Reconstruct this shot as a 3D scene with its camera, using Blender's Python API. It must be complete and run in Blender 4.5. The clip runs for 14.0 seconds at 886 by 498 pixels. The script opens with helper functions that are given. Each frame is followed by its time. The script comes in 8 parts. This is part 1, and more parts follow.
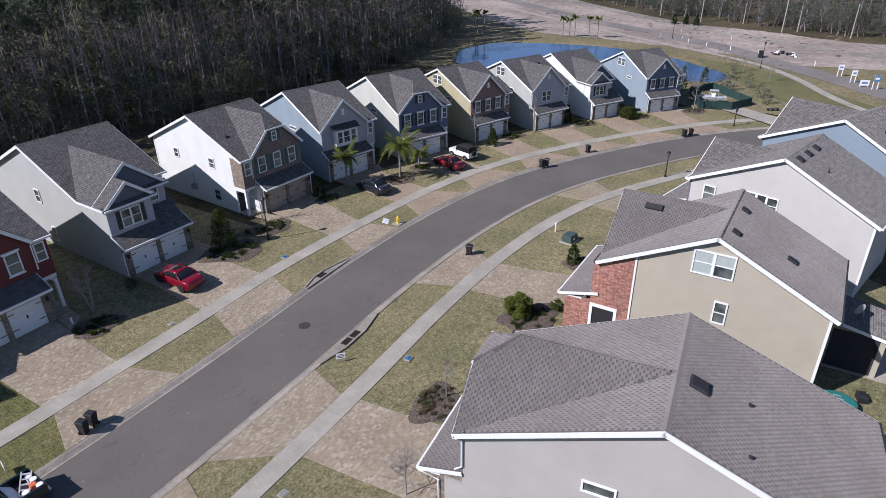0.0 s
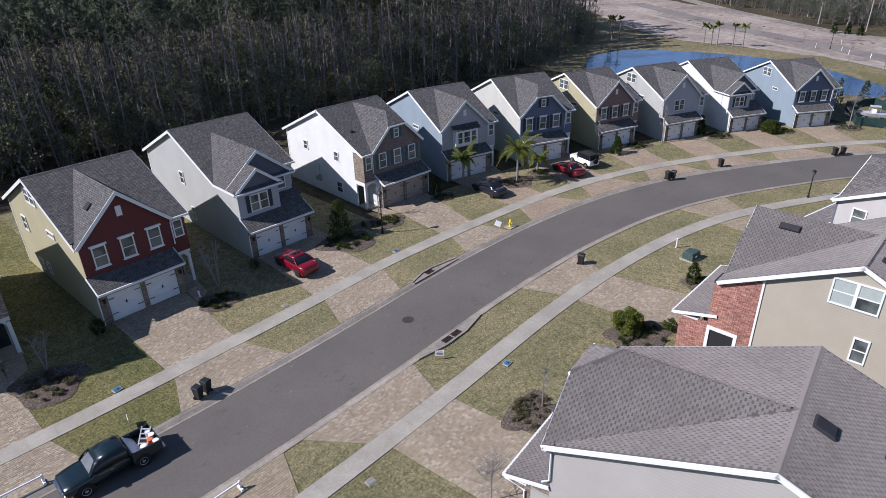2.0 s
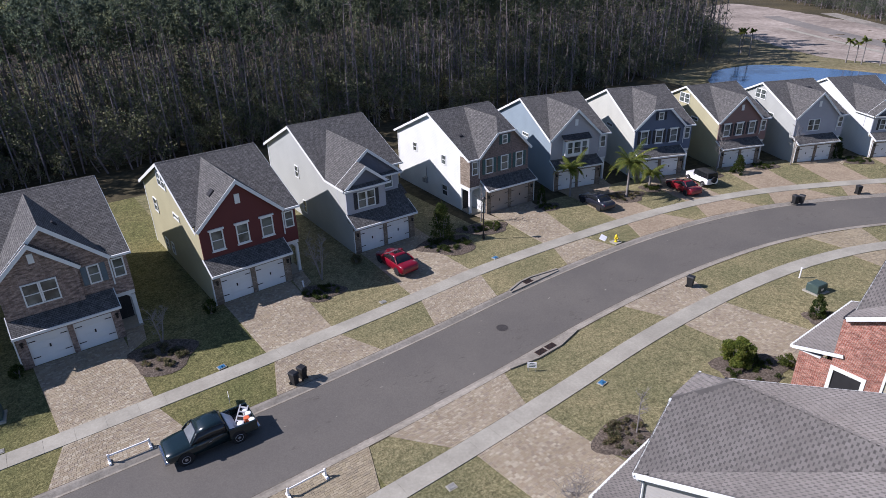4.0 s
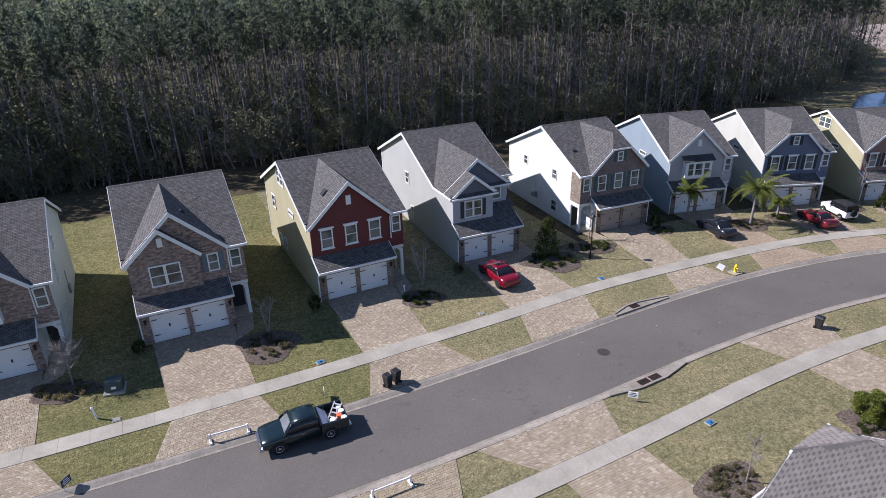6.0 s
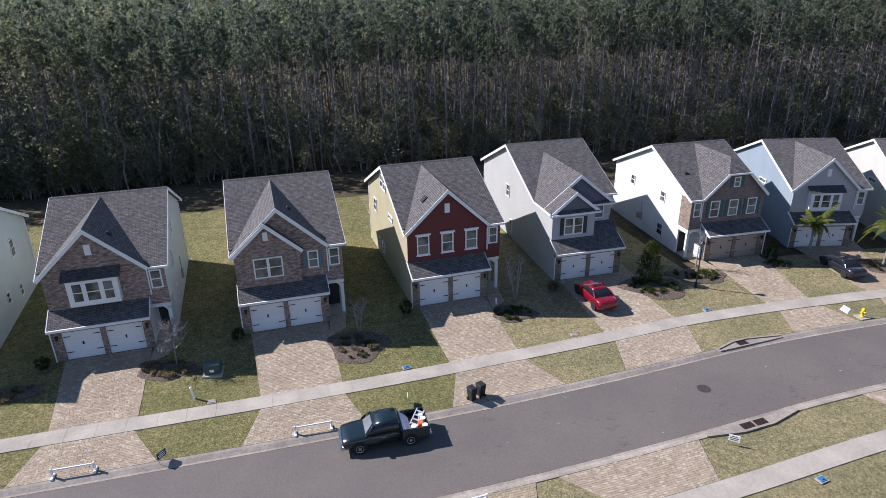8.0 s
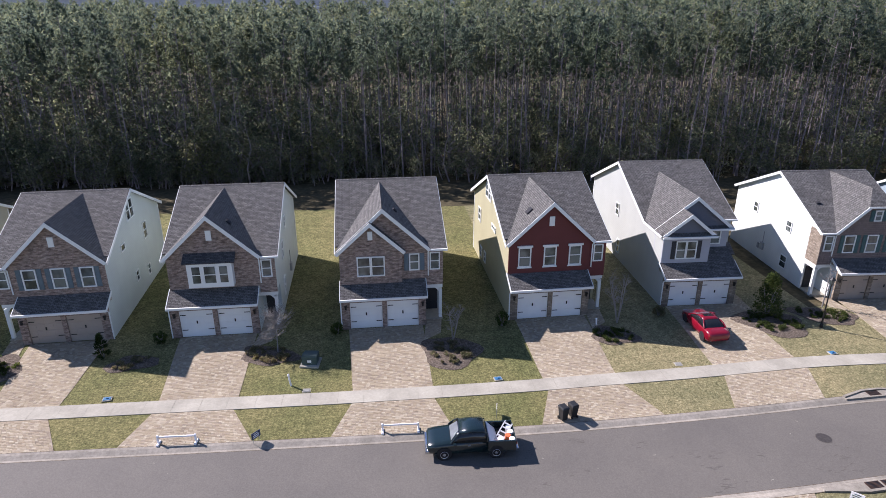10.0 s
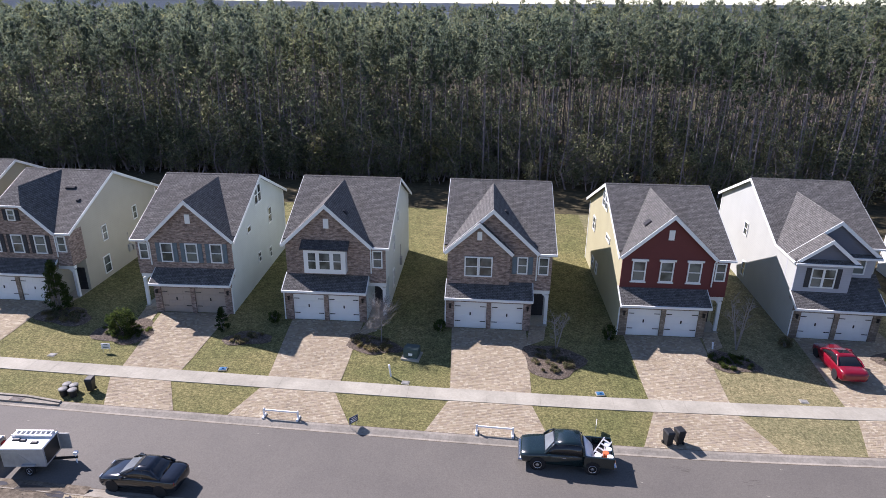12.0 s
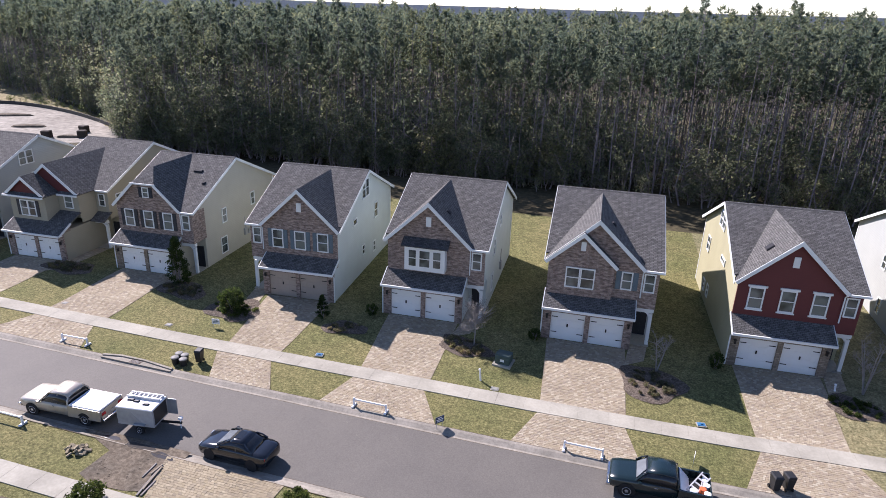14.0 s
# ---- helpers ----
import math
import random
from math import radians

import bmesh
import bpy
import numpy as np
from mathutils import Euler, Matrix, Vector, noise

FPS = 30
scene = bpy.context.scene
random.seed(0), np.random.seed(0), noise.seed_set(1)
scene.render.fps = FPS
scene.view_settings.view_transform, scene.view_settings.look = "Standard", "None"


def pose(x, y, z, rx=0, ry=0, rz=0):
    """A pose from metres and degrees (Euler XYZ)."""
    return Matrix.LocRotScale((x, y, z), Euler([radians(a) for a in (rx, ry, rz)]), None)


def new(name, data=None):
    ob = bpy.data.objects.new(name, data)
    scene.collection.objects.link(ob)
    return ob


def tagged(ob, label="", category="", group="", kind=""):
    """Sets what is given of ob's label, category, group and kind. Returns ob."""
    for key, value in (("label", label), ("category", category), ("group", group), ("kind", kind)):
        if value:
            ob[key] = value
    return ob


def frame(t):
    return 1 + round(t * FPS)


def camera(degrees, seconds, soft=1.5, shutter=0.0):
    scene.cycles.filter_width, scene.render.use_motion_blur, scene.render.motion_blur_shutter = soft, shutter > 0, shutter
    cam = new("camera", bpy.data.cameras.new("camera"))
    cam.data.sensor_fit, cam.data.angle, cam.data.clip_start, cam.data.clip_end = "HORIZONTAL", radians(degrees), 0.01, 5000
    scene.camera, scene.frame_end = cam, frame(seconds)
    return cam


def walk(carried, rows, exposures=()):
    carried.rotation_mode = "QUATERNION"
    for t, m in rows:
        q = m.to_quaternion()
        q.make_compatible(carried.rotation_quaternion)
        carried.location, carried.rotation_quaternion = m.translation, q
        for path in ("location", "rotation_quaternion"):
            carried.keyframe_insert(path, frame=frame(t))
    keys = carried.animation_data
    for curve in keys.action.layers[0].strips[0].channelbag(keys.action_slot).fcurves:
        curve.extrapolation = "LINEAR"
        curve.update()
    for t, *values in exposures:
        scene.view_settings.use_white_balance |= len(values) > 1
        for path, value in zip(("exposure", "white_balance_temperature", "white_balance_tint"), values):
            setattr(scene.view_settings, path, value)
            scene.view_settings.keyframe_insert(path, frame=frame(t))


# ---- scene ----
cam = camera(70.15, 14.0, 0.8)
PATH = [
    (0, pose(-1.327, -1.566, 25.940, 62.220, 0.652, -55.982)),
    (0.5, pose(-1.167, -1.645, 25.809, 62.351, 0.824, -52.748)),
    (1, pose(-0.995, -1.705, 25.683, 62.495, 1.096, -49.917)),
    (1.5, pose(-0.832, -1.752, 25.565, 62.681, 1.309, -47.167)),
    (2, pose(-0.701, -1.770, 25.454, 62.934, 1.416, -44.536)),
    (2.5, pose(-0.625, -1.749, 25.353, 63.205, 1.592, -42.238)),
    (3, pose(-0.574, -1.684, 25.261, 63.413, 1.533, -39.715)),
    (5.5, pose(-0.326, -1.104, 24.825, 65.001, 1.464, -26.621)),
    (6, pose(-0.269, -0.961, 24.744, 65.339, 1.376, -24.120)),
    (6.5, pose(-0.213, -0.818, 24.677, 65.633, 1.277, -21.678)),
    (7, pose(-0.165, -0.686, 24.608, 65.970, 1.117, -19.276)),
    (7.5, pose(-0.125, -0.572, 24.515, 66.308, 1.008, -16.873)),
    (8, pose(-0.093, -0.489, 24.378, 66.746, 0.740, -14.358)),
    (10.5, pose(-0.024, -0.252, 23.542, 68.551, -0.135, -1.381)),
    (11, pose(-0.015, -0.202, 23.405, 68.705, -0.332, 1.445)),
    (11.5, pose(-0.007, -0.149, 23.292, 68.844, -0.496, 4.248)),
    (12, pose(-0.005, -0.084, 23.194, 68.888, -0.700, 6.819)),
    (12.5, pose(-0.018, -0.004, 23.112, 68.894, -0.907, 9.298)),
    (13, pose(-0.042, 0.095, 23.041, 68.928, -1.210, 11.781)),
    (13.5, pose(-0.069, 0.214, 22.983, 69.040, -1.602, 14.373)),
    (14, pose(-0.091, 0.346, 22.943, 69.083, -1.838, 17.005)),
]
walk(cam, PATH, [(0, 0.45, 6120, 23), (3, 0.52, 6120, 23), (6.5, 0.79, 6150, 24.5), (8, 0.90, 6220, 25), (11, 1.16, 6340, 25.5), (14, 1.18, 6340, 26)])

# ---- light ----
SUN_AZ, SUN_EL = radians(149.8), radians(38.4)
to_sun = Vector((math.cos(SUN_AZ) * math.cos(SUN_EL), math.sin(SUN_AZ) * math.cos(SUN_EL), math.sin(SUN_EL)))
world = bpy.data.worlds.new("world")
scene.world = world
world.use_nodes = True
wt = world.node_tree
sky = wt.nodes.new("ShaderNodeTexSky")
sky.sky_type, sky.sun_disc = "NISHITA", False
sky.sun_elevation, sky.sun_rotation = SUN_EL, radians(90) - SUN_AZ
sky.air_density, sky.dust_density, sky.ozone_density = 0.8, 0.05, 2.5
wt.links.new(sky.outputs[0], wt.nodes["Background"].inputs[0])
wt.nodes["Background"].inputs[1].default_value = 0.088
sun_data = bpy.data.lights.new("sun", "SUN")
sun_data.energy, sun_data.angle, sun_data.color = 4.6, radians(0.53), (1.0, 0.97, 0.93)
sun = new("sun", sun_data)
sun.rotation_euler = to_sun.to_track_quat("Z", "Y").to_euler()


# ---- mesh tools ----


class Mesh:
    """Vertices and faces in metres, gathered and then linked as one mesh."""

    def __init__(self):
        self.v, self.f, self.m = [], [], []

    def face(self, pts, slot=0):
        n = len(self.v)
        self.v += [tuple(p) for p in pts]
        self.f.append(tuple(range(n, n + len(pts))))
        self.m.append(slot)
        return self

    def hull(self, bottom, top, slot=0):
        """A solid between two outlines with the same number of points (bottom counter-clockwise from above)."""
        n, k = len(self.v), len(bottom)
        self.v += [tuple(p) for p in bottom] + [tuple(p) for p in top]
        faces = [tuple(n + i for i in reversed(range(k))), tuple(n + k + i for i in range(k))]
        faces += [(n + i, n + (i + 1) % k, n + k + (i + 1) % k, n + k + i) for i in range(k)]
        self.f += faces
        self.m += [slot] * len(faces)
        return self

    def box(self, x0, y0, z0, x1, y1, z1, slot=0, c=0.0):
        """A box, its top edges cut by c."""
        if c:
            self.hull([(x0, y0, z0), (x1, y0, z0), (x1, y1, z0), (x0, y1, z0)], [(x0, y0, z1 - c), (x1, y0, z1 - c), (x1, y1, z1 - c), (x0, y1, z1 - c)], slot)
            z0, z1 = z1 - c, z1
            return self.hull([(x0, y0, z0), (x1, y0, z0), (x1, y1, z0), (x0, y1, z0)], [(x0 + c, y0 + c, z1), (x1 - c, y0 + c, z1), (x1 - c, y1 - c, z1), (x0 + c, y1 - c, z1)], slot)
        return self.hull([(x0, y0, z0), (x1, y0, z0), (x1, y1, z0), (x0, y1, z0)], [(x0, y0, z1), (x1, y0, z1), (x1, y1, z1), (x0, y1, z1)], slot)

    def slab(self, pts, thick, slot=0):
        """A plate under an outline that runs counter-clockwise seen from outside."""
        p = [Vector(q) for q in pts]
        n = (p[1] - p[0]).cross(p[2] - p[0]).normalized()
        return self.hull([q - n * thick for q in p], p, slot)

    def beam(self, a, b, w, h, slot=0, up=(0, 0, 1)):
        """A bar from a to b, w wide and h high, hanging under the line."""
        a, b = Vector(a), Vector(b)
        d = (b - a).normalized()
        s = d.cross(Vector(up)).normalized() * (w / 2)
        u = s.cross(d).normalized() * h
        return self.hull([a - s - u, a + s - u, b + s - u, b - s - u], [a - s, a + s, b + s, b - s], slot)

    def tube(self, path, radii, n=8, slot=0, cap=True):
        path = [Vector(p) for p in path]
        base = len(self.v)
        for i, p in enumerate(path):
            d = (path[min(i + 1, len(path) - 1)] - path[max(i - 1, 0)]).normalized()
            s = d.orthogonal().normalized()
            u = d.cross(s)
            for k in range(n):
                a = 2 * math.pi * k / n
                self.v.append(tuple(p + (s * math.cos(a) + u * math.sin(a)) * radii[i]))
        for i in range(len(path) - 1):
            for k in range(n):
                q = (k + 1) % n
                self.f.append((base + i * n + k, base + i * n + q, base + (i + 1) * n + q, base + (i + 1) * n + k))
                self.m.append(slot)
        if cap:
            self.f += [tuple(base + k for k in reversed(range(n))), tuple(base + (len(path) - 1) * n + k for k in range(n))]
            self.m += [slot, slot]
        return self

    def turned(self, profile, c=(0, 0, 0), n=16, slot=0):
        """A turned shape from (radius, height) pairs, from below to above."""
        base = len(self.v)
        for r, z in profile:
            for k in range(n):
                a = 2 * math.pi * k / n
                self.v.append((c[0] + r * math.cos(a), c[1] + r * math.sin(a), c[2] + z))
        for i in range(len(profile) - 1):
            for k in range(n):
                q = (k + 1) % n
                self.f.append((base + i * n + k, base + i * n + q, base + (i + 1) * n + q, base + (i + 1) * n + k))
                self.m.append(slot)
        self.f += [tuple(base + k for k in reversed(range(n))), tuple(base + (len(profile) - 1) * n + k for k in range(n))]
        self.m += [slot, slot]
        return self

    def moved(self, m, start=0):
        self.v[start:] = [tuple(m @ Vector(p)) for p in self.v[start:]]
        return self

    def data(self, name, mats, mirror=None, smooth=False):
        v, f = self.v, self.f
        if mirror is not None:
            v = [(mirror - x, y, z) for x, y, z in v]
            f = [tuple(reversed(q)) for q in f]
        me = bpy.data.meshes.new(name)
        me.from_pydata(v, [], f)
        for mt in mats if isinstance(mats, (list, tuple)) else [mats]:
            me.materials.append(mt)
        me.polygons.foreach_set("material_index", self.m)
        if smooth:
            me.polygons.foreach_set("use_smooth", [True] * len(f))
        uv = me.uv_layers.new(name="metres").data
        for p in me.polygons:
            nrm = p.normal
            if abs(nrm.z) > 0.985:
                ux, vx = Vector((1, 0, 0)), Vector((0, 1, 0))
            else:
                ux = Vector((-nrm.y, nrm.x, 0)).normalized()
                vx = nrm.cross(ux)
            for li in p.loop_indices:
                co = me.vertices[me.loops[li].vertex_index].co
                uv[li].uv = (co.dot(ux), co.dot(vx))
        return me


def part(name, mesh, mats, parent=None, label="", mirror=None, smooth=False):
    ob = new(name, mesh.data(name, mats, mirror, smooth) if isinstance(mesh, Mesh) else mesh)
    if parent is not None:
        ob.parent = parent
    if label:
        ob["label"] = label
    return ob


def thing(name, label, category, group="", kind="", m=None):
    ob = new(name)
    ob.empty_display_size = 0.3
    if m is not None:
        ob.matrix_basis = m
    return tagged(ob, label, category, group, kind)


def solid(name, mesh, mats, label, category, group="", kind="", m=None, smooth=False):
    ob = part(name, mesh, mats, None, "", None, smooth)
    if m is not None:
        ob.matrix_basis = m
    return tagged(ob, label, category, group, kind)


def triangles(name, co, mat_index, mats):
    """A mesh of loose triangles or quads from an array of shape (n, 3 or 4, 3)."""
    n, k = co.shape[:2]
    me = bpy.data.meshes.new(name)
    me.vertices.add(n * k)
    me.vertices.foreach_set("co", np.ascontiguousarray(co, np.float32).ravel())
    me.loops.add(n * k)
    me.loops.foreach_set("vertex_index", np.arange(n * k, dtype=np.int32))
    me.polygons.add(n)
    me.polygons.foreach_set("loop_start", np.arange(n, dtype=np.int32) * k)
    for mt in mats:
        me.materials.append(mt)
    me.polygons.foreach_set("material_index", np.asarray(mat_index, np.int32))
    me.update(calc_edges=True)
    return me


# ---- materials ----


def shader(name, colour, rough=0.8, metal=0.0, spec=0.3):
    mt = bpy.data.materials.new(name)
    mt.use_nodes = True
    nt = mt.node_tree
    b = nt.nodes["Principled BSDF"]
    b.inputs["Base Color"].default_value = (*colour, 1)
    b.inputs["Roughness"].default_value = rough
    b.inputs["Metallic"].default_value = metal
    b.inputs["Specular IOR Level"].default_value = spec
    return mt, nt, b


def node(nt, kind, **values):
    n = nt.nodes.new(kind)
    for key, value in values.items():
        n.inputs[key.replace("_", " ")].default_value = value
    return n


def ramp(nt, fac, stops):
    r = nt.nodes.new("ShaderNodeValToRGB")
    while len(r.color_ramp.elements) < len(stops):
        r.color_ramp.elements.new(0.5)
    for e, (p, c) in zip(r.color_ramp.elements, stops):
        e.position, e.color = p, (*c, 1)
    nt.links.new(fac, r.inputs[0])
    return r.outputs[0]


def blend(nt, a, b, fac, mode="MIX"):
    mx = nt.nodes.new("ShaderNodeMix")
    mx.data_type, mx.blend_type = "RGBA", mode
    for i, v in ((0, fac), (6, a), (7, b)):
        if isinstance(v, (int, float)):
            mx.inputs[i].default_value = v
        elif isinstance(v, tuple):
            mx.inputs[i].default_value = (*v, 1)
        else:
            nt.links.new(v, mx.inputs[i])
    return mx.outputs[2]


def bump(nt, b, height, strength=0.4, dist=0.02):
    bp = node(nt, "ShaderNodeBump", Strength=strength, Distance=dist)
    nt.links.new(height, bp.inputs["Height"])
    nt.links.new(bp.outputs[0], b.inputs["Normal"])


def noisy(nt, scale, detail=4.0, coord="Object", rough=0.6, stretch=None):
    tc = nt.nodes.new("ShaderNodeTexCoord")
    nz = node(nt, "ShaderNodeTexNoise", Scale=scale, Detail=detail, Roughness=rough)
    src = tc.outputs[coord]
    if stretch:
        mp = nt.nodes.new("ShaderNodeMapping")
        mp.inputs["Scale"].default_value = stretch
        nt.links.new(src, mp.inputs[0])
        src = mp.outputs[0]
    nt.links.new(src, nz.inputs["Vector"])
    return nz.outputs["Fac"]


def scaled(c, k):
    return tuple(min(1.0, v * k) for v in c)


def plain(name, colour, rough=0.6, metal=0.0, spec=0.4, var=0.12, scale=3.0, bumps=0.0):
    """Paint, plastic or metal with a little unevenness."""
    mt, nt, b = shader(name, colour, rough, metal, spec)
    f = noisy(nt, scale, 5)
    nt.links.new(ramp(nt, f, [(0.3, scaled(colour, 1 - var)), (0.7, scaled(colour, 1 + var))]), b.inputs["Base Color"])
    if bumps:
        bump(nt, b, noisy(nt, scale * 12, 3), bumps, 0.01)
    return mt


def ground_mix(name, stops, small, big_a, big_b, big=0.12, rough=0.95, bumps=0.5, dist=0.04):
    """Earth or grass: fine grain over broad patches."""
    mt, nt, b = shader(name, stops[0][1], rough, 0, 0.15)
    fine = ramp(nt, noisy(nt, small, 6, rough=0.75), stops)
    patch = noisy(nt, big, 5)
    col = blend(nt, fine, ramp(nt, patch, [(0.35, big_a), (0.65, big_b)]), 1.0, "MULTIPLY")
    nt.links.new(col, b.inputs["Base Color"])
    bump(nt, b, noisy(nt, small * 1.7, 4), bumps, dist)
    return mt


def siding(name, colour):
    """Painted lap siding: boards 0.18 m high, shade lines at the laps drawn in colour, faint weathering."""
    mt, nt, b = shader(name, colour, 0.65, 0, 0.3)
    tc = nt.nodes.new("ShaderNodeTexCoord")
    sep = nt.nodes.new("ShaderNodeSeparateXYZ")
    nt.links.new(tc.outputs["UV"], sep.inputs[0])
    mul = nt.nodes.new("ShaderNodeMath")
    mul.operation = "MULTIPLY"
    mul.inputs[1].default_value = 1 / 0.18
    nt.links.new(sep.outputs[1], mul.inputs[0])
    fr = nt.nodes.new("ShaderNodeMath")
    fr.operation = "FRACT"
    nt.links.new(mul.outputs[0], fr.inputs[0])
    # Shade along each board's lap, multiplied into the colour.
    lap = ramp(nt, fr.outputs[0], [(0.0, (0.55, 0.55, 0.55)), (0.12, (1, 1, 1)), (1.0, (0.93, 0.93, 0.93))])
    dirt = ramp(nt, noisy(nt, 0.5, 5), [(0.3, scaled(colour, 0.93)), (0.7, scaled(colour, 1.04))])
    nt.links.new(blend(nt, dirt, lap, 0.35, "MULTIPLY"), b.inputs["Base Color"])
    inv = nt.nodes.new("ShaderNodeMath")
    inv.operation = "SUBTRACT"
    inv.inputs[0].default_value = 1.0
    nt.links.new(fr.outputs[0], inv.inputs[1])
    bump(nt, b, inv.outputs[0], 0.35, 0.02)
    return mt


def bricks(name, a, c, mortar, w=0.22, h=0.075, gap=0.008, rough=0.9, bumps=0.5, squash=0.5, spread=0.75, mottle=0.0):
    """Courses in the wall's own metres: bricks, stone or shingles."""
    mt, nt, b = shader(name, a, rough, 0, 0.2)
    tc = nt.nodes.new("ShaderNodeTexCoord")
    br = node(nt, "ShaderNodeTexBrick", Color1=(*a, 1), Color2=(*c, 1), Mortar=(*mortar, 1), Scale=1.0, Mortar_Size=gap, Mortar_Smooth=0.3, Bias=0.0, Brick_Width=w, Row_Height=h)
    br.offset = squash
    nt.links.new(tc.outputs["UV"], br.inputs["Vector"])
    big = ramp(nt, noisy(nt, 0.6, 6, rough=0.7), [(0.3, (spread, spread, spread)), (0.7, (1.12, 1.1, 1.06))])
    grit = ramp(nt, noisy(nt, 9.0, 4), [(0.3, (0.8, 0.8, 0.8)), (0.7, (1.15, 1.15, 1.15))])
    col = blend(nt, blend(nt, br.outputs["Color"], big, 1.0, "MULTIPLY"), grit, 1.0, "MULTIPLY")
    if mottle:
        # runs of darker and paler pieces along the courses
        mp = nt.nodes.new("ShaderNodeMapping")
        mp.inputs["Scale"].default_value = (0.55 / w, 0.5 / h, 1)
        nt.links.new(tc.outputs["UV"], mp.inputs[0])
        run = nt.nodes.new("ShaderNodeTexNoise")
        run.inputs["Scale"].default_value = 1.0
        run.inputs["Detail"].default_value = 2
        nt.links.new(mp.outputs[0], run.inputs["Vector"])
        col = blend(nt, col, ramp(nt, run.outputs["Fac"], [(0.35, (1 - mottle,) * 3), (0.65, (1 + mottle,) * 3)]), 1.0, "MULTIPLY")
    nt.links.new(col, b.inputs["Base Color"])
    inv = nt.nodes.new("ShaderNodeMath")
    inv.operation = "SUBTRACT"
    inv.inputs[0].default_value = 1.0
    nt.links.new(br.outputs["Fac"], inv.inputs[1])
    bump(nt, b, inv.outputs[0], bumps, 0.02)
    return mt


def pieces(name, cols, rough=0.95, big=0.35):
    """Small pieces that each take a colour of their own, dusted over."""
    mt, nt, b = shader(name, cols[0], rough, 0, 0.2)
    g = nt.nodes.new("ShaderNodeNewGeometry")
    oi = nt.nodes.new("ShaderNodeObjectInfo")
    add = nt.nodes.new("ShaderNodeMath")
    add.operation = "ADD"
    nt.links.new(g.outputs["Random Per Island"], add.inputs[0])
    nt.links.new(oi.outputs["Random"], add.inputs[1])
    fr = nt.nodes.new("ShaderNodeMath")
    fr.operation = "FRACT"
    nt.links.new(add.outputs[0], fr.inputs[0])
    n = len(cols)
    col = ramp(nt, fr.outputs[0], [((i + 0.5) / n, c) for i, c in enumerate(cols)])
    dust = ramp(nt, noisy(nt, big, 6), [(0.3, (0.84, 0.82, 0.8)), (0.7, (1.08, 1.07, 1.05))])
    grit = ramp(nt, noisy(nt, 25.0, 3), [(0.3, (0.88, 0.88, 0.88)), (0.7, (1.1, 1.1, 1.1))])
    nt.links.new(blend(nt, blend(nt, col, dust, 1.0, "MULTIPLY"), grit, 1.0, "MULTIPLY"), b.inputs["Base Color"])
    return mt


def lawn(name, stops, thin, lush):
    """Winter turf: blades and thatch in clumps a hand wide, worn patches a metre wide, broad drifts of tone."""
    mt, nt, b = shader(name, stops[1][1], 0.95, 0, 0.12)
    fine = ramp(nt, noisy(nt, 6.5, 8, rough=0.82), stops)
    clump = ramp(nt, noisy(nt, 2.3, 4, rough=0.7), [(0.36, (0.72, 0.73, 0.7)), (0.62, (1.16, 1.13, 1.1))])
    drift = ramp(nt, noisy(nt, 0.2, 5), [(0.35, thin), (0.65, lush)])
    col = blend(nt, blend(nt, fine, clump, 1.0, "MULTIPLY"), drift, 1.0, "MULTIPLY")
    nt.links.new(col, b.inputs["Base Color"])
    bump(nt, b, noisy(nt, 9.0, 6, rough=0.8), 0.9, 0.07)
    return mt


GRASS = lawn("lawn_grass", [(0.34, (0.082, 0.076, 0.041)), (0.5, (0.205, 0.188, 0.108)), (0.66, (0.39, 0.36, 0.225))], (0.76, 0.8, 0.72), (1.1, 1.06, 1.0))
GREEN = ground_mix("green_grass", [(0.3, (0.085, 0.084, 0.04)), (0.5, (0.135, 0.13, 0.065)), (0.72, (0.2, 0.188, 0.1))], 5.0, (0.75, 0.85, 0.7), (1.12, 1.05, 1.0), 0.22)
FRESH = lawn("fresh_grass", [(0.34, (0.05, 0.047, 0.022)), (0.5, (0.155, 0.147, 0.07)), (0.66, (0.335, 0.308, 0.165))], (0.74, 0.82, 0.68), (1.06, 1.03, 0.95))
JOINT = ground_mix("joint_sand", [(0.3, (0.25, 0.205, 0.15)), (0.5, (0.31, 0.26, 0.19)), (0.75, (0.37, 0.31, 0.235))], 4.0, (0.85, 0.85, 0.85), (1.1, 1.05, 1.0), 0.4)
ROUGH = ground_mix("rough_ground", [(0.3, (0.035, 0.032, 0.02)), (0.5, (0.075, 0.065, 0.038)), (0.72, (0.14, 0.12, 0.075))], 1.5, (0.6, 0.62, 0.6), (1.15, 1.1, 1.0), 0.05)
SAND = ground_mix("bare_sand", [(0.3, (0.165, 0.155, 0.132)), (0.5, (0.265, 0.25, 0.217)), (0.75, (0.40, 0.38, 0.335))], 0.8, (0.7, 0.68, 0.66), (1.15, 1.13, 1.1), 0.05)
SCRUB = ground_mix("field_scrub", [(0.3, (0.10, 0.09, 0.045)), (0.5, (0.19, 0.165, 0.09)), (0.72, (0.32, 0.28, 0.18))], 1.2, (0.65, 0.7, 0.6), (1.15, 1.08, 1.0), 0.06)
MULCH = ground_mix("bark_mulch", [(0.32, (0.038, 0.031, 0.024)), (0.5, (0.1, 0.083, 0.066)), (0.72, (0.24, 0.205, 0.17))], 7.0, (0.8, 0.8, 0.8), (1.1, 1.05, 1.0), 0.6)
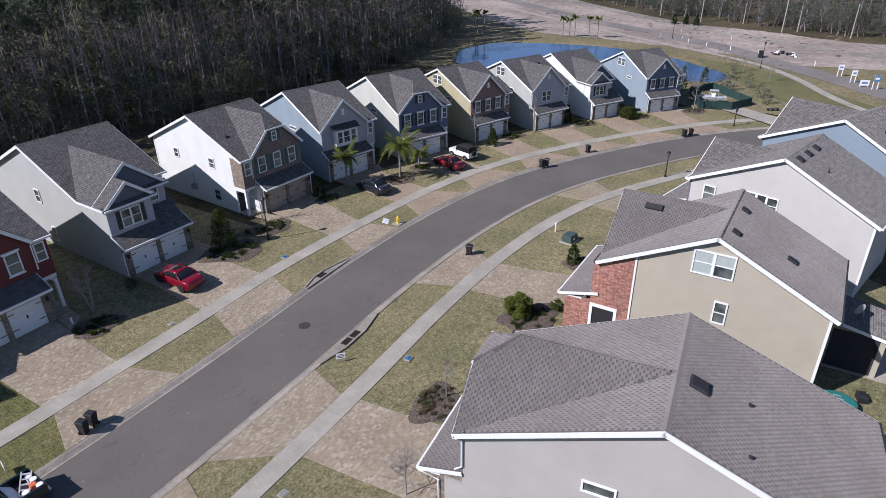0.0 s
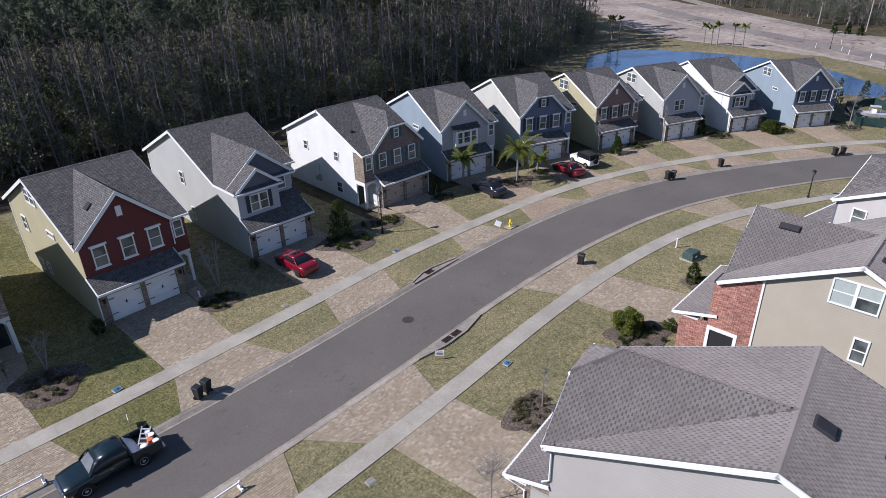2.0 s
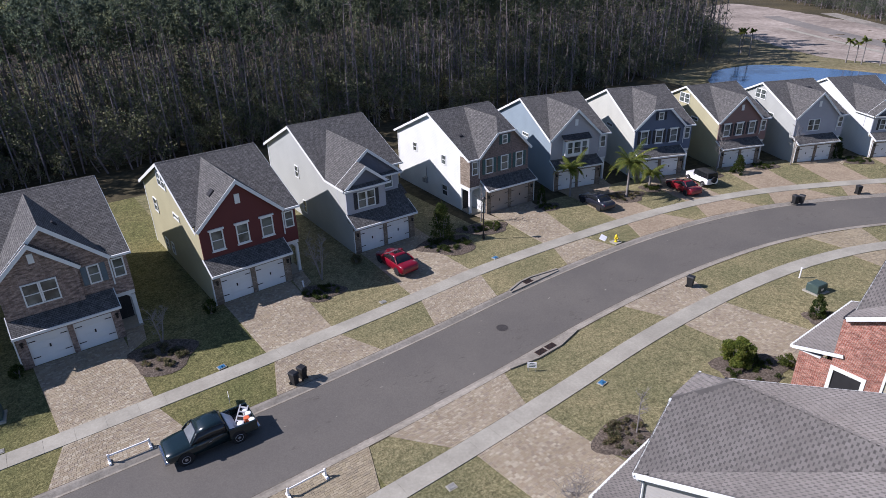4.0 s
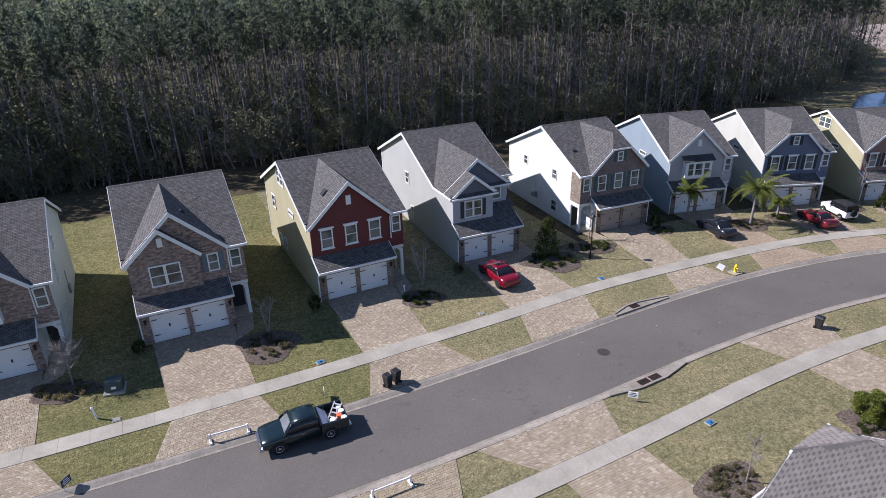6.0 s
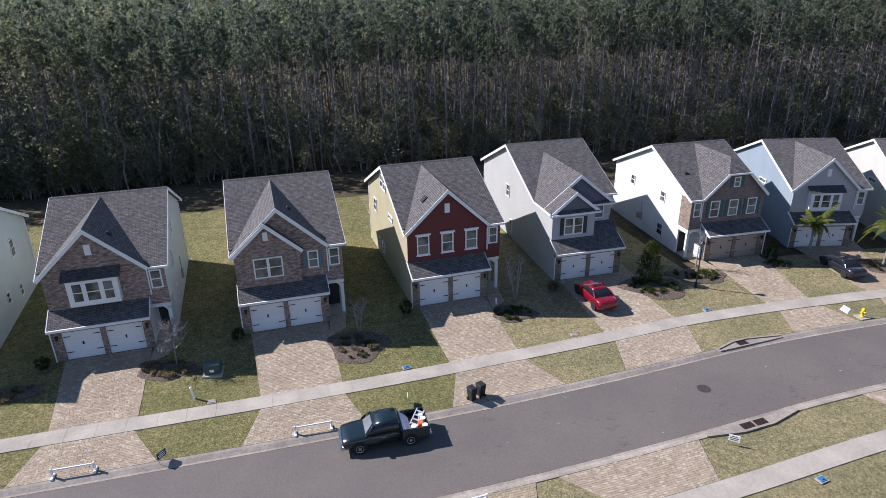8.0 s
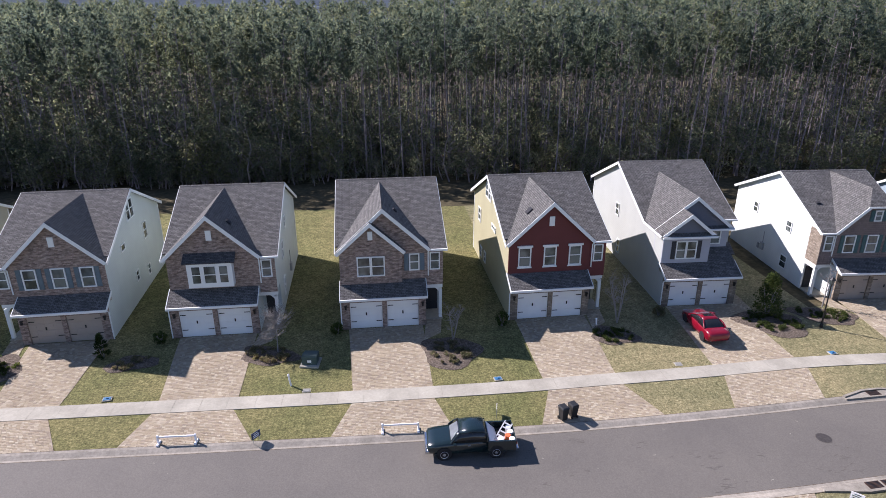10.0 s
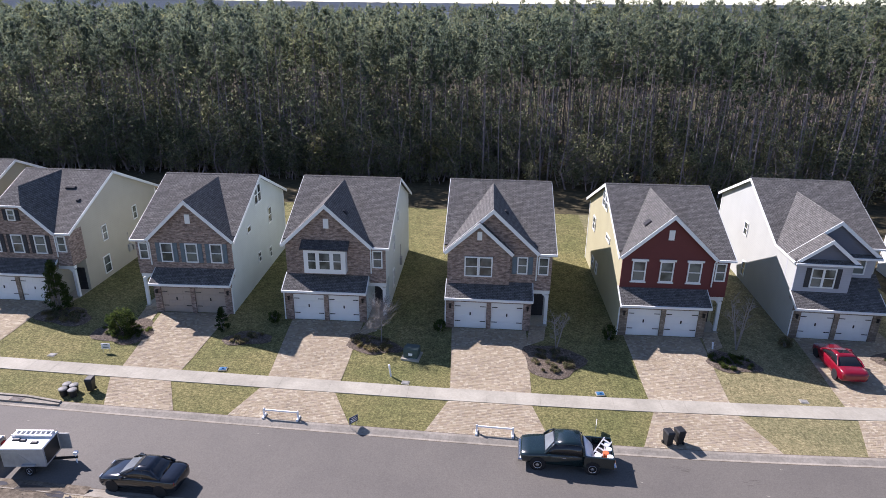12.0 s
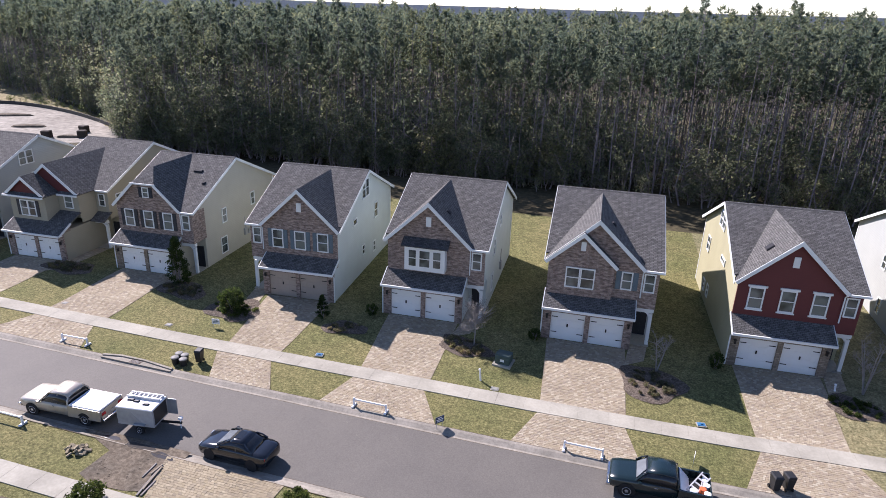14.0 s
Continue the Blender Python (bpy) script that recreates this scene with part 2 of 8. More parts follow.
DUG = ground_mix("turned_earth", [(0.3, (0.06, 0.05, 0.038)), (0.5, (0.13, 0.111, 0.084)), (0.75, (0.25, 0.22, 0.175))], 3.5, (0.7, 0.7, 0.7), (1.1, 1.05, 1.0), 0.5)
WET = plain("wet_mud", (0.05, 0.045, 0.04), 0.12, 0, 0.5, 0.15, 3)
DIRT = ground_mix("dug_earth", [(0.3, (0.05, 0.04, 0.03)), (0.5, (0.12, 0.10, 0.075)), (0.75, (0.26, 0.23, 0.18))], 4.0, (0.7, 0.7, 0.7), (1.1, 1.05, 1.0), 0.4)
ASPHALT = ground_mix("asphalt", [(0.3, (0.092, 0.086, 0.074)), (0.5, (0.118, 0.110, 0.096)), (0.7, (0.144, 0.135, 0.118))], 14.0, (0.9, 0.9, 0.905), (1.06, 1.055, 1.04), 0.18, 0.78, 0.25, 0.01)
ASPHALT.node_tree.nodes["Principled BSDF"].inputs["Specular IOR Level"].default_value = 0.25
CONCRETE = ground_mix("concrete", [(0.3, (0.295, 0.284, 0.236)), (0.5, (0.332, 0.319, 0.266)), (0.7, (0.37, 0.355, 0.302))], 6.0, (0.8, 0.79, 0.77), (1.07, 1.06, 1.04), 0.4, 0.85, 0.12, 0.01)
KERB = ground_mix("kerb_concrete", [(0.3, (0.205, 0.187, 0.154)), (0.5, (0.275, 0.253, 0.212)), (0.7, (0.34, 0.315, 0.268))], 5.0, (0.72, 0.72, 0.7), (1.08, 1.07, 1.05), 0.4, 0.85, 0.15, 0.01)
PAVER = pieces("clay_paver", [(0.289, 0.245, 0.171), (0.318, 0.275, 0.195), (0.265, 0.217, 0.154), (0.347, 0.305, 0.226), (0.309, 0.262, 0.192), (0.241, 0.204, 0.157), (0.386, 0.346, 0.262)])
PAVER_DULL = pieces("brown_paver", [(0.285, 0.230, 0.161), (0.325, 0.270, 0.193), (0.255, 0.201, 0.143), (0.345, 0.289, 0.207), (0.300, 0.245, 0.175)])
PAVER_GREY = pieces("dusty_paver", [(0.274, 0.234, 0.155), (0.319, 0.276, 0.191), (0.251, 0.211, 0.144), (0.342, 0.298, 0.209), (0.289, 0.246, 0.169), (0.236, 0.204, 0.147)])
SHINGLE = bricks("asphalt_shingle", (0.090, 0.0895, 0.087), (0.136, 0.135, 0.130), (0.044, 0.043, 0.042), 0.27, 0.145, 0.018, 0.95, 0.7, 0.37, 0.9, 0.17)
SHINGLE_PALE = bricks("weathered_shingle", (0.125, 0.121, 0.115), (0.178, 0.171, 0.163), (0.075, 0.072, 0.069), 0.27, 0.145, 0.018, 0.95, 0.7, 0.37, 0.9, 0.17)
SHINGLE_DARK = bricks("dark_shingle", (0.05, 0.05, 0.052), (0.10, 0.098, 0.096), (0.03, 0.03, 0.03), 0.30, 0.14, 0.012, 0.95, 0.6, 0.37, 0.85)
BRICK = bricks("brown_brick", (0.20, 0.142, 0.118), (0.305, 0.235, 0.2), (0.30, 0.262, 0.23), mottle=0.38)
BRICK_RED = bricks("red_brick", (0.26, 0.085, 0.06), (0.36, 0.17, 0.125), (0.42, 0.36, 0.32), mottle=0.3)
STONE = bricks("ledge_stone", (0.17, 0.137, 0.104), (0.325, 0.274, 0.215), (0.16, 0.14, 0.12), 0.38, 0.13, 0.012)
SHAKE = bricks("brown_shake", (0.175, 0.139, 0.13), (0.225, 0.184, 0.171), (0.09, 0.075, 0.07), 0.16, 0.18, 0.01)
WHITE = plain("white_trim", (0.66, 0.685, 0.66), 0.5, 0, 0.4, 0.04, 1.5)
DOOR_WHITE = plain("white_door_paint", (0.70, 0.72, 0.70), 0.45, 0, 0.4, 0.03, 1.0)
DOOR_TAN = plain("tan_door_paint", (0.33, 0.28, 0.23), 0.5, 0, 0.4, 0.05, 1.0)
IRON = plain("black_iron", (0.015, 0.015, 0.016), 0.45, 0.3, 0.5, 0.2, 4.0)
SHUTTER_BLACK = plain("black_shutter", (0.02, 0.021, 0.024), 0.55)
SHUTTER_BLUE = plain("blue_shutter", (0.095, 0.13, 0.145), 0.55)
SHUTTER_GREEN = plain("green_shutter", (0.035, 0.085, 0.08), 0.55)
VENT = plain("dark_vent", (0.03, 0.031, 0.035), 0.85, 0, 0.2)
TAB = pieces("shingle_tab", [(0.169, 0.161, 0.15), (0.195, 0.185, 0.173), (0.182, 0.172, 0.161), (0.203, 0.192, 0.18), (0.176, 0.165, 0.154)])
UNDER = plain("shingle_under", (0.108, 0.102, 0.095), 0.95, 0, 0.15, 0.12, 2.0)
for rough_roof in (TAB, UNDER, SHINGLE_PALE):
    rough_roof.node_tree.nodes["Principled BSDF"].inputs["Diffuse Roughness"].default_value = 1.0
BLIND = plain("pale_blind", (0.34, 0.39, 0.36), 0.2, 0, 0.5, 0.06, 3.0)
GLASS, _gnt, _gb = shader("window_glass", (0.028, 0.034, 0.036), 0.06, 0, 0.5)
# Pale patches in the pane colour: blinds, and reflected sky painted in.
_blind_and_sky = ramp(_gnt, noisy(_gnt, 0.7, 2), [(0.4, (0.035, 0.044, 0.043)), (0.6, (0.13, 0.15, 0.14))])
_gnt.links.new(_blind_and_sky, _gb.inputs["Base Color"])
BARK = plain("pine_bark", (0.20, 0.176, 0.182), 0.95, 0, 0.1, 0.4, 1.2)
TWIG = plain("grey_twig", (0.215, 0.20, 0.185), 0.95, 0, 0.1, 0.25, 2.0)


def leaves(name, cols, big=0.05):
    mt, nt, b = shader(name, cols[0], 0.75, 0, 0.25)
    g = nt.nodes.new("ShaderNodeNewGeometry")
    n = len(cols)
    col = ramp(nt, g.outputs["Random Per Island"], [((i + 0.5) / n, c) for i, c in enumerate(cols)])
    tc = nt.nodes.new("ShaderNodeTexCoord")
    oi = nt.nodes.new("ShaderNodeObjectInfo")
    nz = node(nt, "ShaderNodeTexNoise", Scale=big, Detail=3.0)
    nt.links.new(g.outputs["Position"], nz.inputs["Vector"])
    tone = ramp(nt, nz.outputs["Fac"], [(0.3, (0.62, 0.7, 0.7)), (0.5, (1, 1, 1)), (0.7, (1.2, 1.12, 0.92))])
    own = ramp(nt, oi.outputs["Random"], [(0.0, (0.75, 0.8, 0.8)), (1.0, (1.2, 1.15, 1.0))])
    nt.links.new(blend(nt, blend(nt, col, tone, 1.0, "MULTIPLY"), own, 1.0, "MULTIPLY"), b.inputs["Base Color"])
    tr = nt.nodes.new("ShaderNodeBsdfTranslucent")
    nt.links.new(b.inputs["Base Color"].links[0].from_socket, tr.inputs["Color"])
    mx = nt.nodes.new("ShaderNodeMixShader")
    mx.inputs[0].default_value = 0.66
    nt.links.new(b.outputs[0], mx.inputs[1])
    nt.links.new(tr.outputs[0], mx.inputs[2])
    nt.links.new(mx.outputs[0], nt.nodes["Material Output"].inputs["Surface"])
    return mt


PINE = leaves("pine_needles", [(0.1, 0.133, 0.103), (0.153, 0.187, 0.132), (0.123, 0.157, 0.118), (0.223, 0.242, 0.149), (0.086, 0.112, 0.098)], 0.06)
SHRUB = leaves("understorey_leaves", [(0.107, 0.13, 0.085), (0.177, 0.204, 0.13), (0.27, 0.296, 0.195), (0.116, 0.135, 0.096), (0.2, 0.202, 0.165)], 0.15)
LEAF = leaves("glossy_leaf", [(0.03, 0.055, 0.015), (0.06, 0.09, 0.025), (0.045, 0.07, 0.02), (0.09, 0.12, 0.04)], 1.0)
HEDGE = leaves("hedge_leaf", [(0.05, 0.08, 0.02), (0.09, 0.12, 0.03), (0.12, 0.14, 0.04), (0.06, 0.085, 0.025)], 1.0)
LIME = leaves("lime_leaf", [(0.09, 0.125, 0.03), (0.14, 0.175, 0.045), (0.18, 0.20, 0.06), (0.10, 0.13, 0.035)], 1.0)
PALM = leaves("palm_frond", [(0.14, 0.19, 0.04), (0.21, 0.25, 0.06), (0.26, 0.27, 0.085), (0.11, 0.155, 0.035)], 1.0)
DRY = leaves("dry_shrub", [(0.19, 0.155, 0.10), (0.28, 0.235, 0.165), (0.16, 0.15, 0.085), (0.13, 0.15, 0.07)], 1.0)

# ---- the street's line and the lie of the land ----
STREET = [(-140, 26.3), (-100, 26.3), (-60, 26.3), (-30, 26.3), (-10, 26.4), (0, 26.5), (10, 26.75), (20, 27.4), (30, 28.3), (38, 28.6), (45.1, 28.4), (52.8, 27.5), (60.4, 25.5), (68.9, 21.7), (78.5, 16.2), (88.1, 8.8), (95.6, 0.0), (102.4, -11.5), (107.9, -28.9), (109.9, -58.9)]


def spline(pts, step=1.0):
    """A smooth line through the points, in even steps."""
    p = [Vector((*q, 0)) for q in pts]
    out = []
    for i in range(len(p) - 1):
        a, b, c, d = p[max(i - 1, 0)], p[i], p[i + 1], p[min(i + 2, len(p) - 1)]
        n = max(2, int((c - b).length / (step / 4)))
        for k in range(n):
            t = k / n
            out.append(0.5 * ((2 * b) + (c - a) * t + (2 * a - 5 * b + 4 * c - d) * t * t + (3 * b - a - 3 * c + d) * t ** 3))
    out.append(p[-1])
    even, run = [out[0]], 0.0
    for q, r in zip(out, out[1:]):
        run += (r - q).length
        if run >= step:
            even.append(r)
            run = 0.0
    return even


LINE = spline(STREET)
XY = np.array([(p.x, p.y) for p in LINE])
TAN = np.gradient(XY, axis=0)
TAN /= np.linalg.norm(TAN, axis=1)[:, None]
NOR = np.stack([-TAN[:, 1], TAN[:, 0]], 1)


def on_street(s, d):
    """The place s metres along the street and d metres to its left."""
    i = min(max(s, 0), len(XY) - 1.001)
    k, w = int(i), i - int(i)
    p = XY[k] * (1 - w) + XY[k + 1] * w
    n = NOR[k] * (1 - w) + NOR[k + 1] * w
    return p + n * d


def street_at(x, y):
    """How far along the street, and how far to its left, a place lies."""
    q = np.array([x, y]) - XY
    k = int((q ** 2).sum(1).argmin())
    return k + float(q[k] @ TAN[k]), float(q[k] @ NOR[k])


def rise(d):
    """The lots climb a little from the walk to the houses."""
    t = min(max((abs(d) - 9.0) / 6.0, 0.0), 1.0)
    return 0.2 * t * t * (3 - 2 * t)


def land(x, y):
    return rise(street_at(x, y)[1]) if -30 < y < 75 and -100 < x < 125 else 0.2 if y > 0 else 0.2


def walk_back(s):
    """How far from the middle of the street the far walk's house side runs."""
    return float(np.interp(s, [100, 124, 140, 155, 166, 182], [7.95, 8.2, 8.5, 8.4, 7.8, 7.7]))


def walk_front(s):
    return walk_back(s) - 1.32


def strip(mesh, d0, d1, s0, s1, z0, z1, step=1.0, thick=0.0, slot=0):
    """A band along the street between two distances from its middle, either of which may change along the way."""
    n = max(1, int(round((s1 - s0) / step)))
    at = lambda d, s: d(s) if callable(d) else d
    for i in range(n):
        a, b = s0 + (s1 - s0) * i / n, s0 + (s1 - s0) * (i + 1) / n
        q = [(*on_street(a, at(d0, a)), z0), (*on_street(b, at(d0, b)), z0), (*on_street(b, at(d1, b)), z1), (*on_street(a, at(d1, a)), z1)]
        if at(d1, a) < at(d0, a):
            q = q[::-1]
        if thick:
            mesh.slab(q, thick, slot)
        else:
            mesh.face(q, slot)
    return mesh


# One sheet of ground out to the horizon, finer near the street.
gx = np.r_[-6000, -3000, -1500, -800, -400, -200, np.arange(-140, 200, 4.0), 260, 400, 800, 1500, 3000, 6000]
gy = np.r_[-6000, -3000, -1000, -400, -150, -80, np.arange(-40, 92, 4.0), 110, 140, 200, 400, 800, 1500, 3000, 6000]
g = Mesh()
for y in gy:
    for x in gx:
        s, d = street_at(x, y)
        g.v.append((x, y, -0.32 if abs(d) < 8.5 else min(rise(d), rise(max(abs(d) - 3, 0))) - 0.06))
nx = len(gx)
for j in range(len(gy) - 1):
    for i in range(nx - 1):
        g.f.append((j * nx + i, j * nx + i + 1, (j + 1) * nx + i + 1, (j + 1) * nx + i))
        g.m.append(0)
ground = solid("ground", g, [ROUGH], "dull brown and green ground reaching the horizon", "ground", kind="structure")

S_END = 226
# lawns: verge between kerb and walk, lot between walk and houses
SPLIT = 137
for s0, s1, mat, label in ((20, SPLIT, FRESH, "green mown verge beside the kerb"), (SPLIT, S_END, GRASS, "dry yellow-green mown verge beside the kerb")):
    verge = Mesh()
    for sgn in (1, -1):
        strip(verge, sgn * 3.62, walk_front if sgn > 0 else -6.75, s0, s1, 0.0, 0.0)
    solid("verge", verge, [mat], label, "grass", kind="structure")
for s0, s1, mat, label in ((20, SPLIT, FRESH, "green mown lawn round the houses"), (SPLIT, S_END, GRASS, "patchy mown lawn round the houses, browned by winter")):
    lots = Mesh()
    for sgn in (1, -1):
        marks = [9.5, 11, 12.5, 14, 15.2] + ([34.0, 46.0] if sgn > 0 else [26.0, 48.0])
        strip(lots, walk_back if sgn > 0 else -7.9, sgn * 9.5, s0, s1, 0.0, rise(9.5))
        for a, b in zip(marks, marks[1:]):
            strip(lots, sgn * a, sgn * b, s0, min(s1, S_END if b < 20 else 160 if sgn > 0 else 190), rise(a), rise(b) if b < 34.5 else rise(b) + 0.01)
    solid("lawn", lots, [mat], label, "grass", kind="structure")

# road, gutter and kerb
road = strip(Mesh(), -3.0, 3.0, 0, len(LINE) - 1, -0.10, -0.10)
solid("road", road, [ASPHALT], "worn grey asphalt street curving between the houses", "road", kind="structure")
for sgn in (1, -1):
    kerb = Mesh()
    strip(kerb, sgn * 3.0, sgn * 3.16, 0, len(LINE) - 1, -0.096, -0.11)
    strip(kerb, sgn * 3.16, sgn * 3.46, 0, len(LINE) - 1, -0.11, 0.004)
    strip(kerb, sgn * 3.46, sgn * 3.64, 0, len(LINE) - 1, 0.004, 0.03)
    strip(kerb, sgn * 2.965, sgn * 3.0, 0, len(LINE) - 1, -0.0975, -0.0975, slot=1)
    strip(kerb, sgn * 3.64, sgn * 3.675, 0, len(LINE) - 1, 0.034, 0.034, slot=1)
    solid("kerb", kerb, [KERB, DIRT], "pale rolled concrete kerb and gutter, stained", "kerb", kind="structure")

# walks made of slabs
for lo, hi in ((walk_front, walk_back), (-6.66, -7.95)):
    walk_ob = thing("pavement", "pale concrete footpath of jointed slabs", "footpath", kind="structure")
    base = strip(Mesh(), lo, hi, 20, S_END, 0.036, 0.036)
    part("bed", base, [KERB], walk_ob, "dirty mortar in the joints")
    s, k = 60.0, 0
    while s < S_END - 2:
        e = s + 1.55
        m = Mesh()
        gap = 0.014 if k % 5 == 0 else 0.006
        k += 1
        strip(m, lo, hi, s + gap, e - 0.006, 0.045, 0.045, 1.6, 0.06)
        part("slab", m, [CONCRETE], walk_ob)
        s = e

# far line of asphalt repairs and stains on the street
stain, pale = Mesh(), Mesh()
rs = random.Random(4)
for k in range(336):
    if k % 7 == 0:
        cs, cd = rs.uniform(132, 205), rs.uniform(-2.6, 2.6)
    s, d = cs + rs.gauss(0, 0.5), cd + rs.gauss(0, 0.18)
    mesh, r0 = (pale, rs.uniform(0.02, 0.05)) if k % 14 == 5 else (stain, rs.uniform(0.02, 0.1))
    if mesh is pale:
        s, d = rs.uniform(100, 200), rs.uniform(-2.8, 2.8)
    c = on_street(s, max(-2.9, min(2.9, d)))
    pts = []
    lean = rs.uniform(-0.6, 0.6)
    for i in range(13):
        a = 2 * math.pi * i / 13
        r = r0 * rs.uniform(0.25, 1.5)
        q = c + TAN[int(s)] * math.cos(a) * r * 2.4 + NOR[int(s)] * (math.sin(a) * r * 0.6 + lean * math.cos(a) * r)
        pts.append((*q, -0.0985 + 0.00001 * k))
    mesh.face(pts)
STAIN = ground_mix("tar_stain", [(0.3, (0.09, 0.084, 0.073)), (0.7, (0.118, 0.11, 0.096))], 8.0, (0.9, 0.9, 0.9), (1.1, 1.1, 1.1), 1.0)
solid("road_litter", pale, [CONCRETE], "small pale scraps scattered on the asphalt", "litter", kind="stuff")
solid("road_stain", stain, [STAIN], "dark dry stains scattered on the asphalt", "stain", kind="stuff")


# ---- paved drives ----


def pavers(quad, z, rnd, cell=(0.205, 0.165), lift=0.03):
    """Pavers over a four-cornered patch: corners run left-near, right-near, right-far, left-far."""
    a, b, c, d = [np.array(p, float) for p in quad]
    rows = max(1, int(round((np.linalg.norm(d - a) + np.linalg.norm(c - b)) / 2 / cell[1])))
    out = []
    for j in range(rows):
        v0, v1 = j / rows, (j + 1) / rows
        wide = np.linalg.norm((b * (1 - v0) + c * v0) - (a * (1 - v0) + d * v0))
        cuts, x = [0.0], -rnd.random() * cell[0]
        while x < wide - 0.08:
            x += cell[0] * rnd.choice((0.7, 0.9, 1.0, 1.25))
            if 0.06 < x < wide - 0.05:
                cuts.append(x / wide)
        cuts.append(1.0)
        for u0, u1 in zip(cuts, cuts[1:]):
            q = []
            gu, gv = 0.004 / wide, 0.004 / (cell[1] * rows)
            for u, v in ((u0 + gu, v0 + gv), (u1 - gu, v0 + gv), (u1 - gu, v1 - gv), (u0 + gu, v1 - gv)):
                p = (a * (1 - u) + b * u) * (1 - v) + (d * (1 - u) + c * u) * v
                q.append((p[0], p[1], z(p[0], p[1]) + lift))
            out.append(q)
    return out


def paver_solid(mesh, q, rnd):
    h = rnd.uniform(-0.006, 0.006)
    cx, cy = sum(p[0] for p in q) / 4, sum(p[1] for p in q) / 4
    top = [(p[0] + (cx - p[0]) * 0.035, p[1] + (cy - p[1]) * 0.035, p[2] + h) for p in q]
    low = [(p[0], p[1], p[2] - 0.03) for p in q]
    n = len(mesh.v)
    mesh.v += low + top
    mesh.f += [(n + 4, n + 5, n + 6, n + 7)] + [(n + i, n + (i + 1) % 4, n + 4 + (i + 1) % 4, n + 4 + i) for i in range(4)]
    mesh.m += [0] * 5


def drive(name, patches, label, mat, seed, single=0):
    """A drive: a bed of sand, pavers in it; the first ones as pieces of their own."""
    rnd = random.Random(seed)
    ob = thing(name, label, "driveway", "paved drives", "structure")
    bed, many, count = Mesh(), Mesh(), 0
    zf = lambda x, y: rise(street_at(x, y)[1])
    for quad in patches:
        n = 8
        a, b, c, d = [np.array(p, float) for p in quad]
        for i in range(n):
            v0, v1 = i / n, (i + 1) / n
            q = [a * (1 - v0) + d * v0, b * (1 - v0) + c * v0, b * (1 - v1) + c * v1, a * (1 - v1) + d * v1]
            bed.face([(p[0], p[1], zf(p[0], p[1]) + 0.012) for p in q])
        for q in pavers(quad, zf, rnd):
            if count < single:
                m = Mesh()
                paver_solid(m, q, rnd)
                part("paver", m, [mat], ob)
            else:
                paver_solid(many, q, rnd)
            count += 1
    part("bed", bed, [JOINT], ob, "sand between the pavers")
    tagged(part("paving", many, [mat], ob), kind="stuff")
    return ob

# ---- houses ----
W, RIDGE_Y = 7.7, 8.43
EAVE, RIDGE = 5.97, 9.43


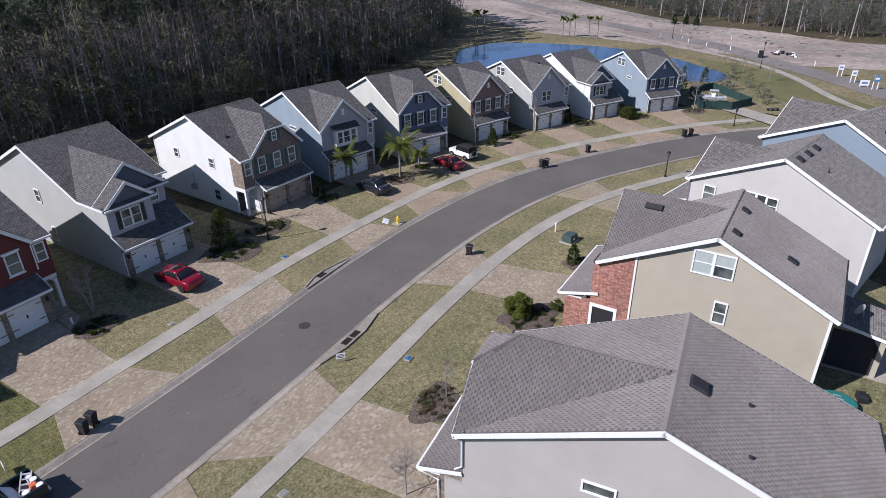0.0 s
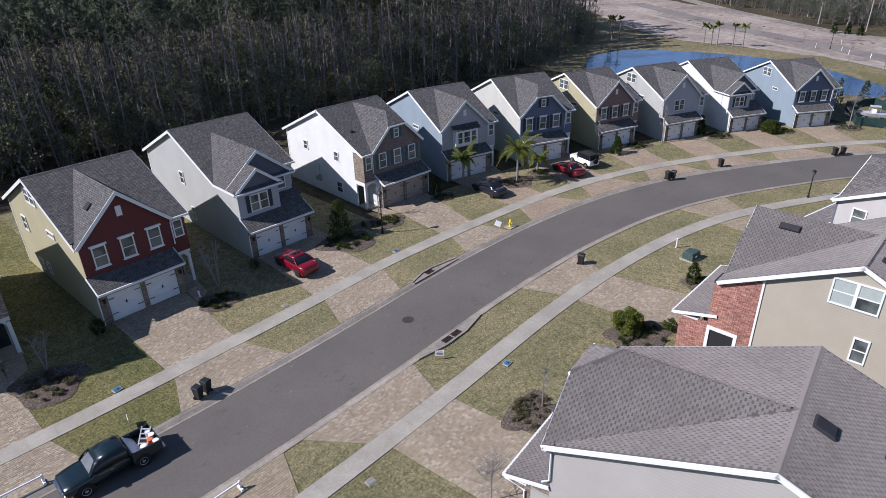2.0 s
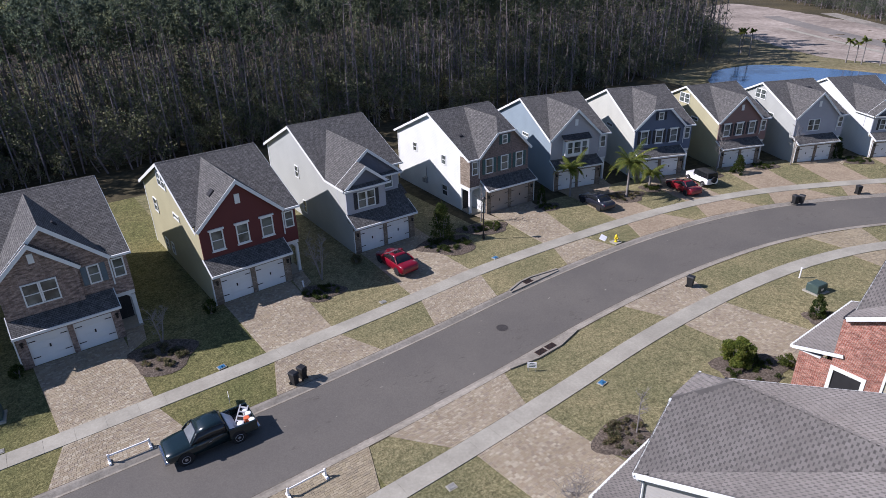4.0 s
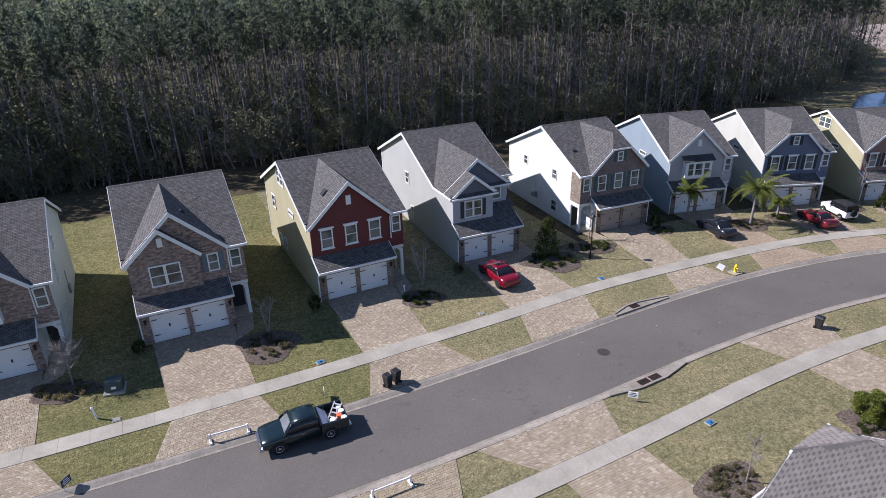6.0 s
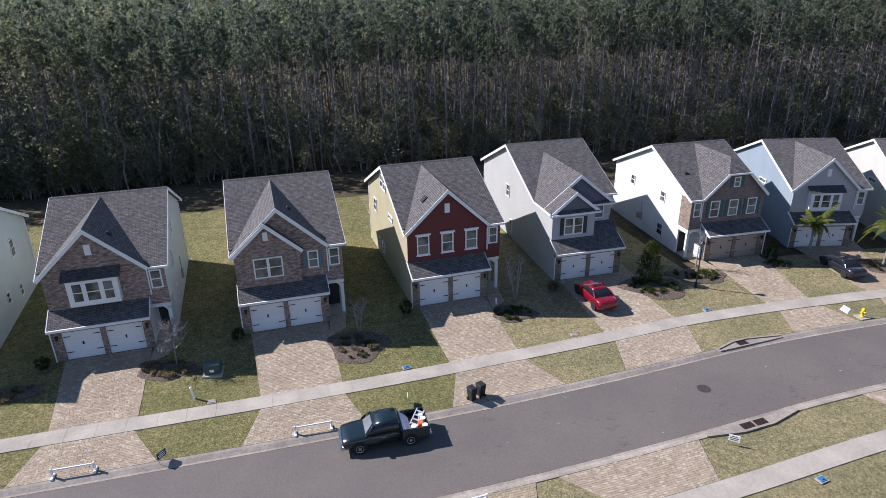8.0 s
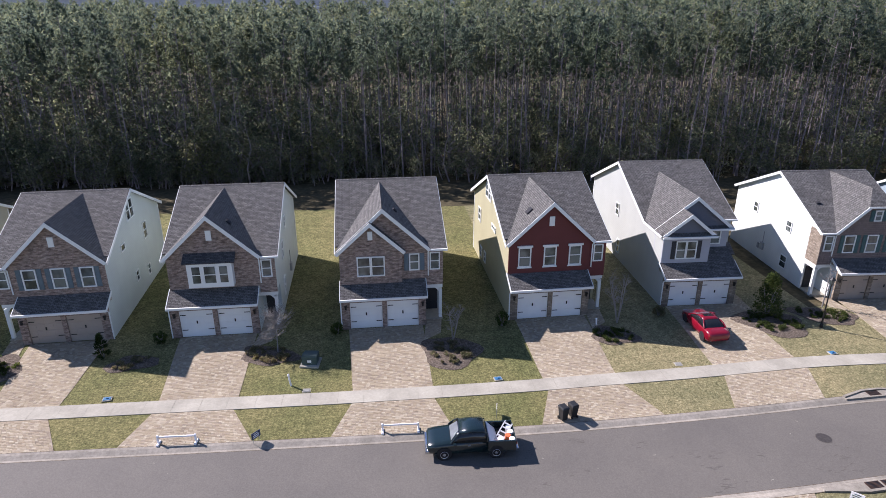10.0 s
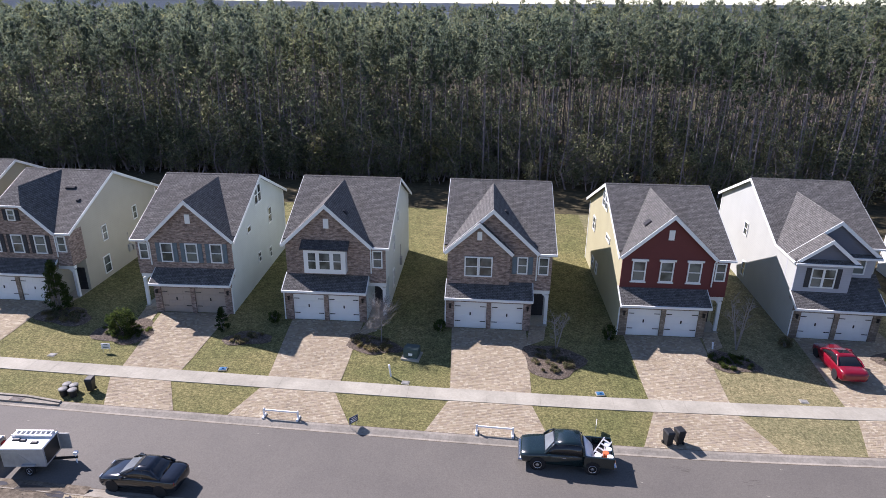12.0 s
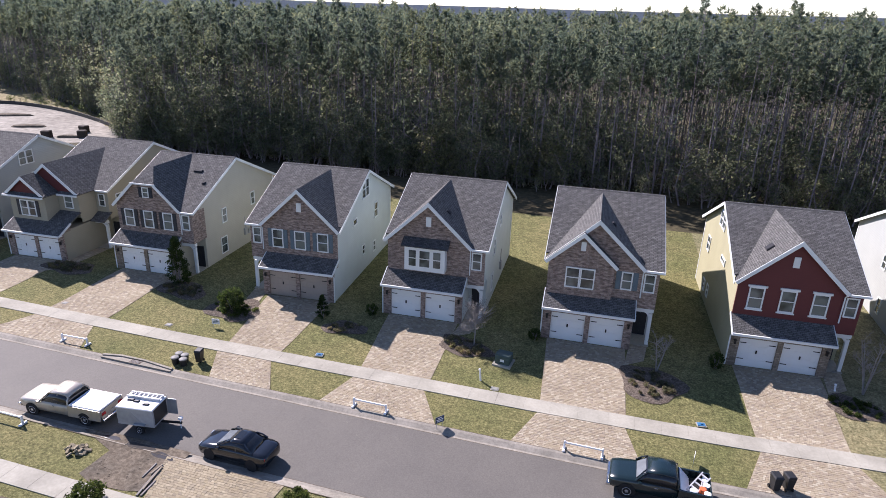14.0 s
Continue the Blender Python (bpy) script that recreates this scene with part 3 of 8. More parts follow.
class House:
    """A two-storey house built in its own metres: x along the street, y from the garage doors back, z up; garage at low x."""

    def __init__(self, label, m, flip, walls, front, low, door, shutter, roof, trim=WHITE, ry=RIDGE_Y, back=0.0, pent=(-0.5, 2.72, 6.38)):
        self.ry, self.sh = ry + back, back
        self.pent = pent
        self.main = (RIDGE - EAVE) / (self.ry - back - 0.75)
        self.root = thing("house", label, "house", "houses along the street", "", m)
        self.flip = W if flip else None
        self.walls, self.front, self.low, self.door, self.shutter, self.roof, self.trim = walls, front, low, door, shutter, roof, trim

    def put(self, name, mesh, mat, parent=None, label=""):
        return part(name, mesh, mat, parent or self.root, label, self.flip)

    def window(self, x, z, w, h, y, shutters=False, lintel=False, double=False, side=None, grid=False):
        """A sash window in a front wall at y, or in a side wall (side 0: low x, 1: high x), y then runs along it."""
        fr, gl = Mesh(), Mesh()
        t = 0.09
        outer = [(-w / 2 - t, -t), (w / 2 + t, -t), (w / 2 + t, h + t), (-w / 2 - t, h + t)]
        inner = [(-w / 2, 0), (w / 2, 0), (w / 2, h), (-w / 2, h)]
        fr.v = [(p, -0.07, q) for p, q in outer] + [(p, -0.07, q) for p, q in inner] + [(p, 0.0, q) for p, q in outer] + [(p, 0.0, q) for p, q in inner]
        for i in range(4):
            j = (i + 1) % 4
            fr.f += [(i, j, 4 + j, 4 + i), (8 + j, 8 + i, 12 + i, 12 + j), (j, i, 8 + i, 8 + j), (4 + i, 4 + j, 12 + j, 12 + i)]
        fr.m = [0] * len(fr.f)
        gl.box(-w / 2, -0.015, 0, w / 2, 0.004, h)
        bars = []
        if double:
            bars.append(("mullion", Mesh().box(-0.085, -0.06, 0, 0.085, 0, h)))
            if w > 2.1:
                bars.append(("blind", Mesh().box(-w / 2, -0.02, 0, -0.085, -0.01, h).box(0.085, -0.02, h * 0.5, w / 2, -0.01, h)))
        if h > 0.7:
            bars.append(("sash_bar", Mesh().box(-w / 2, -0.05, h * 0.5 - 0.03, w / 2, -0.012, h * 0.5 + 0.03)))
        if grid:
            bars.append(("glazing_bar", Mesh().box(-0.02, -0.03, h * 0.5, 0.02, -0.012, h)))
        if lintel:
            bars.append(("lintel", Mesh().box(-w / 2 - 0.2, -0.11, h + t, w / 2 + 0.2, 0, h + t + 0.14)))
            bars.append(("sill", Mesh().box(-w / 2 - 0.16, -0.1, -t - 0.08, w / 2 + 0.16, 0, -t)))
        leafs = []
        if shutters:
            for sx in (-1, 1):
                sh = Mesh()
                a = sx * (w / 2 + t + 0.02)
                b = a + sx * 0.36
                lo, hi = min(a, b), max(a, b)
                sh.box(lo, -0.04, -t, hi, 0, h + t)
                for u, v in ((0.0, h * 0.46), (h * 0.54, h)):
                    saw = [(-0.02, u), (-0.02, v)]
                    for k in range(7, 0, -1):
                        saw += [(-0.043, u + (v - u) * k / 7), (-0.062, u + (v - u) * (k - 1) / 7 + 0.01)]
                    sh.hull([(hi - 0.05, q, r) for q, r in saw], [(lo + 0.05, q, r) for q, r in saw])
                leafs.append(sh)
        if side is None:
            mv = pose(x, y, z)
        elif side == 0:
            mv = pose(-0.0, y, z, 0, 0, -90)
        else:
            mv = pose(W, y, z, 0, 0, 90)
        for m in (fr, gl, *[b for _, b in bars], *leafs):
            m.moved(mv)
        win = self.put("window", fr, self.trim, None, "white-framed sash window")
        self.put("pane", gl, GLASS, win, "dark glass")
        for name, b in bars:
            self.put(name, b, BLIND if name == "blind" else self.trim, win)
        for sh in leafs:
            self.put("shutter", sh, self.shutter, win)

    def gutter(self, a, b):
        a, b = Vector(a), Vector(b)
        m = Mesh().beam(a, b, 0.13, 0.15)
        self.put("gutter", m, VENT if self.roof is UNDER else self.trim)

    def spout(self, pts):
        self.put("downspout", Mesh().tube(pts, [0.05] * len(pts), 6), self.trim)

    def main_roof(self, x0=-0.3, x1=W + 0.3):
        r = Mesh()
        front, ridge = 0.75 + self.sh, self.ry
        back = 2 * ridge - front
        if self.sh:
            r.slab([(x0, front, EAVE), (x1, front, EAVE), (x1, ridge, RIDGE), (x0, ridge, RIDGE)], 0.14)
        else:
            inner, zi = front + 0.62, EAVE + 0.62 * self.main
            r.slab([(6.6, front, EAVE), (x1, front, EAVE), (x1, ridge, RIDGE), (x0, ridge, RIDGE), (x0, inner, zi), (6.6, inner, zi)], 0.14)
        r.slab([(x1, back, EAVE), (x0, back, EAVE), (x0, ridge, RIDGE), (x1, ridge, RIDGE)], 0.14)
        roof = self.put("roof", r, self.roof, None, "grey asphalt shingles")
        cap = Mesh()
        cap.slab([(x0, ridge - 0.16, RIDGE - 0.055), (x1, ridge - 0.16, RIDGE - 0.055), (x1, ridge, RIDGE + 0.03), (x0, ridge, RIDGE + 0.03)], 0.05)
        cap.slab([(x1, ridge + 0.16, RIDGE - 0.055), (x0, ridge + 0.16, RIDGE - 0.055), (x0, ridge, RIDGE + 0.03), (x1, ridge, RIDGE + 0.03)], 0.05)
        self.put("ridge_cap", cap, TAB if self.roof is UNDER else self.roof, roof)
        for x in (x0, x1):
            s = -1 if x < 1 else 1
            for y in (front - 0.03, back + 0.03):
                rake = Mesh().beam((x + s * 0.015, y, EAVE - 0.02), (x + s * 0.015, ridge, RIDGE - 0.02), 0.05, 0.24)
                self.put("rake_board", rake, self.trim)
        self.gutter((x0, back + 0.05, EAVE - 0.02), (x1, back + 0.05, EAVE - 0.02))
        if self.roof is UNDER:
            return roof
        pipe = Mesh().tube([(5.6, ridge + 2.5, RIDGE - 2.5 * self.main - 0.1), (5.6, ridge + 2.5, RIDGE - 2.5 * self.main + 0.35)], [0.05, 0.05], 8)
        self.put("vent_pipe", pipe, VENT, roof, "dark plastic vent pipe")
        return roof

    def body(self):
        """The shell: lower floor, upper floor with gable ends."""
        b = Mesh()
        y0 = 1.12 + self.sh
        yr = 2 * self.ry - y0
        prof = [(y0, 2.95), (yr, 2.95), (yr, EAVE), (self.ry, RIDGE - 0.16), (y0, EAVE)]
        b.hull([(0, y, z) for y, z in prof], [(W, y, z) for y, z in prof])
        b.box(0, 2.7 + self.sh, -0.4, W, yr, 2.95)
        b.box(0, 0.22, -0.4, 6.3, 2.7 + self.sh, 2.95)
        self.put("wall", b, self.walls)
        for x, y in ((0, yr), (W, yr)):
            s = 0.03 if x > 1 else -0.03
            corner = Mesh().box(min(x, x + s), y - 0.12, -0.1, max(x, x + s), y + 0.03, EAVE - 0.15)
            self.put("corner_board", corner, self.trim)

    def garage(self):
        g = Mesh()
        g.box(0, 0, -0.3, 0.6, 0.22, 2.95).box(5.75, 0, -0.3, 6.3, 0.22, 2.95)
        g.box(0.6, 0, 2.2, 5.75, 0.22, 2.95)
        g.box(3.02, 0, -0.3, 3.36, 0.22, 2.2)
        self.put("garage_wall", g, self.low)
        for a, b in ((0.6, 3.02), (3.36, 5.75)):
            d = Mesh().box(a, 0.13, -0.1, b, 0.19, 2.2)
            n = 4
            for j in range(n):
                z0 = 0.02 + j * 0.545
                d.box(a + 0.02, 0.115, z0 + 0.02, b - 0.02, 0.13, z0 + 0.525)
            k = 4
            for i in range(k):
                for j in range(n):
                    wpan = (b - a) / k
                    d.box(a + i * wpan + 0.07, 0.103, 0.1 + j * 0.545, a + (i + 1) * wpan - 0.07, 0.115, 0.47 + j * 0.545)
            door = self.put("garage_door", d, self.door)
            for z in (0.55, 1.78):
                for x, q in ((a + 0.06, 1), (b - 0.06, -1)):
                    self.put("hinge", Mesh().box(min(x, x + q * 0.42), 0.085, z, max(x, x + q * 0.42), 0.103, z + 0.06), IRON, door, "black iron strap hinge")
            mid = (a + b) / 2
            self.put("pull", Mesh().box(mid - 0.05, 0.075, 1.08, mid + 0.05, 0.103, 1.32), IRON, door, "black iron pull")
        # pent roof over the doors
        yf, zf, xe = self.pent
        r = Mesh()
        r.slab([(-0.06, yf, zf), (xe, yf, zf), (xe, 1.1, 3.56), (-0.06, 1.1, 3.56)], 0.12)
        pent = self.put("pent_roof", r, self.roof, None, "grey asphalt shingles over the garage")
        fascia = Mesh().beam((-0.09, yf - 0.03, zf + 0.01), (xe + 0.03, yf - 0.03, zf + 0.01), 0.12, 0.17)
        for x in (-0.08, xe + 0.02):
            fascia.beam((x, yf, zf + 0.01), (x, 1.1, 3.57), 0.05, 0.2)
        fascia.box(-0.02, yf + 0.05, zf - 0.16, xe - 0.04, 0.0, zf - 0.11)
        self.put("fascia", fascia, self.trim, pent)
        gable = Mesh().hull([(0, 0, 2.8), (0, 1.12, 2.8), (0, 1.12, 3.42)], [(6.3, 0, 2.8), (6.3, 1.12, 2.8), (6.3, 1.12, 3.42)])
        self.put("garage_gable", gable, self.low)
        for x in (0.3, 6.05):
            lamp = Mesh().box(x - 0.07, -0.16, 1.72, x + 0.07, -0.03, 1.98).box(x - 0.1, -0.19, 1.98, x + 0.1, 0, 2.03)
            self.put("wall_lantern", lamp, IRON, None, "black wall lantern beside the garage door")
        self.spout([(-0.1, yf + 0.05, zf - 0.15), (-0.06, -0.06, zf - 0.4), (-0.06, -0.06, 0.05)])

    def porch(self, stone=False):
        n0 = self.sh * 0.85
        p = Mesh()
        p.box(7.42, 1.12, -0.1, 7.66, 1.36, 2.5)
        p.box(6.3, 1.1, 2.62, 7.7, 1.4, 2.95)
        for k in range(6):
            a0, a1 = k / 6, (k + 1) / 6
            x0, x1 = 7.42 - 0.35 * a0, 7.42 - 0.35 * a1
            p.box(min(x0, x1), 1.14, 2.62 - 0.3 * (1 - a0) ** 2 - 0.02, max(x0, x1), 1.34, 2.66)
        p.moved(pose(0, n0, 0))
        self.put("porch_column", p, self.trim, None, "white porch post and arched beam")
        d = Mesh().box(6.55, 2.62, 0.0, 7.45, 2.7, 2.1)
        for z0, z1 in ((0.15, 0.8), (0.95, 1.95)):
            for x0, x1 in ((6.65, 6.97), (7.03, 7.35)):
                d.box(x0, 2.6, z0, x1, 2.62, z1)
        d.moved(pose(0, self.sh, 0))
        self.put("front_door", d, SHUTTER_BLACK, None, "dark front door in the porch")
        self.put("porch_floor", Mesh().box(6.3, 0.9 + n0, -0.3, W, 2.7 + self.sh, 0.05), CONCRETE)
        if self.sh:
            pr = Mesh().slab([(6.2, 0.5 + n0, 3.0), (W + 0.2, 0.5 + n0, 3.0), (W + 0.2, 1.2 + self.sh, 3.7), (6.2, 1.2 + self.sh, 3.7)], 0.1)
            self.put("porch_roof", pr, self.roof)

    def front_gable(self, x0=0.0, x1=6.5, y=1.0, foot=EAVE, peak=9.2, back=14.0, clip=0.0, over=0.3, name="front_gable", mat=None, low=3.4, overx=0.3, upper=None):
        """A cross gable towards the street, with its wall, roof and boards."""
        mat = mat or self.front
        c, half = (x0 + x1) / 2, (x1 - x0) / 2
        k = (peak - foot) / (half + overx)
        top = peak - clip
        cw = clip / k
        zw = foot + k * overx - 0.17
        pts = [(x0, low), (x1, low), (x1, zw)]
        if clip:
            zc = min(top - 0.1, peak - 0.17)
            wc = cw + 0.05
            pts += [(c + wc, zc), (c - wc, zc)]
        else:
            pts += [(c, peak - 0.2)]
        pts += [(x0, zw)]
        wall = Mesh().hull([(x, y, z) for x, z in pts], [(x, y + 0.14, z) for x, z in pts])
        for i in range(len(wall.f)):
            wall.f[i] = tuple(reversed(wall.f[i]))
        self.put(name, wall, mat)
        if upper:
            zt = foot + 0.02
            xt = (zw - zt) / k
            tri = [(x0, zt), (x1, zt), (x1, zw), (c, peak - 0.21), (x0, zw)]
            up = Mesh().hull([(x, y - 0.03, z) for x, z in tri], [(x, y, z) for x, z in tri])
            up.f = [tuple(reversed(f)) for f in up.f]
            self.put("gable_panel", up, upper)
        if y < 0.95 or self.sh:
            for q, sgn in ((x0, 1), (x1, -1)):
                if self.sh and q == x0 and y > 2:
                    continue
                yq = (1.12 + self.sh if self.sh else 1.1)
                w0 = Mesh().box(min(q + sgn * 0.004, q + sgn * 0.1), y + 0.14, low - 0.5, max(q + sgn * 0.004, q + sgn * 0.1), yq, zw - 0.02)
                self.put("return_wall", w0, self.walls if q < 0.1 and self.sh else mat)
        r, ya = Mesh(), y - over
        xa, xb = x0 - overx, x1 + overx
        ymain = lambda z: 0.75 + self.sh + (z - EAVE) / self.main
        yb = min(back, ymain(peak) + 0.1)
        yf = min(max(ymain(foot) + 0.05, ya + 0.4), yb)
        if clip:
            yc = ya + cw * 1.5
            r.slab([(xa, ya, foot), (xa, yf, foot), (c, yb, peak), (c, yc, peak), (c - cw, ya, top)][::-1], 0.13)
            r.slab([(xb, ya, foot), (xb, yf, foot), (c, yb, peak), (c, yc, peak), (c + cw, ya, top)], 0.13)
            r.slab([(c - cw, ya, top), (c + cw, ya, top), (c, yc, peak)], 0.13)
        else:
            r.slab([(xa, ya, foot), (c, ya, peak), (c, yb, peak), (xa, yf, foot)], 0.13)
            r.slab([(xb, ya, foot), (xb, yf, foot), (c, yb, peak), (c, ya, peak)], 0.13)
        roof = self.put("gable_roof", r, self.roof, None, "grey asphalt shingles on the front gable")
        b = Mesh()
        ya += 0.07 if self.roof is UNDER else 0.0
        ends = ((c - cw, top), (c + cw, top)) if clip else ((c, peak), (c, peak))
        b.beam((xa, ya - 0.02, foot), (ends[0][0], ya - 0.02, ends[0][1]), 0.05, 0.25)
        b.beam((xb, ya - 0.026, foot), (ends[1][0], ya - 0.026, ends[1][1]), 0.05, 0.25)
        if clip:
            b.beam((c - cw - 0.1, ya - 0.03, top), (c + cw + 0.1, ya - 0.03, top), 0.08, 0.14)
        self.put("barge_board", b, self.trim, roof)
        return roof

    def roof_vent(self, x, y, z, w=0.5, l=0.5, tilt=0.0, lean=0.0):
        m = Mesh().box(-w / 2, -l / 2, -0.05, w / 2, l / 2, 0.13, 0, 0.05).moved(pose(x, y, z, math.degrees(tilt), math.degrees(lean), 0))
        self.put("roof_vent", m, VENT, None, "dark roof vent")

    def fittings(self):
        """Meters and pipes on the side wall."""
        m = Mesh().box(W, 9.2, 1.1, W + 0.18, 9.7, 1.8).box(W, 10.0, 1.0, W + 0.12, 10.3, 1.5)
        m.tube([(W + 0.06, 9.45, 1.8), (W + 0.06, 9.45, 3.0)], [0.03, 0.03], 6)
        self.put("meter_box", m, plain_grey, None, "grey meter boxes on the side wall")


plain_grey = plain("grey_metal", (0.33, 0.34, 0.34), 0.5, 0.3)


def house(kind, label, m, flip, walls, front, low, door=DOOR_WHITE, shutter=SHUTTER_BLACK, roof=SHINGLE, ry=RIDGE_Y, wins=(), gable=None, peak=9.27, pent=(-0.5, 2.72, 6.38)):
    h = House(label, m, flip, walls, front, low, door, shutter, roof, WHITE, ry, 3.7 if kind == "bay" else 0.0, pent)
    h.body()
    h.main_roof()
    h.garage()
    h.porch()
    # the narrow piece beside the gable
    narrow = Mesh().box(6.5, 0.98, 2.95, W + 0.02, 1.12, EAVE - 0.1)
    if kind not in ("bay",):
        h.put("front_wall", narrow, front)
    h.gutter((6.75, 0.7 + h.sh, EAVE), (W + 0.33, 0.7 + h.sh, EAVE))
    if kind in ("three", "oriel", "twin", "pair"):
        h.front_gable(peak=peak)
        if kind != "twin":
            h.put("gable_vent", Mesh().box(3.05, 0.94, 7.3, 3.45, 1.0, 8.05), WHITE, None, "white gable vent panel")
    if kind == "clip":
        h.front_gable(peak=9.4, clip=1.15)
        h.window(3.25, 6.95, 0.5, 0.8, 1.0, shutters=True)
    if kind in ("three", "clip"):
        for x in (1.25, 3.25, 5.25):
            h.window(x, 4.1, 0.82, 1.45, 1.0, shutters=shutter is not None, lintel=front.name.startswith("siding"))
    if kind == "pair":
        h.window(2.9, 4.1, 1.7, 1.45, 1.0, double=True)
    if kind == "oriel":
        o = Mesh().box(1.55, 0.35, 3.85, 4.75, 1.0, 5.85)
        bay = h.put("oriel", o, h.trim, None, "white box window with three sashes")
        gl = Mesh()
        for x, w in ((1.9, 0.56), (2.76, 0.78), (3.84, 0.56)):
            gl.box(x, 0.33, 4.22, x + w, 0.36, 5.5)
        h.put("pane", gl, GLASS, bay)
        br = Mesh()
        for x, w in ((1.9, 0.56), (2.76, 0.78), (3.84, 0.56)):
            br.box(x, 0.31, 4.84, x + w, 0.34, 4.9)
        h.put("sash_bar", br, h.trim, bay)
        pr = Mesh().slab([(1.3, 0.15, 5.85), (5.0, 0.15, 5.85), (5.0, 1.0, 6.35), (1.3, 1.0, 6.35)], 0.08)
        h.put("oriel_roof", pr, SHINGLE_DARK, bay, "black metal pent roof")
    if kind == "twin":
        h.front_gable(x0=0.0, x1=4.6, y=0.7, peak=8.32, back=1.04, name="inner_gable")
        h.put("gable_vent", Mesh().box(2.15, 0.64, 6.9, 2.5, 0.7, 7.55), WHITE, None, "white gable vent panel")
        h.window(1.78, 4.1, 0.85, 1.4, 0.7)
        h.window(2.82, 4.1, 0.85, 1.4, 0.7)
        h.window(5.55, 4.3, 0.6, 1.2, 1.0, shutters=True)
    if kind == "bay":
        # two gables one behind the other over a boxed bay
        h.front_gable(x0=0.0, x1=6.3, y=2.6, foot=EAVE, peak=8.75, back=12, mat=front, low=3.6, over=0.25, upper=gable)
        h.front_gable(x0=0.0, x1=4.0, y=1.0, foot=EAVE, peak=7.8, back=2.64, mat=front, low=3.4, over=0.3, upper=gable)
        h.put("garage_roof", Mesh().slab([(3.95, 1.08, 3.55), (6.38, 1.08, 3.55), (6.38, 2.62, 4.2), (3.95, 2.62, 4.2)], 0.12), h.roof)
        for x0, x1, y in ((-0.3, 4.3, 0.68), (4.35, 6.6, 2.33)):
            h.put("pent_strip", Mesh().slab([(x0, y - 0.12, EAVE - 0.02), (x1, y - 0.12, EAVE - 0.02), (x1, y + 0.32, EAVE + 0.2), (x0, y + 0.32, EAVE + 0.2)], 0.1), h.roof)
            h.gutter((x0, y - 0.17, EAVE - 0.02), (x1, y - 0.17, EAVE - 0.02))
        h.gutter((-0.33, 0.7, EAVE), (-0.33, 4.4, EAVE))
        h.window(2.0, 3.95, 1.6, 1.4, 1.0, shutters=True, double=True)
        h.window(5.2, 4.55, 0.8, 1.1, 2.6)
        h.window(7.0, 4.3, 0.55, 1.1, 4.82)
    else:
        h.window(7.1, 4.3, 0.6, 1.25, 0.98)
        h.spout([(6.62, 0.72, EAVE - 0.1), (6.6, 0.93, EAVE - 0.35), (6.6, 0.93, 3.75)])
    for sd, y, z, w, hh, dbl in wins:
        side = (0 if sd == "L" else 1) if not flip else (1 if sd == "L" else 0)
        h.window(0, z - hh / 2, w, hh, y, side=side, double=dbl)
    h.fittings()
    return h


def footing(x, y, deg):
    return pose(x, y, 0.2, 0, 0, deg)


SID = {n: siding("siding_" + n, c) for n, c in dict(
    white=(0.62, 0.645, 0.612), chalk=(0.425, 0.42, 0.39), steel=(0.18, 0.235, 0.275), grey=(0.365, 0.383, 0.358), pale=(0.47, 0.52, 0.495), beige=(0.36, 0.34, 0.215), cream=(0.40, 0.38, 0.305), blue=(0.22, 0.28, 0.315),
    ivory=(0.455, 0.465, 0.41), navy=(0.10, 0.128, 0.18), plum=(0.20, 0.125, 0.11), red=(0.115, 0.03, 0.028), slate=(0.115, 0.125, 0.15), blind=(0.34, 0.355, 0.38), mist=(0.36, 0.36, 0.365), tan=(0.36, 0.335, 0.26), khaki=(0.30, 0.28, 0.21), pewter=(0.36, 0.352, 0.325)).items()}

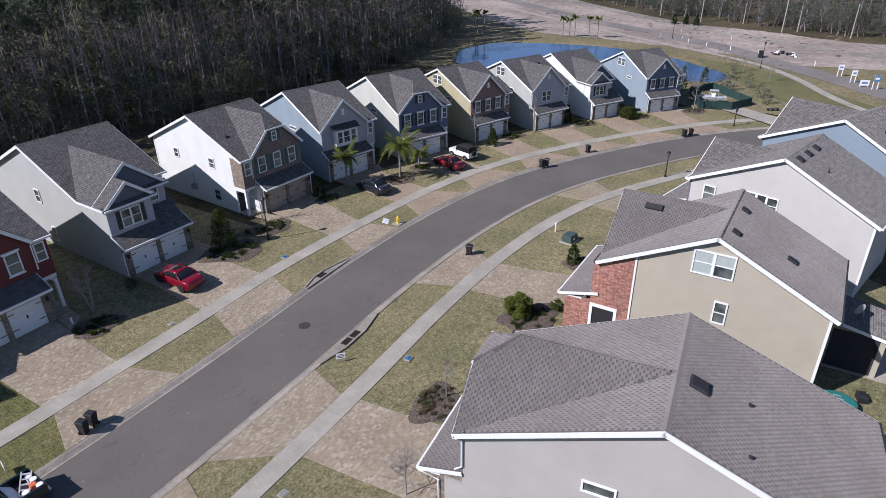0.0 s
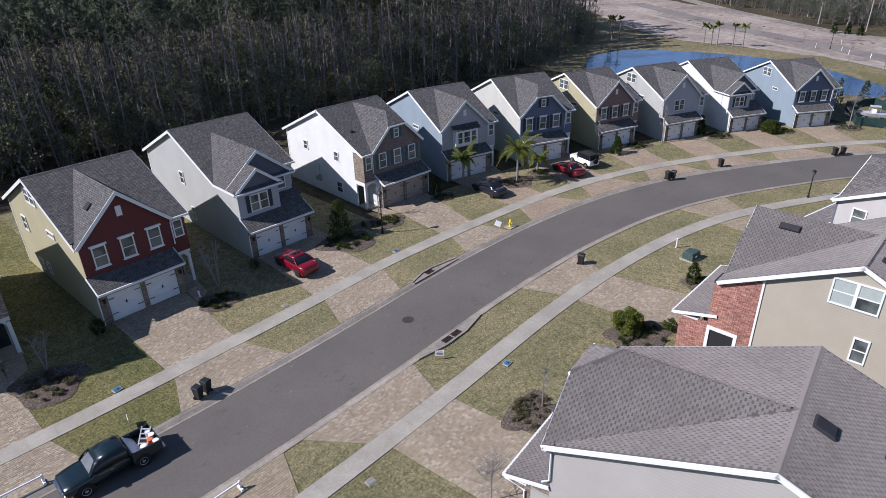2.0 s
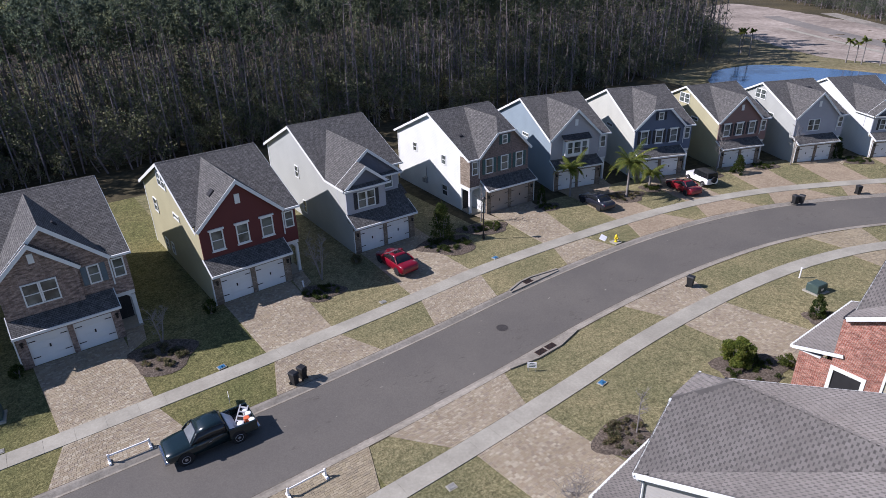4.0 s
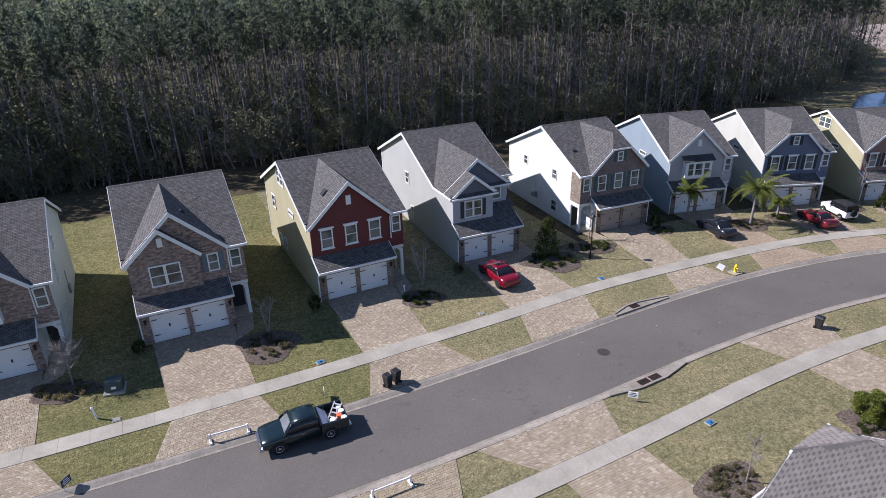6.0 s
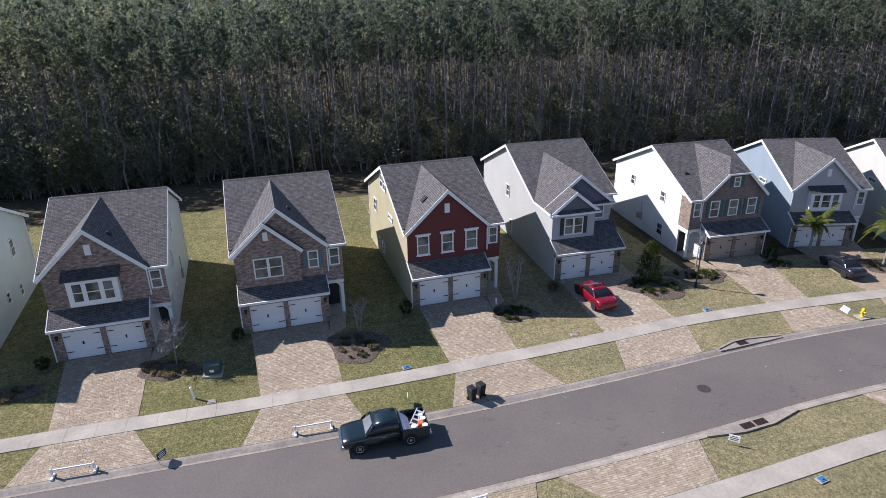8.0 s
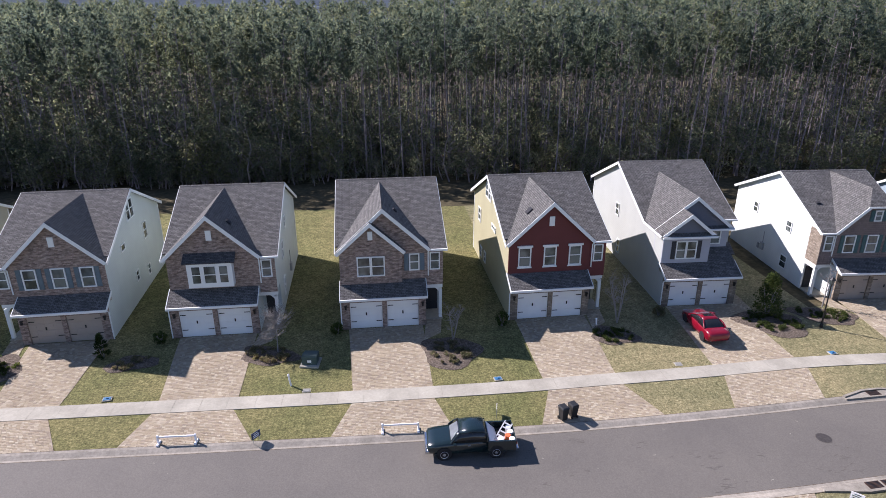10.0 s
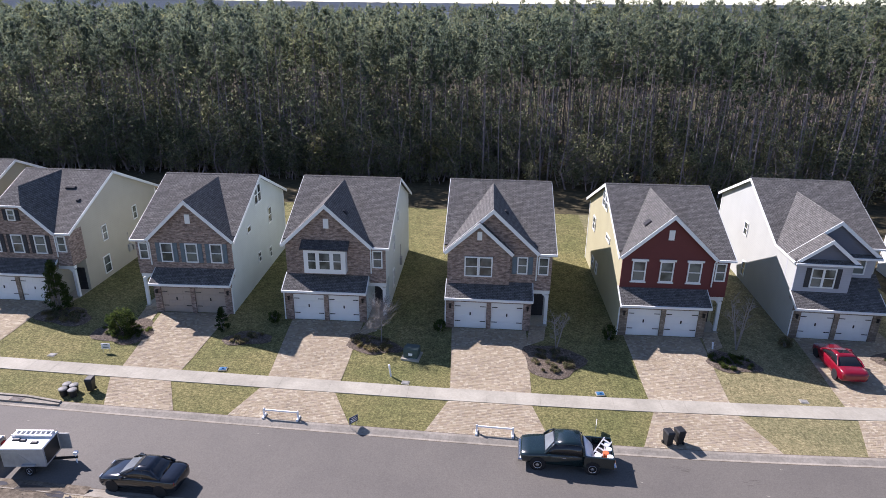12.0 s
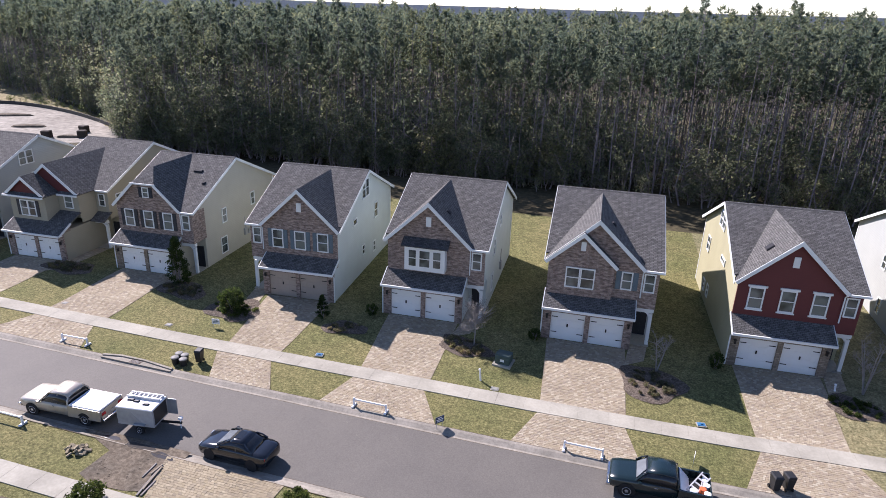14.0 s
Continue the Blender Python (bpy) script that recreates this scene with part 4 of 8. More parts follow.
# kind, left end of the garage doors as seen from the street, its y, turn, mirrored, walls, front, garage, door, shutters, label, size, side windows
ROW = [
    ("pair", -65.2, 41.4, 3.0, False, SID["grey"], SID["slate"], STONE, DOOR_WHITE, None, "pale grey sided two-storey house at the end of the row", 0.99, [('R', 6.7, 7.35, 1.6, 1.25, True), ('R', 7.5, 5.0, 0.75, 1.3, False), ('R', 4.5, 1.4, 0.8, 1.5, False)]),
    ("bay", -53.3, 41.3, 2.9, False, SID["khaki"], SID["khaki"], BRICK, DOOR_WHITE, SHUTTER_BLACK, "tan house with dark red gables and brick garage corner", 0.955, [('R', 6.4, 4.5, 0.9, 1.4, False), ('R', 12.0, 1.4, 0.8, 1.4, False)]),
    ("clip", -42.02, 42.14, 2.8, False, SID["cream"], BRICK, STONE, DOOR_WHITE, SHUTTER_BLACK, "brown brick house with clipped front gable and black shutters", 0.961, [('R', 11.3, 4.5, 0.6, 1.2, False), ('R', 6.0, 4.2, 0.6, 1.3, False), ('R', 5.6, 1.3, 0.9, 1.5, False)]),
    ("three", -27.07, 41.98, 4.4, True, SID["pale"], BRICK, BRICK, DOOR_TAN, SHUTTER_BLUE, "brown brick house with blue shutters and tan garage doors", 0.979, [('R', 8.1, 7.75, 1.7, 1.5, True), ('R', 11.0, 4.9, 0.85, 1.35, False), ('R', 5.2, 5.45, 0.8, 0.45, False), ('R', 7.25, 2.1, 0.6, 0.8, False), ('R', 10.35, 1.4, 0.6, 0.9, False)]),
    ("oriel", -16.44, 42.22, 3.0, False, SID["pale"], BRICK, BRICK, DOOR_WHITE, None, "brown brick house with a white box window over the garage", 0.996, [('R', 8.1, 6.1, 0.6, 0.9, False), ('R', 5.5, 4.6, 0.6, 1.3, False), ('R', 5.2, 1.6, 0.6, 1.4, False)]),
    ("twin", -4.00, 42.62, 2.6, False, SID["grey"], BRICK, BRICK, DOOR_WHITE, SHUTTER_BLUE, "brown brick house with two overlapping front gables", 1.008, [('R', 8.0, 4.6, 0.6, 1.2, False)]),
    ("three", 8.90, 43.25, 3.5, False, SID["beige"], SID["red"], STONE, DOOR_WHITE, None, "dark red front with beige sides and stone garage piers", 1.007, [('L', 8.95, 7.75, 1.95, 1.1, True), ('L', 12.7, 4.5, 0.95, 1.15, False), ('L', 6.5, 5.3, 1.35, 0.32, False), ('L', 11.7, 1.15, 0.8, 0.8, False), ('L', 9.9, 1.3, 0.6, 0.9, False)]),
    ("bay", 21.60, 44.60, 0.7, False, SID["grey"], SID["blind"], STONE, DOOR_WHITE, SHUTTER_BLACK, "light grey house with slate-blue stepped gables and white garage doors", 0.983, [('L', 11.8, 4.75, 0.7, 1.1, False), ('L', 10.7, 1.3, 0.6, 1.2, False)]),
    ("clip", 36.35, 44.78, -1.0, True, SID["white"], SHAKE, STONE, DOOR_TAN, SHUTTER_GREEN, "white sided house with brown shake front and stone trim", 0.958, [('L', 11.8, 4.8, 0.65, 0.9, False), ('L', 5.85, 4.75, 0.7, 0.95, False), ('L', 5.7, 1.3, 0.95, 1.1, False)]),
    ("oriel", 46.05, 45.26, -12.8, False, SID["blue"], SID["mist"], STONE, DOOR_WHITE, None, "blue sided house with a light grey front and white box window", 0.918, [('L', 7.2, 5.1, 1.4, 0.32, False)]),
    ("clip", 55.80, 42.26, -19.8, False, SID["ivory"], SID["navy"], STONE, DOOR_WHITE, SHUTTER_BLACK, "ivory sided house with a navy clipped front gable", 0.921, [('L', 7.3, 5.05, 1.4, 0.32, False)]),
    ("three", 66.18, 38.82, -17.1, False, SID["beige"], SID["plum"], STONE, DOOR_WHITE, SHUTTER_BLACK, "beige sided house with a dull brown-red front", 0.875, [('L', 8.75, 7.7, 2.0, 1.2, True), ('L', 6.1, 5.35, 1.3, 0.32, False)]),
    ("pair", 74.63, 34.53, -21.3, False, SID["grey"], SID["blind"], STONE, DOOR_WHITE, None, "light grey sided house with a grey front", 0.867, [('L', 8.75, 7.7, 2.0, 1.2, True), ('L', 6.1, 5.35, 1.3, 0.32, False)]),
    ("bay", 83.34, 30.00, -27.1, False, SID["white"], SID["blind"], STONE, DOOR_WHITE, SHUTTER_BLACK, "white sided house with grey stepped gables", 0.818, [('L', 9.0, 4.8, 1.0, 0.5, False)]),
    ("three", 90.86, 24.51, -34.4, False, SID["blue"], SID["navy"], STONE, DOOR_WHITE, SHUTTER_BLACK, "blue sided house with a navy front beside the pond", 0.815, [('L', 9.0, 7.45, 2.0, 1.2, True), ('L', 6.2, 5.1, 1.3, 0.32, False)]),
]


# shifts of each drive's edges at the walk and at the kerb
DRIVES = {n: (0.2, 0.2, -0.9, 1.7) for n in range(15)}
DRIVES.update({8: (-0.4, -1.1, -1.5, -0.3), 3: (1.2, 0.1, 2.5, 1.8), 4: (0.75, 0.35, 0.0, 1.95), 5: (0.65, 0.2, -0.35, 1.15), 6: (0.1, -0.7, -1.25, 0.55), 7: (-0.9, -0.1, -2.3, -1.2)})


def lot_origin(gx, gy, deg, flip, size=1.0):
    off = (-(W - 5.75) if flip else -0.6) * size
    return gx + off * math.cos(radians(deg)), gy + off * math.sin(radians(deg))


row_houses = []
for n, (kind, gx_, gy_, deg, flip, walls, front, low, door, shutter, label, size, wins) in enumerate(ROW):
    x, y = lot_origin(gx_, gy_, deg, flip, size)
    row_houses.append(house(kind, label, footing(x, y, deg), flip, walls, front, low, door, shutter, SHINGLE, RIDGE_Y, wins, SID["red"] if n == 1 else SID["slate"] if kind == "bay" else None))
    row_houses[-1].root.scale = (size, size, size)
    # its paved drive
    u = Vector((math.cos(radians(deg)), math.sin(radians(deg))))
    a = Vector((gx_, gy_)) - u * 0.15
    b = Vector((gx_, gy_)) + u * 5.45 * size
    sa, sb = street_at(*a)[0], street_at(*b)[0]
    near = [on_street(sa + DRIVES[n][0], walk_back(sa) + 0.02), on_street(sb + DRIVES[n][1], walk_back(sb) + 0.02)]
    kerbside = [on_street(sa + DRIVES[n][2], 3.64), on_street(sb + DRIVES[n][3], 3.64)]
    foot = [on_street(sa + DRIVES[n][0], walk_front(sa) - 0.02), on_street(sb + DRIVES[n][1], walk_front(sb) - 0.02)]
    drive("drive", [(kerbside[0], kerbside[1], foot[1], foot[0]), (near[0], near[1], b, a)], "paved drive of mottled tan and pink pavers up to the garage", PAVER_DULL if n > 8 else PAVER, n, 150 if n in (3, 4, 5, 6, 7) else 0)

# houses on the near side of the street
NEAR = [
    ("clip", 21.51, 11.42, 189.2, True, SID["pewter"], SID["slate"], STONE, "grey sided house with a clipped gable, close below", 9.12, [('R', 7.1, 5.2, 1.25, 0.45, False)]),
    ("three", 41.0, 11.5, 182.5, False, SID["tan"], BRICK_RED, BRICK_RED, "tan sided house with a red brick front", 7.67, [('R', 7.67, 7.49, 2.2, 1.4, True), ('R', 8.54, 4.4, 0.62, 1.35, False)]),
    ("pair", 59.08, 8.9, 169.0, False, SID["chalk"], SID["slate"], STONE, "white sided house with a broad shingle roof", 8.0, [('R', 2.76, 5.0, 0.85, 1.2, False), ('R', 6.5, 5.35, 1.45, 1.25, True), ('R', 7.75, 5.3, 0.72, 1.25, False)]),
    ("three", 74.0, 4.5, 158, False, SID["steel"], SID["navy"], STONE, "blue sided house with a grey shingle roof", 8.2, [('R', 9.9, 5.3, 0.7, 0.7, False)]),
]
near_houses = []
for n, (kind, gx_, gy_, deg, flip, walls, front, low, label, ry, wins) in enumerate(NEAR):
    x, y = lot_origin(gx_, gy_, deg, flip)
    near_houses.append(house(kind, label, footing(x, y, deg), flip, walls, front, low, DOOR_WHITE, SHUTTER_BLACK, SHINGLE_PALE if n > 1 else UNDER, ry, wins, None, (9.35, 9.3, 8.4, 9.2)[n], ((-1.12, 3.0, 6.38), (-1.6, 2.85, W + 0.12), (-2.1, 2.7, 6.38), (-0.6, 2.85, 6.38))[n]))

# ---- drives and patches on the near side ----


def near_drive(label, kerb, foot, walkside, end, mat, seed, single=0):
    """A drive on the near side: x ranges at the kerb, at both edges of the walk, and its far end (x, y) pair."""
    on = lambda x, d: on_street(street_at(x, 22)[0], d)
    pats = [(on(foot[0], -6.64), on(foot[1], -6.64), on(kerb[1], -3.66), on(kerb[0], -3.66)),
            (np.array(end[0]), np.array(end[1]), on(walkside[1], -7.97), on(walkside[0], -7.97))]
    return drive("drive", pats, label, mat, seed, single)


near_drive("broad drive of pale pink and tan pavers below the camera", (12.0, 21.0), (14.2, 19.9), (14.9, 20.1), ((15.9, 11.4), (21.4, 11.3)), PAVER, 31, 290)
near_drive("drive of grey and tan square setts by the kerb", (3.0, 10.7), (4.0, 9.6), (4.2, 9.4), ((4.2, 12.0), (9.4, 12.0)), PAVER_GREY, 32, 150)
near_drive("drive of tan pavers towards the brick house", (33.4, 41.0), (34.5, 39.9), (34.8, 39.8), ((35.6, 12.6), (41.2, 12.6)), PAVER, 33, 120)
near_drive("drive of tan pavers on the curve of the street", (55.5, 62.0), (56.5, 61.2), (56.0, 61.0), ((54.4, 12.3), (59.6, 11.6)), PAVER_GREY, 34)
near_drive("dusty drive of tan pavers beside the dug ground", (-21.6, -14.6), (-20.6, -14.8), (-20.4, -14.8), ((-20.4, 12.0), (-14.8, 12.0)), PAVER_GREY, 35, 100)


def blob(name, cx, cy, rx, ry, rot, mat, label, category, seed, z=0.03, mound=0.06, n=26):
    """A rounded patch of earth with an uneven edge and a slight crown."""
    rnd = random.Random(seed)
    m = Mesh()
    rings = []
    for f, h in ((1.0, 0.0), (0.85, mound * 0.7), (0.45, mound)):
        ring = []
        for i in range(n):
            a = 2 * math.pi * i / n
            w = 1 + 0.12 * math.sin(a * 3 + seed) + 0.07 * math.sin(a * 5 + seed * 2) + rnd.uniform(-0.03, 0.03)
            p = Vector((math.cos(a) * rx * f * w, math.sin(a) * ry * f * w)).to_3d()
            p.rotate(Euler((0, 0, radians(rot))))
            x, y = cx + p.x, cy + p.y
            ring.append((x, y, rise(street_at(x, y)[1]) + z + h))
        rings.append(ring)
    base = 0
    m.v = [q for r in rings for q in r]
    for k in range(2):
        for i in range(n):
            j = (i + 1) % n
            m.f.append((k * n + i, k * n + j, (k + 1) * n + j, (k + 1) * n + i))
    m.f.append(tuple(2 * n + i for i in range(n)))
    m.m = [0] * len(m.f)
    return solid(name, m, [mat], label, category, kind="structure")


def leafy(name, spots, size, per, mat, seed, leaf=0.06, flat=0.8):
    """Leaves for low plants: spots of (x, y, z, radius)."""
    rnd = np.random.default_rng(seed)
    out = [tufts(rnd, (x, y, z), r, per, leaf * size, flat) for x, y, z, r in spots]
    co = np.concatenate(out)
    return triangles(name, co, np.zeros(len(co)), [mat])


def tufts(rnd, centre, radius, n, size, flat=0.7):
    """n loose leaf triangles scattered about a centre."""
    d = rnd.normal(size=(n, 3))
    d /= np.linalg.norm(d, axis=1)[:, None]
    c = np.asarray(centre) + d * (radius * rnd.random((n, 1)) ** 0.5) * [1, 1, flat]
    a = rnd.normal(size=(n, 3))
    a /= np.linalg.norm(a, axis=1)[:, None]
    b = np.cross(a, rnd.normal(size=(n, 3)))
    b /= np.linalg.norm(b, axis=1)[:, None]
    s = size * rnd.uniform(0.6, 1.4, (n, 1))
    return np.stack([c + a * s, c - a * s * 0.5 + b * s * 0.55, c - a * s * 0.5 - b * s * 0.55], 1)


def lie(x, y):
    return rise(street_at(x, y)[1])


def bed(cx, cy, rx, ry, rot, seed, plants=14, mat=DRY):
    blob("planting_bed", cx, cy, rx, ry, rot, MULCH, "bark-mulched planting bed in the lawn", "flower bed", seed)
    rnd = random.Random(seed)
    spots = []
    for k in range(plants):
        a, f = rnd.uniform(0, 2 * math.pi), rnd.random() ** 0.5 * 0.8
        p = Vector((math.cos(a) * rx * f, math.sin(a) * ry * f, 0))
        p.rotate(Euler((0, 0, radians(rot))))
        r = rnd.uniform(0.12, 0.26)
        spots.append((cx + p.x, cy + p.y, lie(cx, cy) + 0.08 + r * 0.4, r))
    ob = new("bedding_plants", leafy("bedding_plants", spots, 1.0, 90, mat, seed))
    tagged(ob, "low dry shrubs dotted over the mulch", "plants", kind="stuff")


# beds beside the drives (x, y, half width, half depth, turn)
for k, (cx, cy, rx, ry, rot, n, mt) in enumerate([
        (3.3, 38.9, 1.9, 1.75, -20, 20, DRY), (-9.6, 39.3, 1.9, 1.0, -15, 18, DRY), (15.7, 40.3, 1.6, 1.1, -10, 16, HEDGE), (-18.9, 38.9, 1.6, 0.8, 10, 8, DRY),
        (-28.3, 38.7, 2.0, 1.5, 0, 14, HEDGE), (28.6, 41.3, 2.4, 1.6, -25, 22, HEDGE), (33.4, 42.2, 2.3, 1.1, -20, 18, HEDGE), (50.6, 39.7, 2.0, 1.3, -15, 12, DRY),
        (54.6, 39.6, 1.2, 0.9, 0, 10, HEDGE), (70.5, 36.2, 1.6, 1.0, -25, 12, HEDGE), (80.9, 30.6, 1.6, 1.2, -35, 16, HEDGE), (88.2, 25.6, 1.8, 1.2, -35, 16, HEDGE), (95.4, 19.4, 1.6, 1.1, -37, 10, DRY),
        (22.4, 15.3, 1.7, 1.25, 10, 16, DRY), (33.6, 14.7, 2.2, 1.5, -20, 14, HEDGE), (43.0, 15.2, 1.2, 0.9, 0, 8, DRY), (-34.3, 40.2, 2.2, 1.1, -10, 26, DRY), (-46.6, 40.6, 2.4, 1.0, 0, 26, DRY), (63.2, 38.2, 1.4, 0.9, -20, 8, DRY), (42.0, 42.4, 1.2, 0.8, -8, 8, HEDGE)]):
    bed(cx, cy, rx * 1.12, ry * 1.18, rot, 50 + k, int(n * 2.2), mt)
blob("earth_patch", -24.2, 16.3, 4.0, 1.7, 0, DIRT, "bare dug earth between the walk and the plot", "ground", 82, 0.012, 0.04)


def shrub(x, y, r, h, mat, label, seed, per=1000, leaf=0.075, cone=False):
    """A leafy bush of many small clumps on short stems."""
    rnd = np.random.default_rng(seed)
    z0 = lie(x, y)
    root = thing("shrub" if h < 2.4 else "small_tree", label, "bush" if h < 2.4 else "tree", "", "", pose(x, y, z0))
    st = Mesh()
    for k in range(5):
        a = 2 * math.pi * k / 5 + rnd.uniform(0, 1)
        st.tube([(0.05 * math.cos(a), 0.05 * math.sin(a), -0.1), (r * 0.3 * math.cos(a), r * 0.3 * math.sin(a), h * 0.4), (r * 0.5 * math.cos(a), r * 0.5 * math.sin(a), h * 0.75)], [0.035, 0.025, 0.01], 5)
    part("stem", st, [TWIG], root)
    out = []
    n = 46 if h < 2.4 else 90
    for k in range(n):
        q = (k + rnd.random()) / n
        wide = r * ((1 - q) ** 0.7 * 1.05 + 0.06 if cone else math.sin(math.pi * min(0.96, 0.14 + q * 0.82)) ** 0.6)
        a = rnd.uniform(0, 2 * math.pi)
        f = wide * rnd.uniform(0.55, 1.0)
        out.append(tufts(rnd, (math.cos(a) * f, math.sin(a) * f, 0.12 + q * (h - 0.2)), r * 0.3, per // n, leaf, 0.9))
    co = np.concatenate(out)
    part("foliage", triangles("foliage", co, np.zeros(len(co)), [mat]), None, root)
    return root


def bare_tree(x, y, h, label, seed, spread=0.5, n=16, mat=TWIG, stems=1):
    """A leafless young tree: trunk, limbs and twigs."""
    rnd = random.Random(seed)
    root = thing("bare_tree", label, "tree", "leafless young trees", "", pose(x, y, lie(x, y)))
    tips = [Vector((0.04, 0, h))] if stems == 1 else [Vector((0.22 * h * math.cos(2.4 * k + seed), 0.22 * h * math.sin(2.4 * k + seed), h * rnd.uniform(0.8, 1.0))) for k in range(stems)]
    for tip in tips:
        tr = Mesh().tube([(0, 0, -0.1), tip * 0.35 + Vector((0.03, 0.02, 0)), tip * 0.7 + Vector((0, 0.04, 0)), tip], [0.085 * h / 5, 0.07 * h / 5, 0.045 * h / 5, 0.012] if stems == 1 else [0.055, 0.045, 0.032, 0.012], 7)
        part("trunk", tr, [mat], root)
    tw = Mesh()
    for k in range(n):
        f = rnd.uniform(0.32, 0.95)
        a = rnd.uniform(0, 2 * math.pi)
        l = h * spread * rnd.uniform(0.5, 1.0) * (1.0 - 0.6 * abs(f - 0.5))
        d = Vector((math.cos(a), math.sin(a), rnd.uniform(0.15, 1.5))).normalized()
        p = tips[k % len(tips)] * f
        q = p + d * l
        tw.tube([p, p.lerp(q, 0.5) + Vector((0, 0, 0.03)), q], [0.017, 0.011, 0.005], 4, cap=False)
        for j in range(12):
            b = p.lerp(q, rnd.uniform(0.3, 0.95))
            e = b + Vector((rnd.uniform(-1, 1), rnd.uniform(-1, 1), rnd.uniform(0.2, 1.2))).normalized() * l * rnd.uniform(0.25, 0.5)
            tw.tube([b, e], [0.008, 0.004], 3, cap=False)
    part("crown", tw, [mat], root)
    return root


def palm(x, y, h, label, seed, fronds=22, length=1.9):
    rnd = random.Random(seed)
    root = thing("palm_tree", label, "palm", "young palms", "", pose(x, y, lie(x, y)))
    part("trunk", Mesh().tube([(0, 0, -0.1), (0.03, 0, h * 0.5), (0, 0.04, h)], [0.14, 0.11, 0.1], 10), [TWIG], root)
    for k in range(fronds):
        a, up = rnd.uniform(0, 2 * math.pi), rnd.uniform(0.1, 1.5)
        m, pts = Mesh(), []
        L = length * rnd.uniform(0.85, 1.15)
        for i in range(9):
            t = i / 8
            r = L * t
            pts.append(Vector((math.cos(a) * r * (1 - 0.15 * t), math.sin(a) * r * (1 - 0.15 * t), h + up * r * 0.9 - 0.55 * L * t * t * (1.1 + 0.5 * (1 - up)))))
        side = Vector((-math.sin(a), math.cos(a), 0))
        for i in range(1, 9):
            for half in (0.0, 0.33, 0.66):
                c = pts[i - 1].lerp(pts[i], half + 0.25)
                w = 0.52 * math.sin(math.pi * min(0.95, 0.15 + (i + half) / 10))
                for sgn in (-1, 1):
                    tip = c + side * sgn * w + Vector((math.cos(a), math.sin(a), 0)) * 0.15 + Vector((0, 0, -0.28 * w - 0.05))
                    d = (pts[i] - pts[i - 1]).normalized() * 0.06
                    m.face([c - d, c + d, tip])
        m.tube(pts, [0.02] * 8 + [0.006], 4, cap=False)
        part("frond", m, [PALM], root)
    return root


shrub(28.9, 42.6, 1.2, 3.6, HEDGE, "olive-green magnolia beside the drive", 1, 2700, 0.10, True)
shrub(-35.7, 41.5, 0.95, 4.0, LEAF, "tall dark evergreen tree before the brick house", 2, 4200, 0.09, True)
shrub(-28.4, 38.6, 1.1, 1.75, LEAF, "rounded dull green shrub on the lawn", 3, 4200, 0.08)
shrub(-21.2, 39.9, 0.5, 1.9, LEAF, "slim upright evergreen at the garage corner", 4, 1800, 0.07, True)
shrub(41.9, 43.4, 0.5, 2.1, LEAF, "slim dark cypress at the house corner", 5, 1800, 0.07, True)
shrub(66.0, 36.6, 0.8, 2.2, LEAF, "dark conical evergreen before the maroon house", 6, 1800, 0.1, True)
shrub(33.4, 15.6, 1.0, 1.7, PALM, "bright green rounded shrub in a mulched bed", 7, 6500, 0.09)
shrub(42.9, 15.5, 0.6, 1.8, LEAF, "narrow dark evergreen by the house corner", 8, 1800, 0.08, True)
shrub(35.6, 13.6, 0.5, 0.8, LIME, "small green shrub beside the drive", 9, 900, 0.08)
shrub(-22.9, 18.6, 0.8, 1.1, HEDGE, "clipped round shrub beside the dug earth", 10, 3000, 0.07)
shrub(-13.2, 21.6, 0.7, 1.0, HEDGE, "clipped round shrub at the drive's edge", 11, 3000, 0.07)
shrub(-5.0, 42.0, 0.45, 0.9, LEAF, "small dark shrub at the garage corner", 12, 900, 0.07)
shrub(7.6, 42.4, 0.5, 1.2, LEAF, "dark upright shrub at the garage corner", 13, 1000, 0.07)
shrub(20.3, 43.2, 0.5, 0.8, DRY, "dry brown shrub at the garage corner", 14, 900, 0.07)
shrub(-17.8, 41.6, 0.5, 0.9, LEAF, "small dark shrub beside the garage", 15, 900, 0.07)
shrub(86.9, 26.3, 1.3, 1.5, HEDGE, "broad green shrub between two drives", 16, 2200, 0.12)
shrub(79.7, 32.6, 0.7, 2.6, LEAF, "young evergreen tree between the drives", 17, 1500, 0.12, True)
bare_tree(16.6, 42.2, 4.3, "bare multi-stemmed young tree in the shade", 21, 0.3, 30, TWIG, 4)
bare_tree(-9.0, 39.6, 3.1, "bare pale-twigged young tree in a bed", 22, 0.58, 60)
bare_tree(3.6, 40.4, 2.9, "bare thin young tree in a mulched bed", 23, 0.35, 26, TWIG, 2)
bare_tree(23.2, 15.1, 2.8, "bare thin sapling in a mulched bed", 24, 0.3, 10)
bare_tree(16.0, 12.7, 2.2, "bare twiggy shrub beside the drive", 25, 0.8, 22)
bare_tree(64.5, 38.4, 4.6, "bare slender young tree between houses", 26, 0.35)
bare_tree(73.4, 34.6, 4.8, "bare slender young tree between drives", 27, 0.3)
bare_tree(95.6, 19.5, 4.6, "bare young tree in a round bed", 28, 0.4, 20)
bare_tree(34.2, 43.6, 3.4, "bare thin young tree before the stone porch", 29, 0.3, 12)
palm(45.8, 43.2, 3.2, "young palm before the blue house", 31, 20, 2.0)
palm(50.6, 39.6, 3.9, "yellow-green feather palm in a ring bed", 32, 28, 2.5)
palm(55.0, 40.2, 1.7, "young palm with drooping fronds", 33, 16, 1.7)

